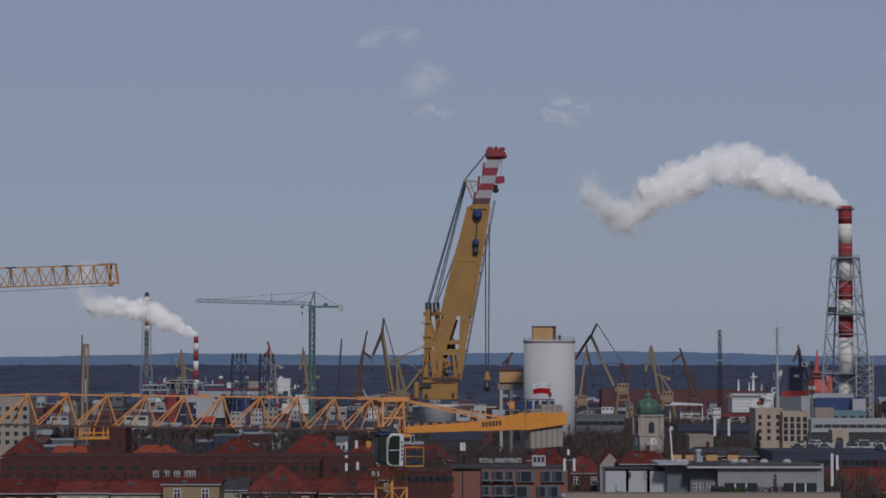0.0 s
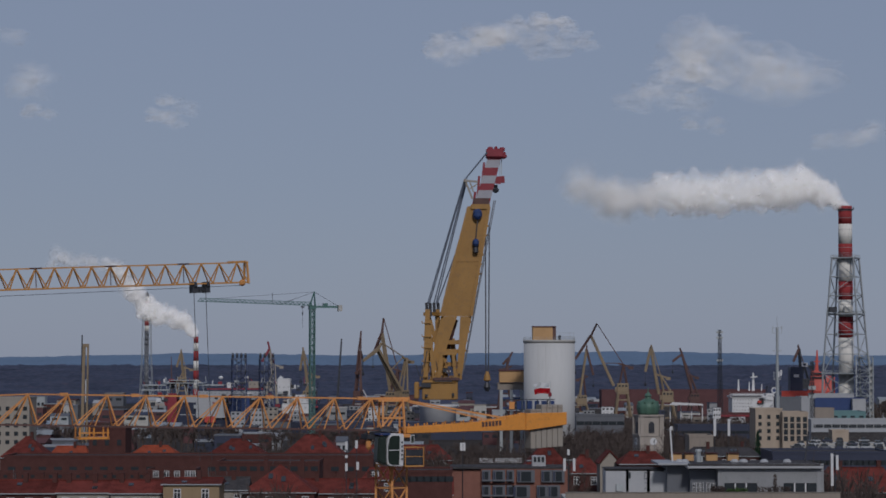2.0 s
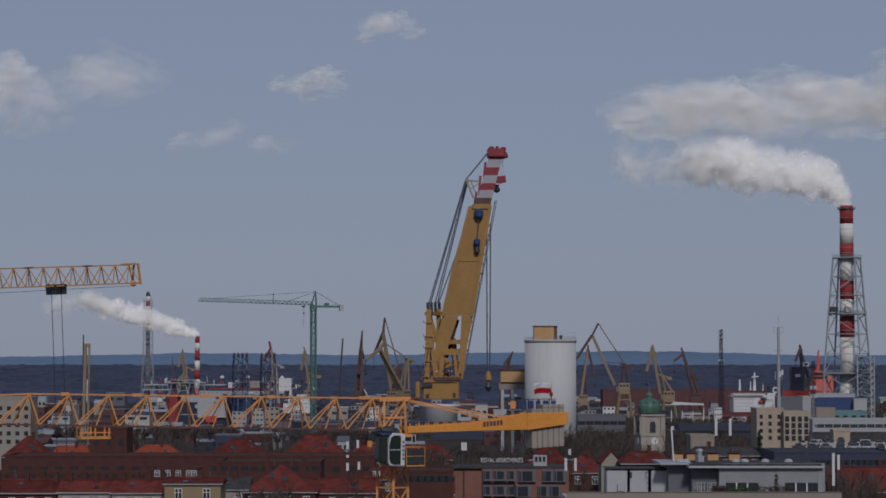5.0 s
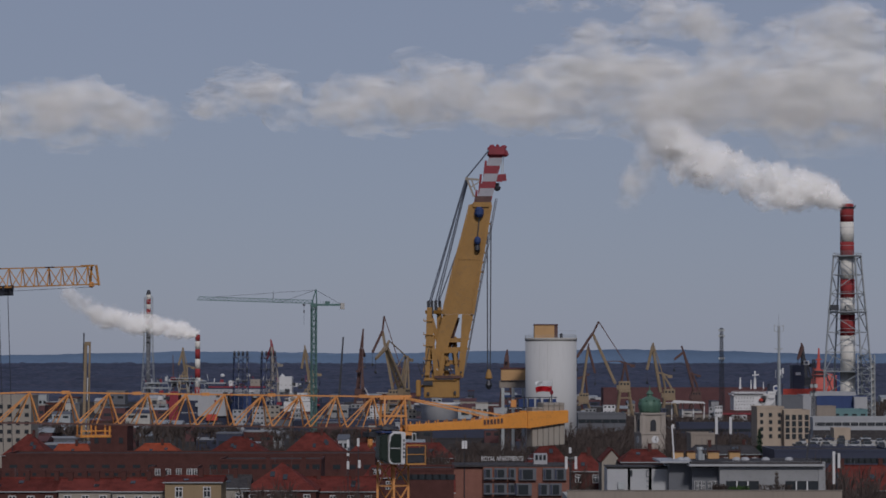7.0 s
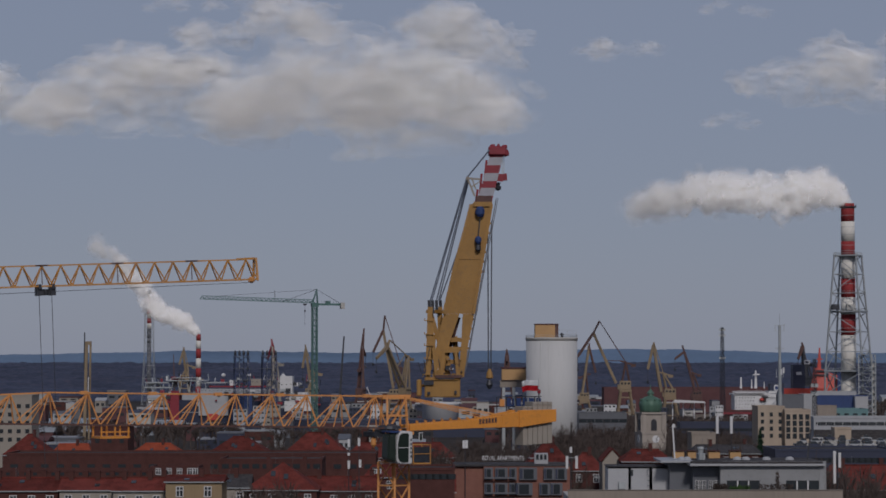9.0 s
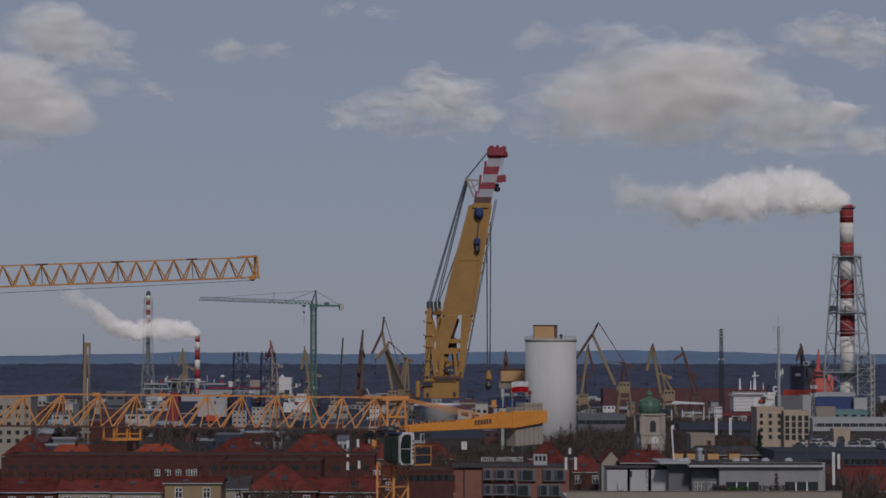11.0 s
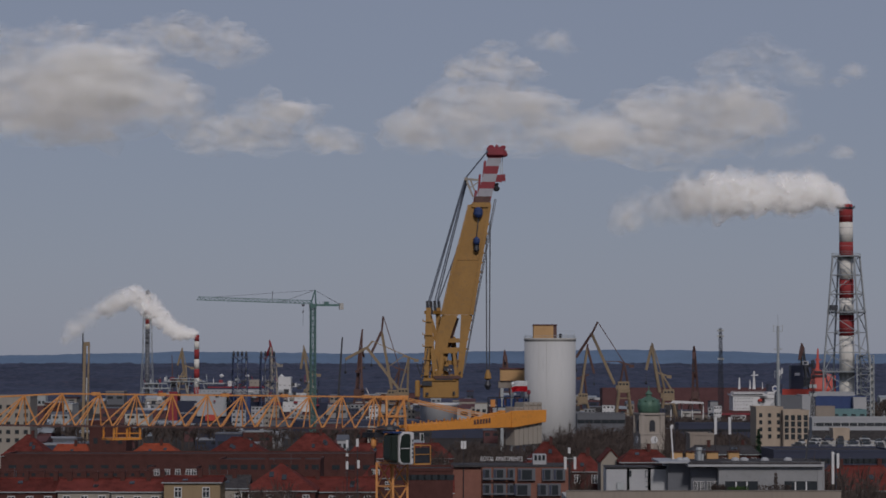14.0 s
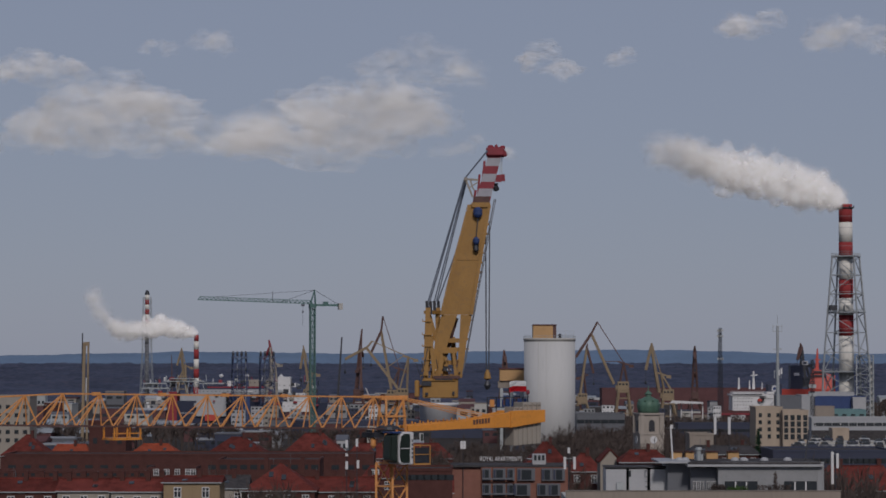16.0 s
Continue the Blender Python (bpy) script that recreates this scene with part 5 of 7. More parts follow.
def apartments():
    d = 470
    o = spot(899, 825, d)
    o.z = 0
    P = lambda u, v, dy=0.0: spot(u, v, d + dy) - o
    t = thing("apartment_building", o, "rose brick apartment building with grey bays and a roof sign", "apartment building")
    part("side_wall", box(mesh(), Vector((P(798, 960).x, 0.6, 0)), P(851, 827, 12)), BRICK_ROSE, t, "plain brick wall")
    part("front_wall", box(mesh(), Vector((P(851.3, 960).x, 0, 0)), P(999, 825, 12)), BRICK_ROSE, t)
    part("parapet_cap", box(mesh(), P(797, 827, -0.1), P(1000, 825.2, 12.3)), ROOF_DARK, t)
    cols = [(855, 866), (874, 892), (899, 908), (917, 944), (960, 975), (980, 997)]
    for r in range(3):
        v0 = 832 + 27 * r
        for k, (a, b) in enumerate(cols):
            a += (8 if r % 2 and k > 2 else 0) * -1
            b += (8 if r % 2 and k > 2 else 0) * -1
            bay = part("bay", box(mesh(), P(a - 2, v0 + 22, -0.7), P(b + 2, v0, -0.02)), CLAD_SLATE, t, "grey metal bay")
            part("glazing", box(mesh(), P(a + (b - a) * 0.2, v0 + 20, -0.78), P(b - (b - a) * 0.15, v0 + 3, -0.7)), GLASS, bay)
            part("side_panel", box(mesh(), P(a - 1, v0 + 20, -0.76), P(a + (b - a) * 0.13, v0 + 3, -0.7)), NAVY, bay)
    for r in range(3):
        part("balcony_rail", box(mesh(), P(853, 852 + 27 * r, -1.2), P(908, 849 + 27 * r, -1.1)), CLAD_SLATE, t)
    q = P(849, 824)
    w = P(923, 824).x - q.x
    letters("ROYAL APARTMENTS", w, 0.85, WHITE_PAINT, t, "roof_sign", (q.x, -0.2, q.z + 0.5))
    part("sign_rail", beam(mesh(), (q.x, 0, q.z + 0.4), (q.x + w, 0, q.z + 0.4), 0.12), DARK_STEEL, t)
    cab = part("roof_hut", box(mesh(), P(942, 826, 4), P(964, 806, 8)), CLAD_WHITE, t, "white roof hut")
    for u in (944.5, 951.5, 958.5):
        part("hut_window", box(mesh(), P(u, 818, 3.9), P(u + 4.5, 809, 3.98)), GLASS, cab)
    part("dish", turned(mesh(), [(0.1, 0), (0.5, 0.2), (0.6, 0.35)], 14, P(936, 818, 2)), WHITE_PAINT, t)


def antenna_mast(u, top, base, d, panels, label):
    o = spot(u, base, d)
    zb = max(0.0, o.z)
    o.z = zb
    h = spot(u, top, d).z - zb
    t = thing("antenna_mast", o, label, "antenna mast", "antenna masts")
    part("pole", beam(mesh(), (0, 0, -zb), (0, 0, h), 0.13, n=8), DARK_STEEL, t)
    k = d / F
    for du, v0, v1 in panels:
        part("aerial_panel", box(mesh(), (du * k - 2.2 * k, -0.4, (base - v1) * k), (du * k + 2.2 * k, -0.15, (base - v0) * k)), WHITE_PAINT, t)
        part("bracket", beam(mesh(), (0, 0, (base - v0) * k - 0.2), (du * k, -0.2, (base - v0) * k - 0.2), 0.08), GREY_STEEL, t)
    return t


def lattice_mast(u, top, d, width, label, cross=()):
    o = spot(u, 640, d)
    zt = spot(u, top, d).z
    o.z = 0
    t = thing("radio_mast", o, label, "radio mast", "radio masts")
    bm = mesh()
    lattice(bm, square(width, 0, 0.4), square(width * 0.45, zt, 0.4), 22, width * 0.075)
    part("lattice", bm, DARK_STEEL, t)
    for v in cross:
        z = spot(u, v, d).z
        part("aerial", box(mesh(), (-width * 0.7, -0.5, z), (width * 0.7, 0.5, z + 1.3)), GREY_STEEL, t)


def pole_mast():
    d = 700
    o = spot(1376, 700, d)
    o.z = 0
    k = d / F
    Z = lambda v: spot(1376, v, d).z
    t = thing("telecom_pole", o, "slim grey steel telecom pole with aerial rings", "telecom mast")
    bm = mesh()
    for a, b, r in ((800, 700, 0.6), (700, 640, 0.48), (640, 580, 0.36), (580, 560, 0.05)):
        beam(bm, (0, 0, Z(a) if a < 800 else 0), (0, 0, Z(b)), r * 2, n=10)
    part("pole", bm, GREY_STEEL, t)
    for v, h, w in ((590, 12, 8), (622, 2, 7), (672, 14, 6)):
        bm = mesh()
        for x in (-w * k, w * k):
            beam(bm, (x, 0, Z(v)), (x, 0, Z(v - h)), 0.14)
        for vv in (v, v - h * 0.8):
            beam(bm, (-w * k, 0, Z(vv)), (w * k, 0, Z(vv)), 0.12)
        part("aerial_ring", bm, GREY_STEEL, t)
    for du, v in ((-3, 735), (2, 668), (6, 665)):
        part("aerial_panel", box(mesh(), (du * k - 0.2, -0.6, Z(v)), (du * k + 0.25, -0.4, Z(v - 10))), WHITE_PAINT, t)


# ---- trees ----
def bare_tree(bm, base, h, rng, spread=0.45, levels=4, thick=0.032):
    def grow(p, way, length, w, level):
        q = p + way * length
        beam(bm, p, q, w, n=3, w2=w * 0.6)
        if level == 0:
            return
        for _ in range(4 if level > 1 else 5):
            nw = (way + Vector((rng.gauss(0, spread), rng.gauss(0, spread), rng.gauss(0.1, 0.3)))).normalized()
            grow(p.lerp(q, rng.uniform(0.55, 1)), nw, length * rng.uniform(0.55, 0.8), w * 0.62, level - 1)
    grow(Vector(base), Vector((0, 0, 1)), h * 0.36, h * thick, levels)


TREES = []


def tree_kind(seed, h):
    bm = mesh()
    bare_tree(bm, (0, 0, 0), h, random.Random(seed))
    me = bpy.data.meshes.new("branches")
    bm.to_mesh(me)
    bm.free()
    me.materials.append(BARK)
    TREES.append((me, h))


def tree(u, top, d, kind, label="bare brown leafless tree among the roofs"):
    me, h = TREES[kind % len(TREES)]
    p = spot(u, top, d)
    s = max(0.6, p.z / h) if p.z < h * 1.9 else 1.9
    ob = new("tree", me)
    ob.location, ob.rotation_euler, ob.scale = (p.x, p.y, 0), (0, 0, u * 0.37), (min(s, 1.3), min(s, 1.3), p.z / h)
    return tagged(ob, label, "tree", "bare trees")


def grove(label, rows, seed):
    """Leafless woods too far to tell tree from tree; rows: bearing span, tops' span, depth span and count."""
    rng = random.Random(seed)
    kinds = []
    for k in range(4):
        bm = mesh()
        bare_tree(bm, (0, 0, 0), 1.0, random.Random(90 + k), 0.5, 3, 0.05)
        bm.verts.index_update()
        kinds.append((np.array([v.co[:] for v in bm.verts]), [[v.index for v in f.verts] for f in bm.faces]))
        bm.free()
    verts, faces, base = [], [], 0
    for a, b, v0, v1, d0, d1, n in rows:
        for _ in range(n):
            p = spot(rng.uniform(a, b), rng.uniform(v0, v1), rng.uniform(d0, d1))
            v, f = kinds[rng.randrange(4)]
            t, w = rng.uniform(0, 6.28), max(4, p.z) * 1.05
            c, s = math.cos(t) * w, math.sin(t) * w
            verts.append(np.stack([p.x + v[:, 0] * c - v[:, 1] * s, p.y + v[:, 0] * s + v[:, 1] * c, v[:, 2] * max(4, p.z) * 0.95], 1))
            faces += [[i + base for i in q] for q in f]
            base += len(v)
    me = bpy.data.meshes.new("woods")
    me.from_pydata(np.concatenate(verts).tolist(), [], faces)
    me.materials.append(BARK)
    return tagged(new("woods", me), label, "woods", "", "stuff")


def fir(u, top, d, h, w):
    p = spot(u, top, d)
    rng = random.Random(int(u))
    t = thing("fir_tree", (p.x, p.y, 0), "dark green fir tree", "tree")
    part("trunk", beam(mesh(), (0, 0, 0), (0, 0, p.z), 0.4, n=6, w2=0.08), BARK, t)
    bm = mesh()
    for _ in range(2600):
        k = rng.random() ** 0.6
        z = p.z - k * h
        a, r = rng.uniform(0, 6.28), w / 2 * k * (0.55 + 0.45 * math.sin(k * 40) ** 2) * rng.uniform(0.2, 1)
        c = Vector((r * math.cos(a), r * math.sin(a), z - r * 0.25))
        bm.faces.new([bm.verts.new(c + Vector((rng.gauss(0, 0.22), rng.gauss(0, 0.22), rng.gauss(0, 0.16)))) for _ in range(3)])
    part("crown", bm, FIR, t)


# ---- ships and harbour ----
def tanker():
    d = 1450
    o = spot(1340, 700, d)
    o.z = 0
    P = lambda u, v, dy=0.0: spot(u, v, d + dy) - o
    t = thing("cargo_ship", o, "white cargo ship superstructure with red hull", "ship")
    bm = mesh()
    hull(bm, [P(1262, 775, -9), P(1500, 775, -9), P(1500, 775, 9), P(1262, 775, 9)], [P(1254, 730, -12), P(1500, 730, -12), P(1500, 730, 14), P(1254, 730, 14)])
    part("hull", bm, MAROON, t, "maroon ship hull")
    part("hull_strake", box(mesh(), P(1256, 738, -12.6), P(1338, 734.5, -11.7)), RED_PAINT, t)
    for a, b, v0, v1, dy in ((1296, 1336, 730, 704, -11), (1336.3, 1352, 730, 716, -10.4), (1293, 1350, 704, 700, -11.6), (1297, 1346, 700, 697.5, -9), (1352, 1392, 722, 708, -9), (1340, 1372, 708, 701, -7), (1356, 1364, 701, 696, -7)):
        part("deck_house", box(mesh(), P(a, v0 - 0.1, dy), P(b, v1, 8)), WHITE_PAINT, t)
    for r, v in enumerate((727, 721, 715, 709)):
        for k in range(7 if r else 8):
            u = 1298 + k * 5.1 + (r % 2) * 1.2
            part("porthole", box(mesh(), P(u, v, -11.15), P(u + 1.3, v - 1.7, -11.02)), DARK_STEEL, t)
    part("bridge_window_band", box(mesh(), P(1294.5, 702.8, -11.75), P(1348, 701.2, -11.62)), DARK_STEEL, t, "dark bridge windows")
    for k in range(5):
        part("stair", beam(mesh(), P(1338 + 8 * k, 729 - (k % 2) * 8, -11.3), P(1346 + 8 * k, 721 - (k % 2) * 8, -11.3), 0.4), GREY_STEEL, t)
    for a, b, v in ((1293, 1350, 699.5), (1352, 1392, 708)):
        bm = mesh()
        for k in range(24):
            u = a + (b - a) * k / 23
            beam(bm, P(u, v, -11.5), P(u, v - 3.4, -11.5), 0.12)
        beam(bm, P(a, v - 3.4, -11.5), P(b, v - 3.4, -11.5), 0.12)
        part("railing", bm, WHITE_PAINT, t)
    for u, v0, v1, w in ((1307, 692, 672, 1.2), (1326, 692, 676, 0.8), (1333, 692, 660, 1.6), (1348, 692, 680, 0.6)):
        part("ship_mast", beam(mesh(), P(u, v0), P(u, v1), w, w2=w * 0.5), WHITE_PAINT, t)
    part("radar_bar", beam(mesh(), P(1328, 668, -2), P(1340, 667, -2), 0.7), WHITE_PAINT, t)
    f = part("funnel", box(mesh(), P(1359, 703, -5), P(1379, 683, 5)), NAVY, t, "blue funnel")
    part("funnel_ring", beam(mesh(), P(1370, 691, -5.2), P(1370, 691, -5.0), 3.6, n=20), WHITE_PAINT, f, "white ring mark")
    part("funnel_disc", beam(mesh(), P(1370, 691, -5.3), P(1370, 691, -5.21), 2.0, n=20), BLUE_PAINT, f)
    part("lifeboat", turned(mesh(), [(0.4, -1), (1.3, -0.4), (1.3, 0.5), (0.3, 1)], 10, P(1344, 712, -12.0)), ORANGE_RED, t)


def orange_ship():
    d = 1500
    o = spot(1440, 700, d)
    o.z = 0
    P = lambda u, v, dy=0.0: spot(u, v, d + dy) - o
    t = thing("work_ship", o, "orange-red offshore ship with a navy funnel", "ship")
    bm = mesh()
    hull(bm, [P(1385, 762, -9), P(1500, 762, -9), P(1500, 762, 9), P(1385, 762, 9)], [P(1380, 692, -10), P(1508, 692, -10), P(1508, 692, 10), P(1380, 692, 10)])
    part("hull", bm, ORANGE_RED, t)
    bm = mesh()
    hull(bm, [P(1431, 692, -7), P(1462, 692, -7), P(1462, 692, 7), P(1431, 692, 7)], [P(1436, 654, -5), P(1458, 660, -5), P(1458, 660, 5), P(1436, 654, 5)])
    part("bridge_block", bm, ORANGE_RED, t)
    bm = mesh()
    hull(bm, [P(1462, 697, -7), P(1492, 697, -7), P(1492, 697, 7), P(1462, 697, 7)], [P(1462, 664, -5), P(1484, 670, -5), P(1484, 670, 5), P(1462, 664, 5)])
    part("forward_deck_house", bm, ORANGE_RED, t)
    part("white_frame", box(mesh(), P(1419, 649, -6), P(1429, 642, -5)), WHITE_PAINT, t)
    part("frame_opening", box(mesh(), P(1421, 647.5, -6.2), P(1427, 643.5, -6.02)), NAVY, t)
    for a, b, v in ((1437, 1460, 670), (1440, 1458, 663)):
        part("window_band", box(mesh(), P(a, v, -6.6), P(b, v - 3, -6.4)), DARK_STEEL, t)
    part("mast", beam(mesh(), P(1445, 660), P(1446, 620), 2.2, w2=0.7), ORANGE_RED, t)
    part("mast_yard", beam(mesh(), P(1441, 640), P(1451, 640), 0.7), ORANGE_RED, t)
    part("funnel", box(mesh(), P(1399, 692, -5), P(1416, 650, 5)), NAVY, t, "navy funnel")
    part("funnel_mark", box(mesh(), P(1405, 668, -5.2), P(1414, 663, -5.02)), WHITE_PAINT, t)
    part("blue_side", box(mesh(), P(1478, 705, -10.6), P(1512, 663, -10.1)), BLUE_PAINT, t, "blue bow side")


def left_ship():
    d = 1500
    o = spot(400, 700, d)
    o.z = 0
    P = lambda u, v, dy=0.0: spot(u, v, d + dy) - o
    t = thing("offshore_ship", o, "white and red offshore ship under repair with cluttered deck", "ship")
    bm = mesh()
    hull(bm, [P(300, 765, -9), P(570, 765, -9), P(570, 765, 9), P(300, 765, 9)], [P(294, 712, -11), P(580, 716, -11), P(580, 716, 11), P(294, 712, 11)])
    part("hull", bm, NAVY, t, "blue-grey hull")
    for a, b, v0, v1, dy, m, lab in ((347, 404, 740, 703, -11.5, CLAD_WHITE, "pale side house"), (405, 446, 748, 704, -11.9, BLUE_PAINT, "deep blue hull side"), (296, 318, 748, 696, -11.6, RED_PAINT, "red deck tower"),
                               (362, 386, 748, 736, -12.2, ORANGE_RED, "orange fender"), (318, 364, 735, 700, -10.2, CLAD_GREY, "grey deck house"), (350, 470, 701, 692, -11.2, CLAD_GREY, "grey deck house"),
                               (366, 470, 690, 687, -11.4, RED_PAINT, "red deck strake"), (288, 366, 679, 677, -11.0, GREY_STEEL, "thin raised deck"), (300, 346, 674, 672.6, -8.0, GREY_STEEL, "thin upper deck"),
                               (252, 300, 683, 680.6, -11.0, GREY_STEEL, "thin raised deck"), (250, 304, 691.5, 689, -10.6, GREY_STEEL, "thin raised deck"), (346, 400, 683, 680.5, -9.5, GREY_STEEL, "thin raised deck"),
                               (402, 416, 687, 677, -9.0, WHITE_PAINT, "white deck cabin"), (440, 462, 687, 675, -9.0, CREAM, "pale deck cabin"), (491, 516, 702, 670, -9.0, WHITE_PAINT, "white bridge block"),
                               (516, 542, 706, 699, -10.0, WHITE_PAINT, "white upper cabin"), (508, 548, 714, 706, -11.0, WHITE_PAINT, "white deck house"), (499, 553, 732, 714, -11.6, WHITE_PAINT, "white deck house"),
                               (505, 556, 745, 732, -11.9, MAROON, "maroon hull side"), (474, 482, 748, 702, -12.3, WHITE_PAINT, "white hull pillar")):
        p = part("deck_house" if v0 - v1 > 4 else "deck_slab", box(mesh(), P(a, v0, dy), P(b, v1, 6)), m, t, lab)
        n = int((b - a) / 7) if v0 - v1 > 6 and m in (WHITE_PAINT, CREAM, CLAD_GREY) else 0
        for k in range(n):
            u = a + (k + 0.3) * (b - a) / n
            part("porthole", box(mesh(), P(u, v1 + (v0 - v1) * 0.5, dy - 0.2), P(u + 1.6, v1 + (v0 - v1) * 0.5 - 1.4, dy - 0.02)), DARK_STEEL, p)
    for k in range(14):
        u = 254 + k * 8
        v = 683 if u < 300 else 679
        part("deck_brace", beam(mesh(), P(u, v, -10), P(u + (4 if k % 2 else -4), 700, -10), 0.35), GREY_STEEL, t)
    rng = random.Random(11)
    for k in range(230):
        u = rng.uniform(250, 562)
        v = rng.uniform(676, 692) if k % 2 else rng.uniform(695, 730)
        m = rng.choice([WHITE_PAINT, GREY_STEEL, GREY_STEEL, RED_PAINT, DARK_STEEL, DARK_STEEL, CREAM])
        if rng.random() < 0.5:
            part("deck_pole", beam(mesh(), P(u, v, rng.uniform(-6, 6)), P(u + rng.gauss(0, 1.5), v - rng.uniform(4, 14), rng.uniform(-6, 6)), 0.35), m, t)
        else:
            q = P(u, v, rng.uniform(-13.5, -10) if v > 693 else rng.uniform(-8, 2))
            part("deck_box", box(mesh(), q, q + Vector((rng.uniform(0.8, 3.2), 3, rng.uniform(0.6, 2.4)))), m, t)
    for u in (391, 436, 497):
        part("radome", turned(mesh(), [(0.6, -0.8), (1.3, -0.2), (1.3, 0.5), (0.5, 1.2)], 12, P(u, 668 + (u % 5), -3)), WHITE_PAINT, t)


def jacket(u0, u1, top, d, label):
    o = spot((u0 + u1) / 2, 700, d)
    o.z = 0
    w = (u1 - u0) / F * d
    zt = spot(u0, top, d).z
    t = thing("rig_tower", o, label, "rig tower", "rig towers")
    bm = mesh()
    lattice(bm, square(w * 0.75, 0, 0.2), square(w * 0.7, zt, 0.2), 8, 0.4)
    part("lattice", bm, RIG_BLUE, t)
    for k in range(4):
        z = zt * (0.5 + 0.16 * k)
        bm = mesh()
        hull(bm, square(w * 0.85, z, 0.2), square(w * 0.85, z + 0.25, 0.2))
        part("platform", bm, CLAD_SLATE, t)
    for k in range(4):
        x = (k - 1.5) * w * 0.22
        part("cap", turned(mesh(), [(0.6, zt), (0.8, zt + 1.5), (0.3, zt + 3)], 10, (x, 0, 0)), DARK_STEEL, t, "dark cap")
        part("leg_pipe", beam(mesh(), (x, -0.5, 0), (x, -0.5, zt), 0.4, n=6), CLAD_GREY if k % 2 else NAVY, t)


SHED_TONES = [GREY_CONCRETE, PENT_GREY, CLAD_WHITE, MAROON, NAVY, CLAD_SLATE, BEIGE, BRICK, GREY_STEEL, MAROON, CREAM, ROOF_DARK]
SHED_NAMES = ["grey concrete", "light grey metal", "white", "maroon sheet-metal", "navy", "slate-grey", "beige", "brown brick", "steel-grey", "maroon", "cream", "black-roofed"]


def shed(u, w_u, top, d, deep, tone, roof_tone, kind):
    o = spot(u, top, d)
    zt, o.z = o.z, 0
    w = w_u / F * d
    t = thing("harbour_shed", o, SHED_NAMES[tone] + (" harbour shed with a pitched roof" if kind else " flat-roofed harbour shed"), "shed", "harbour sheds")
    part("wall", box(mesh(), (-w / 2, 0, 0), (w / 2, deep, zt * 0.8 if kind else zt)), SHED_TONES[tone], t)
    bm = mesh()
    if kind:
        zl = zt * 0.8
        v = [bm.verts.new(p) for p in ((-w / 2 - 0.4, -0.4, zl), (w / 2 + 0.4, -0.4, zl), (w / 2 + 0.4, deep + 0.4, zl), (-w / 2 - 0.4, deep + 0.4, zl), (-w / 2 - 0.4, deep / 2, zt), (w / 2 + 0.4, deep / 2, zt))]
        for f in ((0, 1, 5, 4), (1, 2, 5), (2, 3, 4, 5), (3, 0, 4), (3, 2, 1, 0)):
            bm.faces.new([v[i] for i in f])
    else:
        box(bm, (-w / 2 - 0.2, -0.2, zt), (w / 2 + 0.2, deep + 0.2, zt + 0.5))
    part("roof", bm, SHED_TONES[roof_tone], t)
    n = min(8, max(2, int(w / 6)))
    for k in range(n):
        x = -w / 2 + (k + 0.5) * w / n
        part("window", box(mesh(), (x - w / n * 0.3, -0.08, zt * 0.45), (x + w / n * 0.3, 0.0, zt * 0.65)), GLASS, t)


# ---- the place, piece by piece ----
crane_ship()
big_chimney()
small_chimneys()
silo()
near_crane()
left_crane()
green_crane()
portal_crane("pale yellow harbour crane with a brown flying jib", 1500, None, (712, 693), (703, 690), (648, 619), (658, 607), (610, 639), (722, 635), PALE_YELLOW, PALE_YELLOW)
portal_crane("dark brown rusty harbour crane", 1700, None, (634, 693), (634, 690), (642, 622), (650, 586), (657, 634), (640, 655), BROWN_STEEL, BROWN_STEEL)
portal_crane("pale yellow harbour crane with a brown flying jib", 1500, None, (1102, 681), (1086, 683), (1046, 594), (1056.5, 573), (1018, 636), (1103, 645), PALE_YELLOW, BROWN_STEEL)
portal_crane("weathered tan harbour crane by the silo", 1800, None, (1030, 700), (1026, 700), (1038, 618), (1039, 612), (1050, 664), (1033, 668), PALE_YELLOW, BROWN_STEEL)
portal_crane("bright yellow harbour crane", 1500, None, (1181, 695), (1166, 698), (1152, 616), (1153, 611), (1142, 658), (1169, 664), PALE_YELLOW, PALE_YELLOW)
portal_crane("dark brown rusty harbour crane", 1800, None, (1229, 697), (1225, 694), (1207, 627), (1203, 616), (1190, 640), (1222, 664), BROWN_STEEL, BROWN_STEEL)
portal_crane("dark harbour crane behind the orange ship", 1600, None, (1424, 672), (1419, 672), (1414, 618), (1412, 611), (1404, 640), (1423, 645), DARK_STEEL, BROWN_STEEL)
portal_crane("small tan harbour crane", 1700, None, (545, 693), (546, 692), (537, 622), (536, 615), (531, 656), (551, 662), PALE_YELLOW, PALE_YELLOW)
portal_crane("small yellow harbour crane near the chimney", 1900, None, (322, 668), (325, 668), (320, 626), (321, 619), (313, 650), (328, 650), PALE_YELLOW, PALE_YELLOW)
portal_crane("red and white harbour crane", 1700, None, (481, 676), (484, 676), (477, 618), (474, 605), (464, 640), (486, 645), CREAM, RED_PAINT)
portal_crane("tan harbour crane with a tall brown jib", 1600, None, (694, 695), (692, 692), (674, 590), (677, 563), (656, 628), (706, 655), PALE_YELLOW, BROWN_STEEL)
portal_crane("brown harbour crane behind the loading house", 1750, None, (893, 672), (893, 672), (900, 634), (907, 623), (890, 645), (898, 650), BROWN_STEEL, BROWN_STEEL)


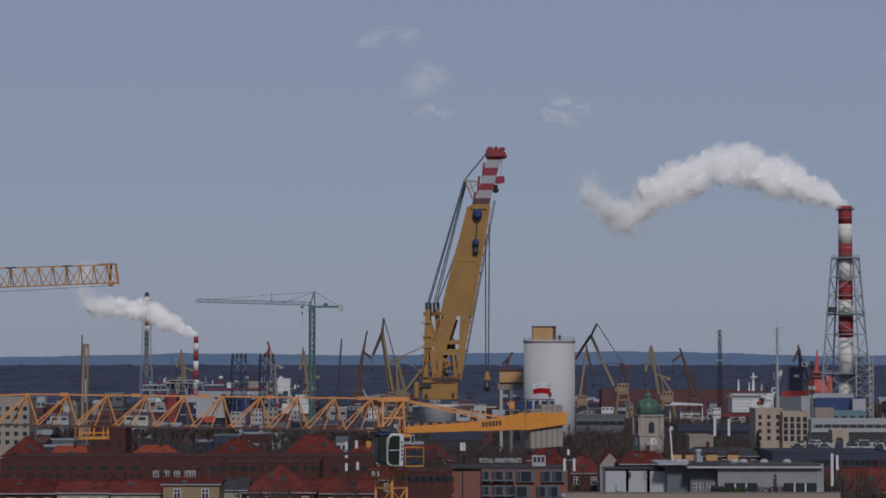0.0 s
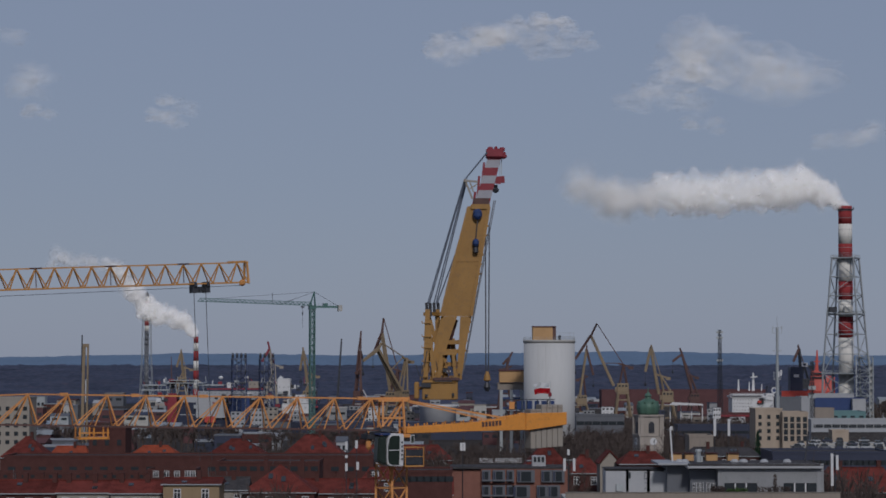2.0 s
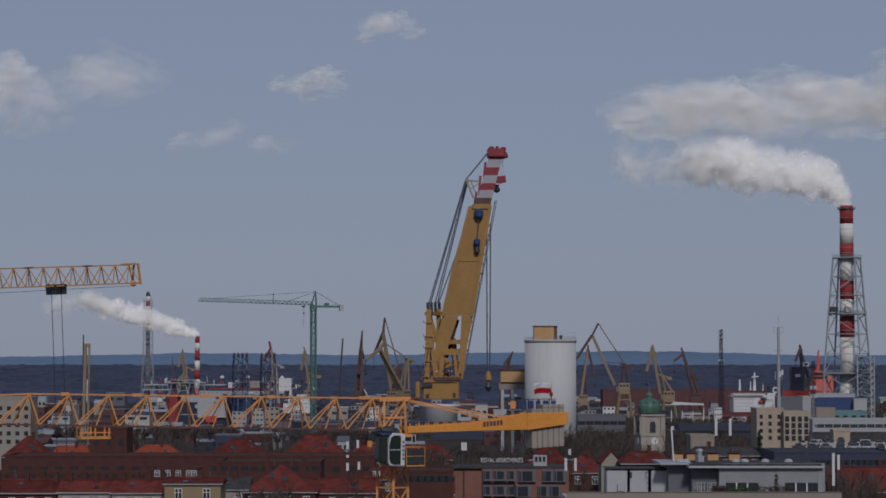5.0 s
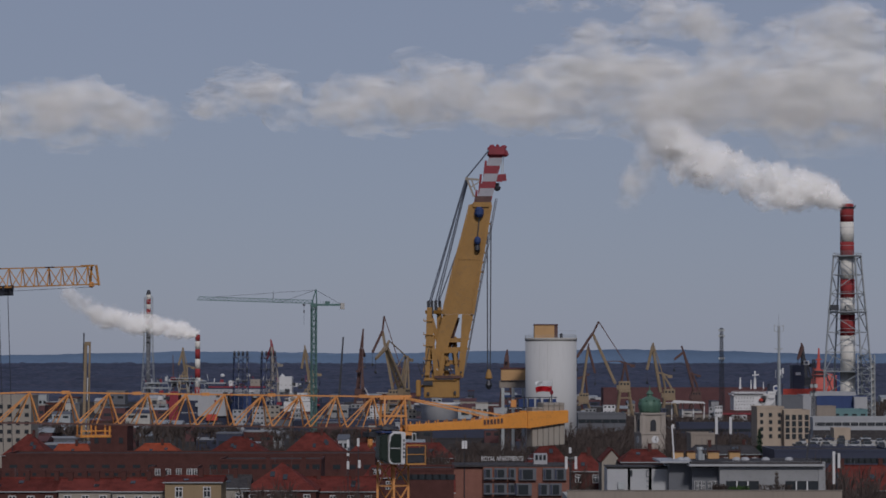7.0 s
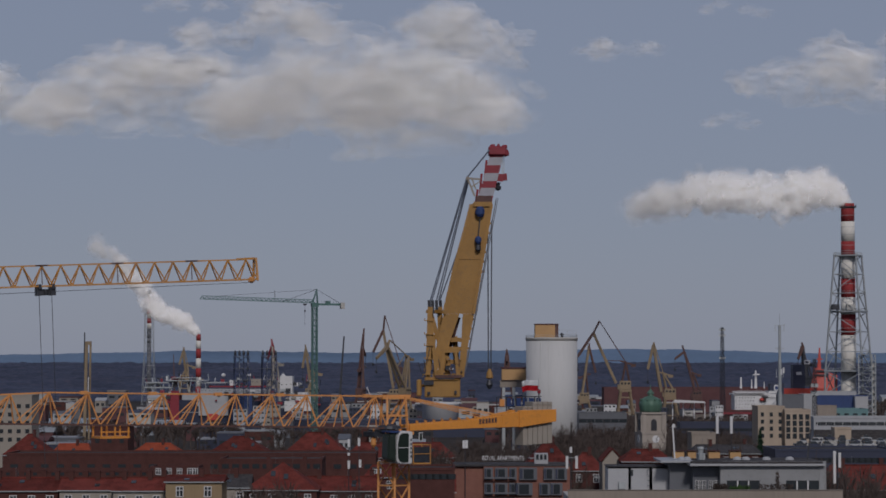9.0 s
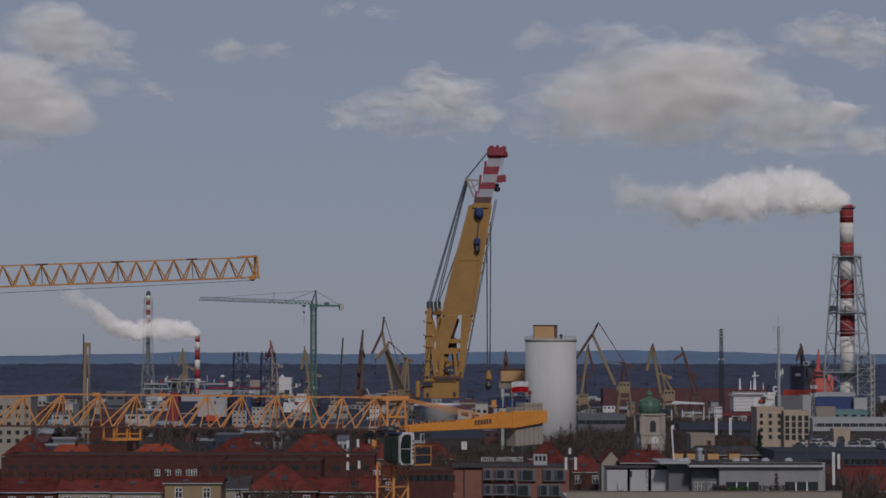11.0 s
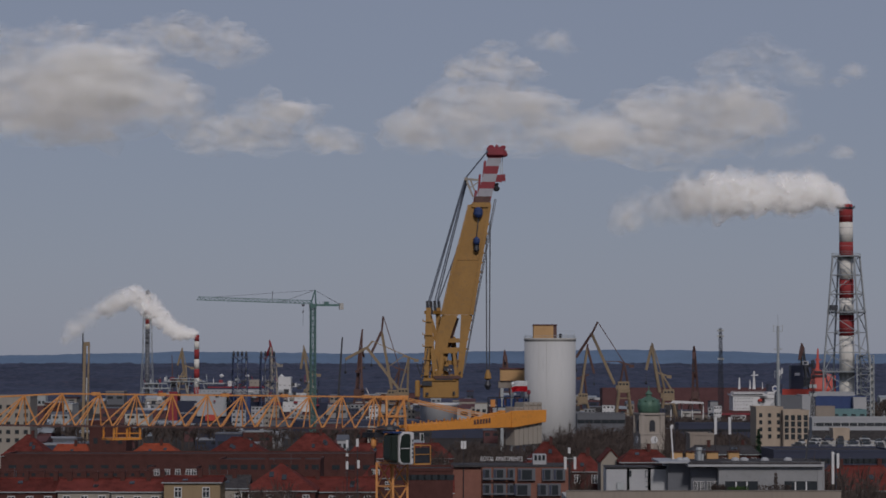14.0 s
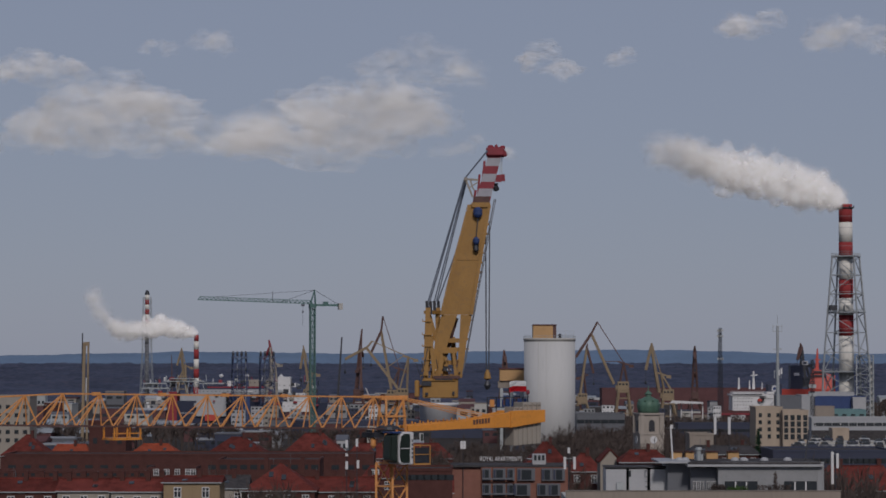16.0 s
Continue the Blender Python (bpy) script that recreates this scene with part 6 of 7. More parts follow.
def lone_booms():
    o = spot(150, 700, 1100)
    o.z = 0
    P = lambda u, v, d=1100: spot(u, v, d) - o
    t = thing("lowered_boom", o, "tan upright crane boom with a dark pole", "crane boom")
    bm = mesh()
    beam(bm, (P(145, 720).x, 0, 0), P(149, 612), 1.2, 1.2)
    beam(bm, (P(153, 720).x, 0, 0), P(156, 612), 0.8, 0.8)
    beam(bm, P(147, 612), P(157.5, 612), 1.4, 1.6)
    part("boom", bm, PALE_YELLOW, t)
    part("dark_pole", beam(mesh(), P(144.5, 660), P(145.5, 593), 0.5), DARK_STEEL, t)
    part("white_post", beam(mesh(), P(152.5, 712), P(153, 672), 0.8), WHITE_PAINT, t)
    o = spot(600, 700, 1400)
    o.z = 0
    t = thing("mobile_crane", o, "dark raised telescopic crane boom", "mobile crane")
    part("boom", beam(mesh(), (-2, 0, 2), spot(604.5, 600, 1400) - o, 1.5, w2=0.8), DARK_STEEL, t)
    part("carrier", box(mesh(), (-6, -2, 0), (5, 2, 3)), DARK_STEEL, t)
    o = spot(305, 680, 1900)
    o.z = 0
    t = thing("mobile_crane", o, "small red harbour crane boom", "mobile crane")
    part("boom", beam(mesh(), (0, 0, 3), spot(303, 632, 1900) - o, 1.0, w2=0.5), BROWN_STEEL, t)
    part("carrier", box(mesh(), (-6, -2, 0), (5, 2, 14)), RED_PAINT, t)


lone_booms()
church()
grey_building()
apartments()
tanker()
orange_ship()
left_ship()
jacket(406, 440, 634, 1450, "navy lattice rig leg with dark caps")
jacket(455, 489, 634, 1450, "navy lattice rig leg with dark caps")
lattice_mast(1274, 584, 1600, 2.9, "dark lattice radio mast", (590, 600, 640))
lattice_mast(1437, 640, 900, 1.8, "thin dark lattice mast by the offices", (690, 705))
pole_mast()
antenna_mast(613, 780, 850, 420, ((0, 782, 796), (0, 806, 811), (0, 820, 834)), "rooftop mast with white aerial panels")
antenna_mast(631, 780, 850, 420, ((0, 780, 794), (2, 818, 832)), "rooftop mast with white aerial panels")
antenna_mast(819, 784, 826, 470, ((-2.5, 784, 798), (2.5, 784, 798)), "rooftop mast with paired white panels")
antenna_mast(1006, 795, 880, 300, ((-7, 812, 834), (10, 812, 834), (0, 796, 806)), "rooftop lattice mast with white aerial panels")
antenna_mast(1478, 800, 865, 255, ((-6, 803, 860), (3, 806, 832)), "rooftop mast with white aerial rods")
antenna_mast(1265, 742, 815, 500, ((0, 742, 772),), "pale rooftop aerial column")
antenna_mast(1290, 742, 815, 500, ((0, 742, 772),), "pale rooftop aerial column")
antenna_mast(1192, 735, 815, 480, ((-4, 755, 762),), "thin leaning white street aerial")

# buildings of the right-hand town
block("apartment_building", "beige concrete apartment block with small windows", 1337, 1384, 723, 782, 620, 12, BLOCK_TAN, "apartment building", 4, 3, (0.8, 1.0))
block("apartment_building", "beige concrete apartment block with small windows", 1385, 1430, 729, 782, 617, 12, BLOCK_TAN, "apartment building", 4, 4, (1.0, 1.3))
def offices():
    """A long low office block with continuous window bands, its car park before it."""
    d = 700
    t = block("office_building", "long white office building with window bands", 1436, 1600, 742, 775, d, 12, CLAD_GREY, "office building")
    o = t.location
    P = lambda u, v, dy=0.0: spot(u, v, d + dy) - Vector((o.x, o.y, 0))
    part("plinth", box(mesh(), P(1436, 800, -0.25), P(1600, 765, -0.01)), ROOF_DARK, t, "dark ground storey")
    for v0, v1 in ((757.5, 751.5),):
        band = part("window_band", box(mesh(), P(1440, v0, -0.06), P(1598, v1, -0.005)), GLASS, t, "dark window band")
        for k in range(32):
            u = 1440 + 158 * (k + 0.5) / 32
            part("mullion", box(mesh(), P(u - 0.35, v0, -0.14), P(u + 0.35, v1, -0.07)), CLAD_SLATE if k % 3 else WHITE_PAINT, band)
    rng = random.Random(77)
    paints = [(CLAD_WHITE, "white"), (CLAD_GREY, "silver"), (DARK_STEEL, "black"), (CLAD_SLATE, "grey"), (NAVY, "navy"), (DARK_STEEL, "black")]
    for row, (d2, v) in enumerate(((640, 784), (610, 790), (580, 796))):
        z = spot(1500, v, d2).z
        deck = thing("parking_deck", spot(1500, v, d2), "grey concrete parking deck", "parking deck")
        deck.location.z = 0
        part("slab", box(mesh(), (-13, -4, z - 0.5), (13, 6, z)), GREY_CONCRETE, deck)
        for x in (-11, 0, 11):
            part("column", box(mesh(), (x - 0.4, 0, 0), (x + 0.4, 0.8, z - 0.5)), GREY_CONCRETE, deck)
        for k in range(8):
            if rng.random() < 0.2:
                continue
            m, tone = rng.choice(paints)
            c = thing("parked_car", (deck.location.x - 11.5 + 3.1 * k, d2 - 1 + rng.uniform(-0.4, 0.4), z), tone + " parked car beside the offices", "car", "parked cars")
            c.rotation_euler = (0, 0, rng.choice((0.0, 1.5708)) if k % 3 == 0 else 0.0)
            bm = mesh()
            hull(bm, [(-1.3, -0.8, 0.3), (1.3, -0.8, 0.3), (1.3, 0.8, 0.3), (-1.3, 0.8, 0.3)], [(-1.3, -0.8, 0.85), (1.3, -0.8, 0.8), (1.3, 0.8, 0.8), (-1.3, 0.8, 0.85)])
            bmesh.ops.bevel(bm, geom=bm.edges[:], offset=0.12, segments=1, affect="EDGES")
            part("body", bm, m, c)
            bm = mesh()
            hull(bm, [(-1.05, -0.72, 0.84), (0.75, -0.72, 0.84), (0.75, 0.72, 0.84), (-1.05, 0.72, 0.84)], [(-0.8, -0.6, 1.4), (0.3, -0.6, 1.42), (0.3, 0.6, 1.42), (-0.8, 0.6, 1.4)])
            part("cabin", bm, GLASS, c)
            for x in (-0.85, 0.85):
                for y in (-0.78, 0.78):
                    part("wheel", beam(mesh(), (x, y - 0.08, 0.3), (x, y + 0.08, 0.3), 0.6, n=10), DARK_STEEL, c)


offices()
block("power_house", "deep blue power-station hall below the chimney", 1438, 1530, 704, 748, 1300, 25, BLUE_PAINT, "industrial hall", 1, 4, (2.5, 1.0))
block("power_house", "pale grey roof hall of the power station", 1440, 1511, 697, 704, 1320, 20, CLAD_GREY, "industrial hall")
block("power_house", "white annex on the blue power-station hall", 1509, 1532, 706, 716, 1295, 12, CLAD_WHITE, "industrial hall")
block("industrial_hall", "teal industrial hall with striped panel", 1440, 1532, 728, 745, 1100, 20, TEAL, "industrial hall", 1, 6, (2.0, 0.8))
block("industrial_hall", "small tan annex of the power station", 1434, 1476, 722, 730, 1080, 8, BEIGE, "industrial hall")
block("industrial_hall", "dark grey hall behind the apartments", 1378, 1418, 703, 730, 1000, 15, CLAD_SLATE, "industrial hall")
block("industrial_hall", "pale grey stair block beside the hall", 1418, 1440, 702, 742, 1010, 15, CLAD_GREY, "industrial hall")
block("warehouse", "navy flat-roofed warehouse with rooftop plant", 1368, 1580, 799, 834, 520, 20, NAVY, "warehouse", 1, 20, (1.6, 1.0))
block("warehouse", "brown roof house with tan plant room", 1473, 1502, 761, 776, 655, 6, BLOCK_TAN, "plant room")
block("warehouse", "low workshop with yellow walls", 1220, 1262, 770, 790, 560, 10, BEIGE, "workshop")
block("warehouse", "dark blue dockside hall", 1200, 1335, 752, 775, 900, 14, NAVY, "dock hall", 1, 14, (2.4, 1.0))
block("apartment_building", "cream apartment block behind the red roofs", -40, 52, 703, 790, 800, 14, CREAM, "apartment building", 5, 6, (1.3, 1.3))
block("brick_hall", "long brown brick hall with dark windows", 8, 660, 806, 850, 560, 16, BRICK, "brick hall", 1, 24, (1.7, 1.0), first=0.1)
block("brick_tower", "dark brown brick stair tower", 157, 222, 757, 830, 600, 12, BRICK, "brick tower", 2, 3, (1.0, 1.4))
block("terrace_house", "dark flat-roofed house with small roof windows", -30, 258, 836, 849, 470, 9, BRICK, "house", 1, 18, (0.7, 0.7), first=0.0)
block("terrace_house", "dark roof storey with white framed windows", 262, 346, 830, 848, 465, 9, BRICK, "house", 1, 9, (0.8, 1.0), framed=True, first=0.0)
block("flat_roofed_house", "low house with a black felt roof", 386, 565, 816, 840, 500, 16, BRICK, "house", 1, 10, (1.4, 0.9))
block("flat_roofed_house", "dark low workshop behind the crane mast", 700, 800, 832, 860, 430, 14, BRICK, "workshop", 1, 8, (1.6, 0.9))
block("dock_hall", "grey dock hall with a curved white roof edge", 1020, 1105, 735, 760, 1000, 22, CLAD_SLATE, "dock hall", 1, 6, (3, 1.5))
def canopy_roof():
    """A slim white open roof on posts at the quay."""
    o = spot(1214, 716, 1250)
    o.z = 0
    P = lambda u, v, dy=0.0: spot(u, v, 1250 + dy) - o
    t = thing("quay_canopy", o, "slim white canopy roof on thin posts", "canopy")
    bm = mesh()
    hull(bm, [P(1184, 717, -5), P(1245, 718, -5), P(1245, 718, 5), P(1184, 717, 5)], [P(1190, 712, -5), P(1243, 715, -5), P(1243, 715, 5), P(1190, 712, 5)])
    part("roof", bm, WHITE_PAINT, t)
    for u in (1186, 1205, 1224, 1243):
        q = P(u, 718)
        part("post", beam(mesh(), (q.x, 0, 0), (q.x, 0, q.z), 0.5), WHITE_PAINT, t)


canopy_roof()
block("maroon_hall", "long maroon sheet-metal hall", 1065, 1380, 690, 715, 1900, 30, MAROON, "dock hall")

HOUSES = [
    ("red tiled terrace house with brown walls", -30, 100, 874, 850, 400, 10, BRICK, ROOF_RED, 2, 2.6, 0, 5, False, 0),
    ("red tiled terrace house with pale plastered walls", 101, 195, 873, 851, 398, 10, CREAM, ROOF_RED, 2, 2.6, 0, 4, False, 0),
    ("red tiled terrace house with pale walls and tall windows", 196, 288, 874, 850, 396, 10, CREAM, ROOF_RED, 2, 2.6, 0, 4, False, 0),
    ("yellow plastered house with a dark red roof", 289, 388, 858, 846, 392, 9, YELLOW_PLASTER, ROOF_RED, 2, 3.0, 0, 1, False, 0),
    ("low house with a pale roof", 372, 436, 868, 845, 430, 9, CREAM, ROOF_DARK, 1, 3.0, 0, 1, False, 0),
    ("house with a maroon hipped roof", 0, 82, 810, 773, 640, 14, BRICK, ROOF_RED, 1, 3.5, 0.8, 1, False, 0),
    ("bright red tiled long roof", 84, 156, 812, 790, 660, 12, BRICK, ROOF_BRIGHT, 1, 3.5, 0.3, 1, False, 0),
    ("bright red tiled long roof", 226, 316, 809, 789, 660, 12, BRICK, ROOF_BRIGHT, 1, 3.5, 0.6, 1, False, 0),
    ("red hipped roof with a rounded top", 362, 470, 808, 777, 650, 16, BRICK, ROOF_RED, 1, 3.5, 0.8, 1, False, 0),
    ("red hipped roof above the brick hall", 500, 606, 806, 770, 640, 16, BRICK, ROOF_RED, 1, 3.5, 0.7, 1, False, 0),
    ("red hipped roof behind the crane mast", 606, 800, 815, 788, 660, 16, BRICK, ROOF_RED, 1, 3.5, 0.5, 2, False, 0),
    ("large red hipped roof house", 428, 556, 872, 824, 430, 14, BRICK, ROOF_RED, 2, 2.8, 0.9, 2, False, 0),
    ("red tiled terrace house with brick walls", 540, 664, 874, 848, 440, 11, BRICK, ROOF_RED, 2, 2.8, 0, 4, False, 0),
    ("red tiled terrace house with brick walls", 722, 800, 876, 846, 450, 11, BRICK, ROOF_RED, 2, 2.8, 0, 4, False, 0),
    ("red roof with a white gable edge", 930, 1006, 826, 786, 560, 14, BRICK, ROOF_RED, 1, 3, 0.6, 1, False, 0),
    ("tan plastered house with a gable", 1062, 1098, 822, 798, 480, 10, CREAM, ROOF_RED, 1, 3, 0, 0, True, 0),
    ("dark red roof beside the church", 1098, 1186, 822, 800, 470, 12, BRICK, ROOF_RED, 1, 3, 0.4, 1, False, 0),
    ("dark felt roof behind the penthouse", 1220, 1345, 808, 792, 540, 12, BRICK, ROOF_DARK, 1, 3, 0.3, 2, False, 0),
    ("tall red roof at the street corner", 1456, 1600, 872, 828, 420, 16, BRICK, ROOF_RED, 2, 3, 0.3, 2, False, 0),
    ("red roof among bare trees", 1005, 1066, 838, 806, 500, 12, BRICK, ROOF_RED, 1, 3, 0.5, 1, False, 0),
    ("dark brown roof with low dormers", 640, 730, 850, 828, 520, 12, BRICK, ROOF_RED, 1, 3, 0.3, 1, False, 2),
]
for row in HOUSES:
    house(*row)

rng = random.Random(21)
for k in range(150):
    d = rng.uniform(1550, 2300)
    u = rng.uniform(-30, 1600)
    top = LEVEL + F * (EYE - rng.uniform(4, 12)) / d
    shed(u, rng.uniform(8, 46), top, d, rng.uniform(12, 30), rng.randrange(12), rng.randrange(12), rng.random() < 0.4)

for k in range(78):
    d, u = rng.uniform(950, 1290), rng.uniform(-30, 1600)
    pale = 430 < u < 720 and k % 2 == 0  # bright quay sheds and site huts near the ships
    shed(u, rng.uniform(12, 60) * (0.5 if pale else 1), LEVEL + F * (EYE - rng.uniform(5, 10)) / d, d, rng.uniform(10, 20), rng.choice((2, 0, 8, 1)) if pale else rng.choice((3, 4, 5, 7, 11, 7)), rng.choice((3, 5, 8, 1)), rng.random() < 0.5)

for k in range(6):
    tree_kind(k + 1, 13 + k)
rng = random.Random(5)
for a, b, v0, v1, d0, d1, n in ((1005, 1125, 738, 775, 690, 880, 34), (955, 1020, 742, 768, 800, 870, 14), (1170, 1340, 748, 778, 700, 890, 34), (700, 930, 765, 792, 600, 850, 36), (990, 1120, 790, 830, 480, 560, 14),
                         (1440, 1568, 792, 835, 330, 415, 26), (462, 503, 824, 848, 384, 390, 9), (60, 380, 765, 790, 720, 900, 16), (20, 800, 838, 868, 400, 440, 30), (1010, 1335, 752, 785, 570, 680, 44), (1180, 1345, 778, 806, 480, 530, 22), (180, 640, 812, 845, 448, 462, 22), (440, 640, 762, 785, 720, 850, 14)):
    for k in range(n):
        tree(rng.uniform(a, b), rng.uniform(v0, v1), rng.uniform(d0, d1), rng.randrange(6))
grove("brown leafless woods along the harbour", ((0, 420, 732, 754, 1100, 1290, 120), (420, 720, 744, 758, 1100, 1200, 60), (880, 1340, 716, 742, 1020, 1290, 220), (1000, 1345, 732, 760, 880, 980, 230), (1180, 1340, 762, 786, 640, 700, 60), (1450, 1568, 690, 722, 1500, 1620, 30)), 8)
fir(1341, 762, 560, 14, 6)
fir(655, 800, 600, 8, 5)


# ---- quay clutter ----
def site_hut(u, v, d, w, h, m, tone):
    o = spot(u, v, d)
    zt, o.z = o.z, 0
    t = thing("site_hut", o, tone + " stacked site hut on the quay", "site hut", "site huts")
    n = max(1, int(zt / h))
    for k in range(n):
        z = zt - h * (n - k)
        b = part("cabin", box(mesh(), (-w / 2, 0, max(0, z)), (w / 2, 2.6, z + h - 0.12)), m, t)
        for i in range(3):
            x = -w / 2 + (i + 0.5) * w / 3
            part("window", box(mesh(), (x - w * 0.09, -0.06, z + h * 0.4), (x + w * 0.09, -0.005, z + h * 0.75)), GLASS, b)
    part("roof", box(mesh(), (-w / 2 - 0.15, -0.15, zt - 0.12), (w / 2 + 0.15, 2.75, zt + 0.1)), CLAD_SLATE, t)


quay = random.Random(33)
for k in range(34):
    m, tone = quay.choice(((WHITE_PAINT, "white"), (CLAD_WHITE, "pale grey"), (CLAD_GREY, "grey"), (CREAM, "cream"), (PENT_GREY, "dull grey"), (NAVY, "navy")))
    site_hut(quay.uniform(420, 740) if k < 24 else quay.uniform(1000, 1330), quay.uniform(718, 744), quay.uniform(1310, 1420), quay.uniform(4, 8), 2.7, m, tone)

# ---- steam and clouds ----
def ball(level):
    bm = mesh()
    bmesh.ops.create_icosphere(bm, subdivisions=level, radius=1.0)
    v = np.array([p.co[:] for p in bm.verts])
    f = np.array([[p.index for p in q.verts] for q in bm.faces])
    bm.free()
    return v, f


BALLS = {2: ball(2), 3: ball(3)}


def billow(verts, faces, level, centre, radius, squash, seed, rough):
    """Adds one bumpy closed veil of vapour."""
    v, f = BALLS[level]
    base = sum(len(q) for q in verts)
    out = np.empty_like(v)
    for i, p in enumerate(v):
        q = Vector(p)
        k = 1 + rough * (noise.noise(q * 1.3 + Vector((seed, 0, 0))) + 0.55 * noise.noise(q * 2.9 + Vector((0, seed, 0))) + 0.3 * noise.noise(q * 6.1 + Vector((0, 0, seed))))
        out[i] = p * k
    verts.append(out * np.array([radius * (1.25 if squash < 0.7 else 1), radius, radius * squash]) + np.array(centre))
    faces.append(f + base)


def vapour_mesh(name, verts, faces, materials, pick):
    """pick: which of the materials each veil is of."""
    me = bpy.data.meshes.new(name)
    me.from_pydata(np.concatenate(verts).tolist(), [], np.concatenate(faces).tolist())
    me.polygons.foreach_set("use_smooth", [True] * len(me.polygons))
    for m in materials:
        me.materials.append(m)
    me.polygons.foreach_set("material_index", [pick[k] for k, f in enumerate(faces) for _ in range(len(f))])
    return me


def puff_mesh(seed, shells):
    """One billow of radius 1, in nested veils; shells: radius and stuff of each."""
    verts, faces, stuffs = [], [], []
    for k, (r, m) in enumerate(shells):
        billow(verts, faces, 3, (0, 0, 0.02 * k), r, 0.95, seed * 3.7 + k * 0.16, 0.4)
        if m not in stuffs:
            stuffs.append(m)
    return vapour_mesh("puff", verts, faces, stuffs, [stuffs.index(m) for _, m in shells])


STEAM = []


def steam(label, base, d, widest, count, table):
    """widest: the plume's usual half height in metres once it has spread."""
    t = thing("steam_plume", spot(*base, d), label, "steam plume")
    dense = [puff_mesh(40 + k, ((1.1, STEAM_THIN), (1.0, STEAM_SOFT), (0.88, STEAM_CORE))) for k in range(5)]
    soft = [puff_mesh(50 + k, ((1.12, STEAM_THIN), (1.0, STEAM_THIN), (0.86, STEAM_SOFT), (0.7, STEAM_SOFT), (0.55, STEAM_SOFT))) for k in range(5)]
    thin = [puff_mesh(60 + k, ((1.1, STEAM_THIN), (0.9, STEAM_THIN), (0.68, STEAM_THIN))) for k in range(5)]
    rng = random.Random(int(base[0]))
    puffs = []
    for i in range(count):
        s = ((i + 0.5) / count) ** 0.92
        grown = 0.3 + 0.7 * min(1, s / 0.24) ** 0.75
        r = widest * grown * rng.choice((0.34, 0.42, 0.52, 0.64, 0.76)) * (1.0 if s < 0.82 else 0.85)
        ob = share("puff", (thin if s > 0.82 else soft if s > 0.6 + 0.1 * (i % 2) else dense)[i % 5], t, (0, 0, 0))
        ob.scale = (r * rng.uniform(1.0, 1.25), r, r * rng.uniform(0.85, 1.05))
        a, q = rng.uniform(0, 6.2832), math.sqrt(rng.random())
        off = Vector((rng.gauss(0, 0.35), math.cos(a) * q * 0.8, math.sin(a) * q))
        puffs.append((ob, s, off, r / (widest * grown), rng.uniform(0, 6.2832)))
    STEAM.append((t, puffs, base, d, table))


STEAM_A = {}
STEAM_B = {}


def gust(store, t, *points):
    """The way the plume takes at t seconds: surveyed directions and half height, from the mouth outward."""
    store[t] = points


gust(STEAM_A, 0.0, (1409, 327, 29), (1299, 290, 44), (1190, 327, 30), (1100, 386, 22), (1036, 335, 20))
gust(STEAM_A, 0.5, (1427, 335, 41), (1295, 305, 51), (1192, 342, 32), (1145, 378, 20), (1060, 400, 20))
gust(STEAM_A, 1.0, (1437, 342, 30), (1342, 357, 30), (1254, 357, 48), (1160, 360, 38), (1080, 345, 35))
gust(STEAM_A, 1.5, (1433, 327, 38), (1330, 335, 44), (1198, 364, 38), (1096, 393, 26), (1045, 415, 25))
gust(STEAM_A, 2.0, (1424, 330, 28), (1336, 337, 42), (1219, 345, 36), (1087, 352, 30), (1014, 323, 30))
gust(STEAM_A, 2.5, (1442, 345, 32), (1354, 352, 38), (1251, 367, 38), (1149, 352, 38), (1075, 381, 25))
gust(STEAM_A, 3.0, (1430, 349, 26), (1327, 326, 44), (1210, 320, 32), (1093, 308, 24), (1078, 359, 20))
gust(STEAM_A, 3.5, (1433, 330, 36), (1330, 330, 42), (1228, 293, 32), (1125, 264, 42), (1010, 250, 20))
gust(STEAM_A, 4.0, (1453, 304, 42), (1366, 296, 40), (1278, 267, 54), (1204, 252, 50), (1058, 283, 25))
gust(STEAM_A, 6.5, (1442, 340, 28), (1368, 326, 46), (1295, 326, 46), (1236, 370, 28), (1105, 289, 36))
gust(STEAM_A, 7.0, (1437, 340, 34), (1342, 326, 44), (1225, 282, 52), (1175, 245, 44), (1107, 340, 30))
gust(STEAM_A, 7.5, (1448, 340, 30), (1360, 311, 46), (1272, 289, 44), (1228, 260, 40), (1154, 326, 32))
gust(STEAM_A, 8.0, (1475, 314, 30), (1446, 241, 42), (1351, 182, 42), (1190, 153, 46), (1058, 167, 56))
gust(STEAM_A, 8.5, (1456, 329, 30), (1368, 277, 46), (1280, 219, 44), (1207, 167, 50), (1134, 123, 50))
gust(STEAM_A, 9.0, (1445, 336, 32), (1371, 351, 46), (1269, 343, 36), (1166, 358, 30), (1116, 372, 20))
gust(STEAM_A, 11.5, (1448, 351, 26), (1389, 329, 44), (1301, 351, 42), (1213, 365, 32), (1081, 314, 32))
gust(STEAM_A, 12.0, (1439, 326, 33), (1351, 304, 48), (1241, 298, 44), (1153, 254, 44), (1065, 216, 36))
gust(STEAM_A, 12.5, (1442, 342, 30), (1376, 326, 46), (1310, 309, 30), (1217, 304, 30), (1101, 309, 16))
gust(STEAM_A, 13.0, (1446, 336, 38), (1369, 342, 40), (1303, 326, 42), (1237, 309, 22), (1171, 375, 40))
gust(STEAM_A, 13.5, (1439, 336, 32), (1362, 348, 42), (1274, 348, 36), (1175, 336, 36), (1120, 353, 32))
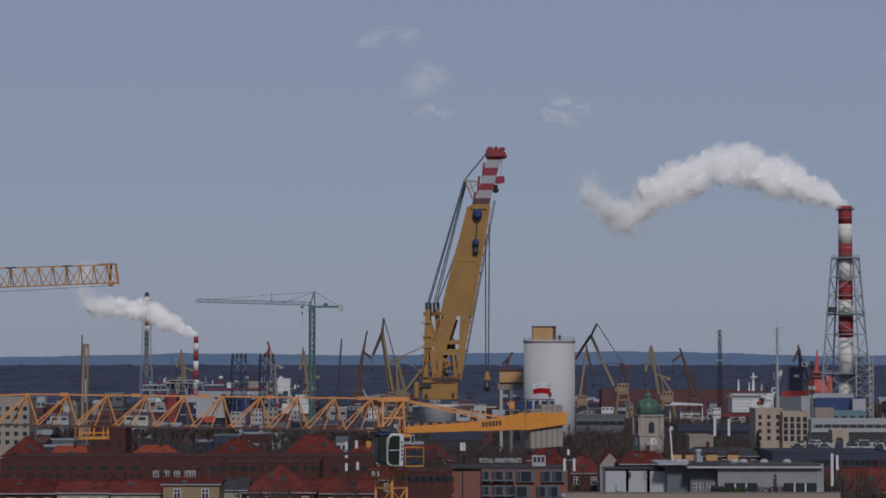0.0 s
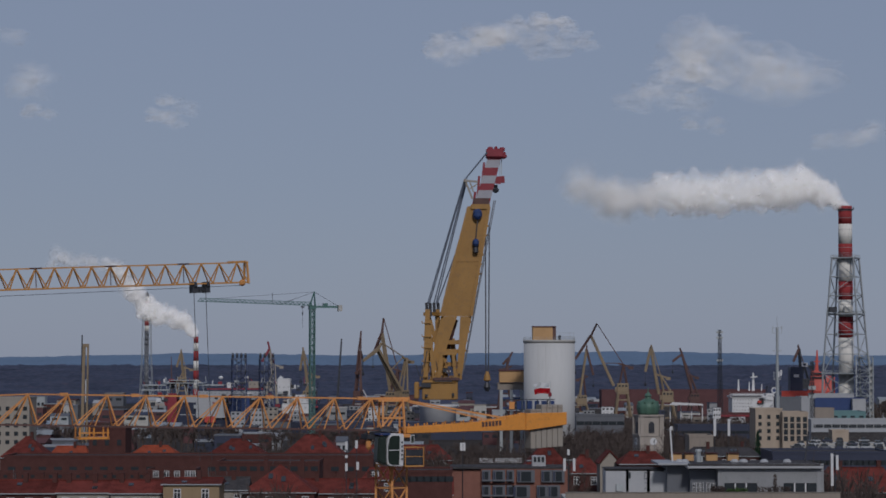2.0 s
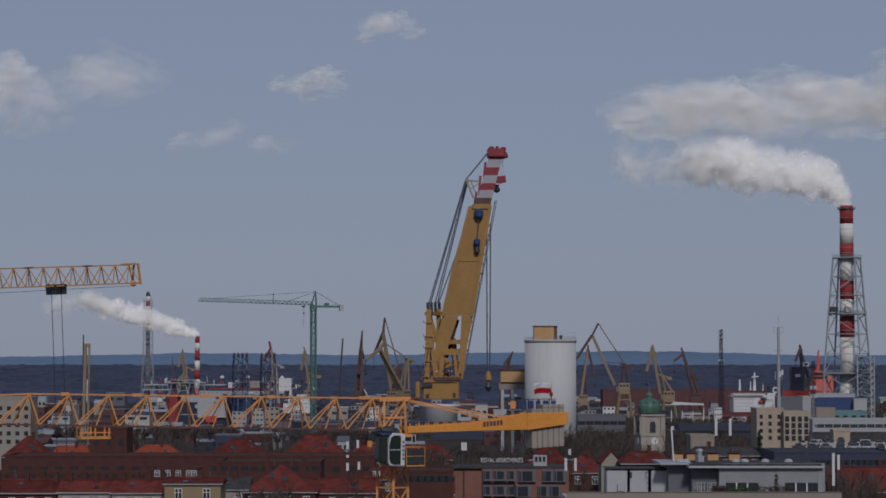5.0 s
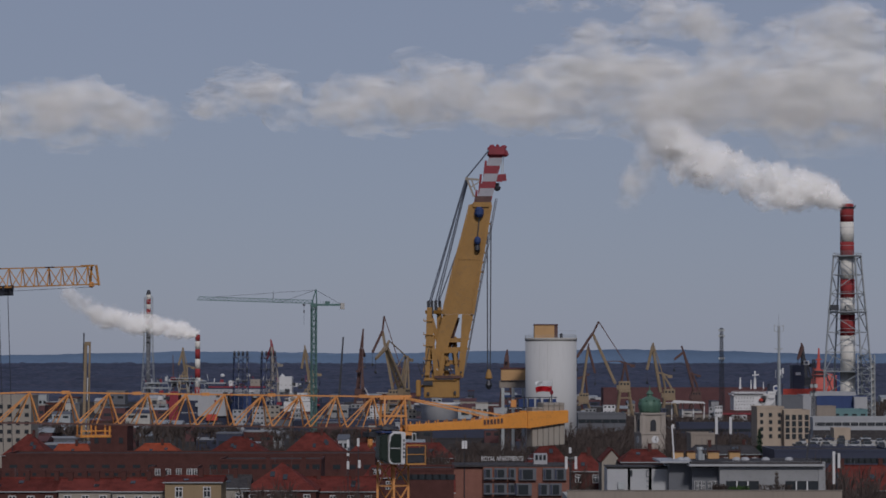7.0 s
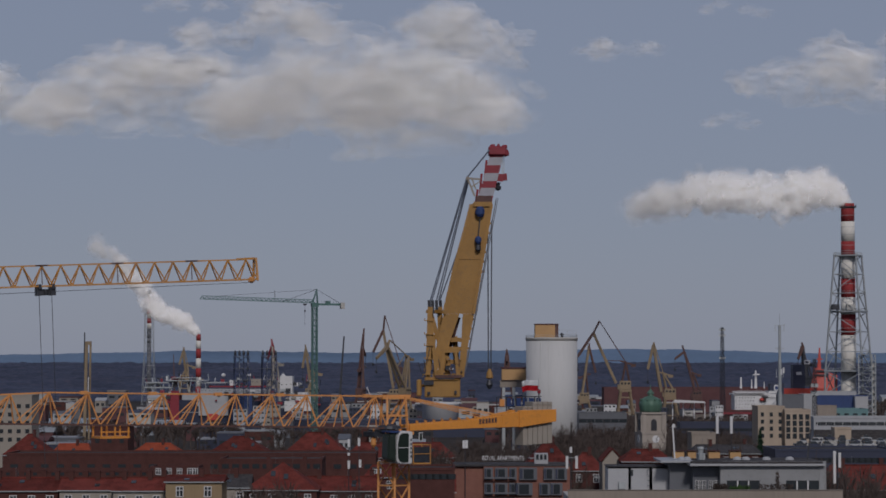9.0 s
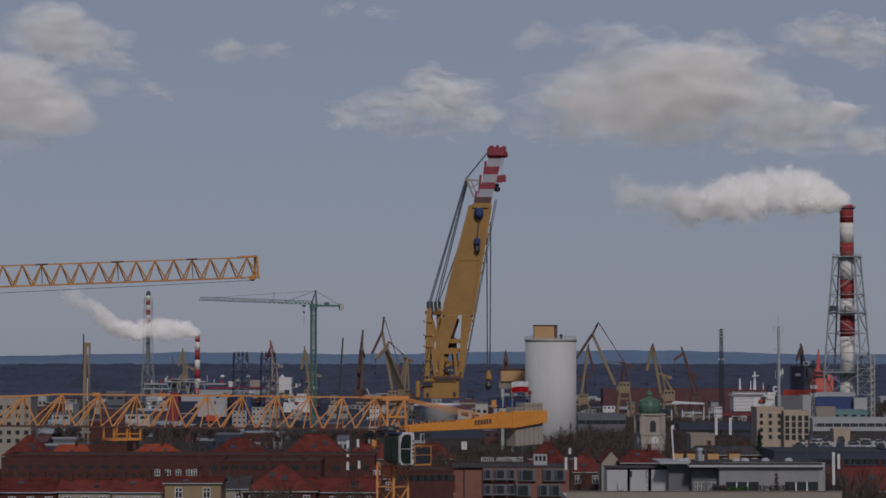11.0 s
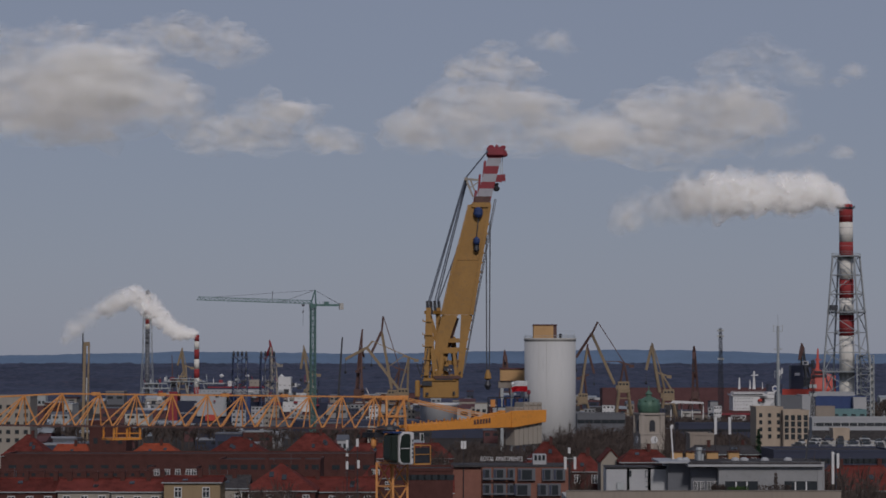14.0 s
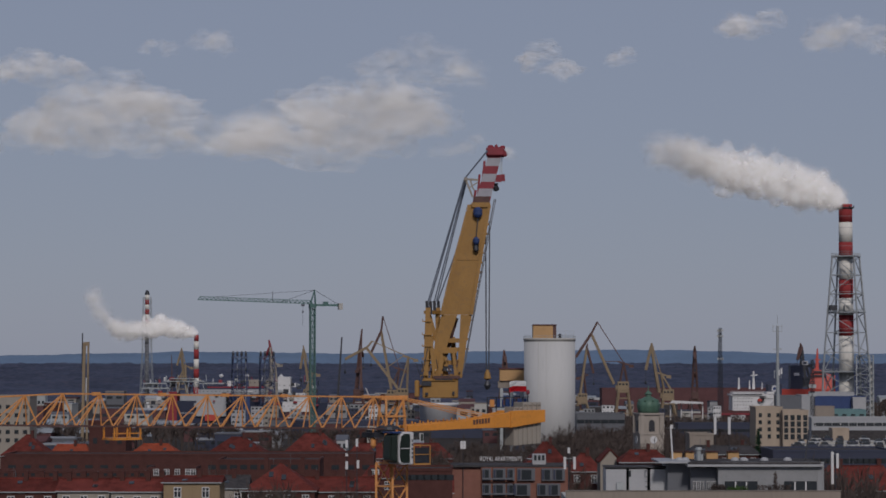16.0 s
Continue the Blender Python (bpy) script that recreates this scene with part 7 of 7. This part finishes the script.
gust(STEAM_A, 14.0, (1442, 342, 32), (1365, 347, 36), (1288, 347, 48), (1217, 353, 40), (1090, 386, 30))
gust(STEAM_A, 14.5, (1446, 342, 26), (1369, 336, 42), (1292, 336, 44), (1226, 331, 32), (1182, 397, 26))
gust(STEAM_A, 15.0, (1439, 342, 32), (1351, 336, 44), (1263, 342, 46), (1219, 281, 50), (1065, 232, 46))
gust(STEAM_A, 15.5, (1431, 347, 28), (1354, 353, 34), (1266, 364, 36), (1189, 347, 34), (1112, 342, 20))
gust(STEAM_A, 16.0, (1446, 342, 32), (1380, 320, 44), (1303, 309, 40), (1226, 281, 26), (1160, 265, 36))
gust(STEAM_B, 0.0, (299, 569, 15), (263, 549, 19), (206, 544, 19), (155, 539, 23), (150, 477, 23))
gust(STEAM_B, 0.5, (301, 575, 12), (229, 562, 18), (177, 559, 20), (152, 518, 20), (74, 487, 22))
gust(STEAM_B, 1.0, (313, 580, 14), (262, 564, 22), (215, 564, 24), (159, 564, 15), (112, 528, 18))
gust(STEAM_B, 1.5, (321, 564, 16), (274, 539, 20), (223, 559, 20), (151, 569, 18), (42, 554, 20))
gust(STEAM_B, 2.0, (320, 566, 20), (268, 551, 24), (247, 530, 24), (196, 474, 16), (88, 458, 20))
gust(STEAM_B, 2.5, (322, 577, 14), (286, 551, 20), (260, 525, 26), (219, 489, 28), (203, 458, 26))
gust(STEAM_B, 3.0, (319, 575, 16), (262, 572, 20), (215, 546, 26), (179, 535, 22), (138, 484, 20))
gust(STEAM_B, 3.5, (321, 577, 18), (274, 597, 14), (223, 602, 16), (192, 592, 26), (187, 535, 24))
gust(STEAM_B, 4.0, (309, 579, 14), (263, 553, 18), (211, 548, 22), (170, 532, 18), (72, 532, 18))
gust(STEAM_B, 6.5, (311, 584, 14), (255, 579, 16), (198, 558, 20), (146, 548, 20), (110, 563, 18))
gust(STEAM_B, 7.0, (313, 587, 12), (257, 577, 18), (205, 568, 18), (159, 558, 24), (112, 517, 18))
gust(STEAM_B, 7.5, (326, 563, 18), (285, 548, 20), (233, 522, 26), (187, 553, 22), (60, 548, 14))
gust(STEAM_B, 8.0, (325, 571, 14), (278, 545, 20), (242, 514, 28), (206, 483, 20), (170, 447, 26))
gust(STEAM_B, 8.5, (327, 571, 14), (296, 534, 22), (265, 509, 20), (239, 457, 24), (208, 431, 26))
gust(STEAM_B, 9.0, (319, 571, 14), (277, 555, 18), (246, 514, 22), (205, 467, 22), (159, 436, 18))
gust(STEAM_B, 11.5, (321, 586, 12), (264, 586, 16), (212, 591, 12), (166, 571, 18), (109, 534, 14))
gust(STEAM_B, 12.0, (310, 583, 11), (263, 589, 10), (209, 586, 18), (163, 583, 18), (97, 542, 14))
gust(STEAM_B, 12.5, (320, 581, 12), (258, 579, 17), (200, 586, 15), (161, 579, 24), (87, 581, 13))
gust(STEAM_B, 13.0, (322, 575, 12), (279, 558, 16), (214, 522, 24), (159, 494, 18), (113, 494, 18))
gust(STEAM_B, 13.5, (310, 583, 12), (271, 559, 17), (224, 550, 15), (182, 544, 13), (132, 528, 18))
gust(STEAM_B, 14.0, (312, 590, 11), (273, 555, 17), (235, 528, 22), (180, 555, 15), (115, 598, 20))
gust(STEAM_B, 14.5, (306, 583, 11), (260, 584, 15), (214, 579, 14), (175, 569, 10), (140, 521, 16))
gust(STEAM_B, 15.0, (317, 571, 12), (286, 559, 17), (259, 548, 22), (240, 536, 20), (170, 555, 20))
gust(STEAM_B, 15.5, (312, 563, 12), (273, 540, 17), (242, 517, 24), (204, 509, 14), (134, 486, 16))
gust(STEAM_B, 16.0, (314, 586, 14), (283, 579, 20), (252, 586, 18), (198, 583, 16), (159, 524, 20))
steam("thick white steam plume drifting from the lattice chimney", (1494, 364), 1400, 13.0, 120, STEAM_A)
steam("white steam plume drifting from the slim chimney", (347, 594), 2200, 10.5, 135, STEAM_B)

CLOUDS = []


def cloud(when, u, v, w, h, cover, pace=350, climb=0.0, d=4250):
    """A drifting cumulus: w x h in survey units, met at (u, v) at the time when; cover: how dense; pace, climb: survey units per second."""
    k = d / F
    W, H = w * k, h * k
    rng = random.Random(int(u * 7 + v))
    ob = new("cloud")
    n = max(7, int(w / 16 * max(1, h / 120)))
    for i in range(n):
        verts, faces = [], []
        s = rng.uniform(-1, 1)
        tall = (1 - s * s) ** 0.6 * (0.7 + 0.45 * noise.noise(Vector((s * 2.2, u * 0.1, when))))
        up = tall * rng.random() ** 0.8
        r = rng.uniform(0.17, 0.36) * H * (1.15 - 0.45 * abs(s)) * (1.2 - 0.45 * up)
        c = Vector((s * W * 0.46, rng.uniform(-0.4, 0.4) * H, (up - 0.42) * H * 0.8))
        shells = (1.0, 0.72)
        for q in shells:
            billow(verts, faces, 3 if q > 0.7 else 2, c, r * q, 0.66, i * 1.3 + q, 0.8)
        share("billow", vapour_mesh("billow", verts, faces, [CLOUD if cover > 0.5 else CLOUD_THIN], [0, 0]), ob, (0, 0, 0))
    tagged(ob, "drifting pale grey cumulus cloud" if cover > 0.5 else "thin drifting wisp of cloud", "cloud", "clouds")
    CLOUDS.append((ob, when, u, v, pace, climb, d + rng.uniform(-90, 90)))


for row in ((0, 690, 62, 150, 55, 0.35), (0, 755, 135, 40, 80, 0.25), (0, 1000, 182, 110, 45, 0.4),
            (1.0, 1345, 55, 310, 85, 0.7, 440), (1.5, 1470, 65, 190, 140, 0.45, 420, 25), (1.5, 240, 190, 60, 40, 0.25), (1.5, 460, 205, 60, 40, 0.25), (3, 815, 125, 120, 80, 0.55, 400), (3, 990, 95, 90, 150, 0.25, 400),
            (3, 1355, 140, 160, 60, 0.55, 400), (3, 1485, 45, 100, 75, 0.55, 400), (3, 410, 80, 80, 60, 0.35, 400), (3.5, 640, 215, 90, 50, 0.3, 400), (4, 400, 160, 160, 70, 0.3, 380), (4, 780, 240, 240, 60, 0.3, 380),
            (7, 130, 180, 330, 150, 0.55, 560), (7, 470, 160, 260, 120, 0.55, 470), (7, 760, 165, 420, 160, 0.7, 420), (7, 1050, 150, 420, 170, 0.55, 400), (7, 1400, 150, 560, 210, 0.75, 380), (7, 1160, 35, 260, 130, 0.55), (7, 1500, 60, 240, 150, 0.55),
            (9, 880, 150, 160, 70, 0.45, 330), (9, 740, 40, 120, 90, 0.35, 330), (9, 420, 6, 420, 40, 0.5, 330), (9, 1090, 78, 160, 60, 0.4, 330), (9, 1445, 118, 280, 140, 0.7, 355, 26),
            (9, 1280, 215, 120, 40, 0.3, 330), (9, 640, 272, 100, 40, 0.3, 330), (9, 1300, 14, 140, 40, 0.35, 330),
            (12.5, 640, 135, 440, 210, 0.85), (12.5, 560, 228, 340, 70, 0.55), (12.5, 930, 55, 220, 110, 0.75, 380), (12.5, 1365, 205, 410, 160, 0.85, 330), (12.5, 1465, 115, 170, 80, 0.55, 400),
            (13.5, 620, 215, 290, 125, 0.65, 320), (13.5, 240, 60, 260, 70, 0.4, 320),
            (14.5, 1060, 205, 430, 160, 0.7, 300), (14.5, 1190, 105, 220, 100, 0.45, 300), (14.5, 730, 82, 60, 40, 0.3, 300), (14.5, 1290, 260, 160, 50, 0.3, 300), (14.5, 930, 235, 200, 80, 0.55, 300),
            (16, 965, 105, 75, 80, 0.55), (16, 805, 135, 60, 45, 0.3), (16, 370, 75, 90, 70, 0.3, 300), (16, 1335, 33, 105, 65, 0.55), (16, 1510, 60, 160, 90, 0.55), (16, 1100, 100, 40, 40, 0.3)):
    cloud(*row)


# ---- what moves ----
SWING = [(0, 203, 501), (0.5, 256, 500), (1.0, 283, 499), (1.2, 440, 497), (1.5, 455, 496), (2.0, 437, 500), (2.5, 437, 500), (3.0, 448, 500), (3.5, 446, 496), (4.0, 390, 499), (4.2, 300, 500), (5.2, 240, 502),
         (6.3, 203, 505), (6.5, 181, 506), (7.0, 165, 507), (7.5, 160, 507), (8.0, 190, 509), (8.3, 380, 506), (8.5, 430, 502), (9.0, 449, 499), (9.2, 442, 499), (10.2, 450, 498), (11.3, 453, 492), (11.5, 453, 491), (11.7, 300, 494), (11.9, -60, 500), (12.2, -300, 505), (16, -380, 505)]
ROLL = [(0, -60), (0.5, -20), (1.0, 20), (1.5, 185), (2, 354), (2.5, 357), (3, 261), (3.5, 260), (4, 171), (6.5, 12), (7, 3), (7.5, 2), (8, 15), (8.5, 120), (9, 76), (9.2, 40), (11.3, -40), (16, -60)]


def swing(u, v):
    """Turn and dip of the left crane's jib for its tip to lie in direction (u, v)."""
    (px, py), L = LEFT["at"], LEFT["reach"]
    low, high = radians(12), radians(89)
    for _ in range(40):
        yaw = (low + high) / 2
        x, y = px + L * math.cos(yaw), py + L * math.sin(yaw)
        low, high = (yaw, high) if x > (u - 784) / F * y else (low, yaw)
    z = EYE + (LEVEL - v) / F * (py + L * math.sin(yaw))
    return yaw, math.asin((z - LEFT["low"]) / L)


def glide(table, t):
    rows = list(table)
    if t <= rows[0][0]:
        return rows[0][1:]
    for a, b in zip(rows, rows[1:]):
        if t <= b[0]:
            k = (t - a[0]) / (b[0] - a[0])
            return tuple(p + (q - p) * k for p, q in zip(a[1:], b[1:]))
    return rows[-1][1:]


def motions():
    up = NEAR["up"]
    walk(up, [(t, pose(0, 0, 0, 0, 0, a)) for t, a in ((0, 20), (8.4, 20), (8.7, 22), (9.0, 30), (9.2, 34.5), (9.6, 35), (11.3, 35), (16, 35.5))])
    for k, ob in enumerate(NEAR["flag"]):
        px = 12.8
        rows = []
        for i in range(33):
            t = i * 0.5
            a = 14 * math.sin(i * 1.9) + 9 * math.sin(i * 3.1) - 10
            rows.append((t, pose(px, 0.4, 0, 0, 0, a) @ pose(-px, -0.4, 0)))
        walk(ob, rows)
    zl = LEFT["low"]
    rows, rolls, ropes = [], [], []
    for t, u, v in SWING:
        yaw, dip = swing(u, v)
        rows.append((t, Matrix.Translation((0, 0, zl)) @ Matrix.Rotation(yaw, 4, "Z") @ Matrix.Rotation(-dip, 4, "Y")))
    walk(LEFT["up"], rows)
    for i in range(33):
        t = i * 0.5
        yaw, dip = swing(*glide(SWING, t))
        want = glide(ROLL, t)[0]
        (px, py), L = LEFT["at"], LEFT["reach"]
        s = L / 2
        for _ in range(40):
            x, y = px + s * math.cos(yaw), py + s * math.sin(yaw)
            err = (want - 784) / F * y - x
            s = min(L - 2, max(3, s + err / 0.9))
        rolls.append((t, pose(s, 0, 0)))
    walk(LEFT["trolley"], rolls)
    walk(LEFT["ropes"], rolls)
    walk(GREEN["up"], [(t, pose(0, 0, 0, 0, 0, a)) for t, a in ((0, 0), (1.0, 8), (1.5, 17), (4.2, 16), (6.3, 8), (7, 6), (7.5, 12), (8, 15), (9, 16), (11.5, 16), (12, 14), (12.5, 12), (14, 10), (14.5, 4), (15, 14), (16, 16))])
    turns = [[(0, 165), (0.3, 110), (0.6, 60), (1.0, 50), (4.2, 45), (6.3, 62), (11.0, 62), (11.6, 30), (12, 12), (12.6, 0), (16, 0)],
             [(0, 0), (0.5, 30), (1.0, 70), (4.2, 75), (6.3, 70), (16, 70)],
             [(0, 0), (16, 0)], [(0, 0), (16, 2)], [(0, 0), (16, 3)],
             [(0, 0), (4, 4), (9, 0), (12.5, 0), (13.5, 60), (14.5, 85), (16, 85)],
             [(0, 0), (4, 0), (6.3, 35), (12.4, 25), (13, 50), (16, 40)],
             [(0, 0), (16, 3)], [(0, 0), (8, 10), (16, 0)], [(0, 0), (4, 10), (6.3, -40), (16, -30)], [(0, 30), (0.5, 10), (4.2, -35), (6.3, 0), (16, 0)], [(0, 0), (4, 0), (6.3, 70), (9, 90), (16, 95)]]
    for ob, turn in zip(PORTAL, turns):
        walk(ob, [(t, pose(0, 0, 0, 0, 0, a)) for t, a in turn])
    for t, puffs, base, d, table in STEAM:
        o = spot(*base, d)
        ways = []
        for when, pts in sorted(table.items()):
            line = [Vector((0, 0, 0))] + [spot(u, v, d) - o for u, v, _ in pts]
            ways.append((when, line, [7.0 * d / F] + [w * d / F for _, _, w in pts]))
        for ob, s, off, share_of, turn in puffs:
            rows = []
            for when, line, wide in ways:
                x = s * 5
                i = min(4, int(x))
                f = x - i
                p0, p1, p2, p3 = line[max(0, i - 1)], line[i], line[i + 1], line[min(5, i + 2)]
                p = 0.5 * (2 * p1 + (p2 - p0) * f + (2 * p0 - 5 * p1 + 4 * p2 - p3) * f * f + (3 * p1 - p0 - 3 * p2 + p3) * f * f * f)
                w = wide[i] + (wide[i + 1] - wide[i]) * f
                wob = Vector((math.sin(when * 5 + turn), math.cos(when * 4 + turn), math.sin(when * 3.3 + 2 * turn))) * 0.2
                way = (off + wob) * w * (1.1 - share_of)
                rows.append((when, Matrix.Translation(p + way) @ Matrix.Rotation(turn + when * 0.5, 4, "Y")))
            walk(ob, rows)
    for ob, when, u, v, pace, climb, d in CLOUDS:
        walk(ob, [(t, Matrix.Translation(spot(u - pace * (t - when), v + climb * (t - when), d))) for t in np.linspace(0, 16, 9)])


motions()
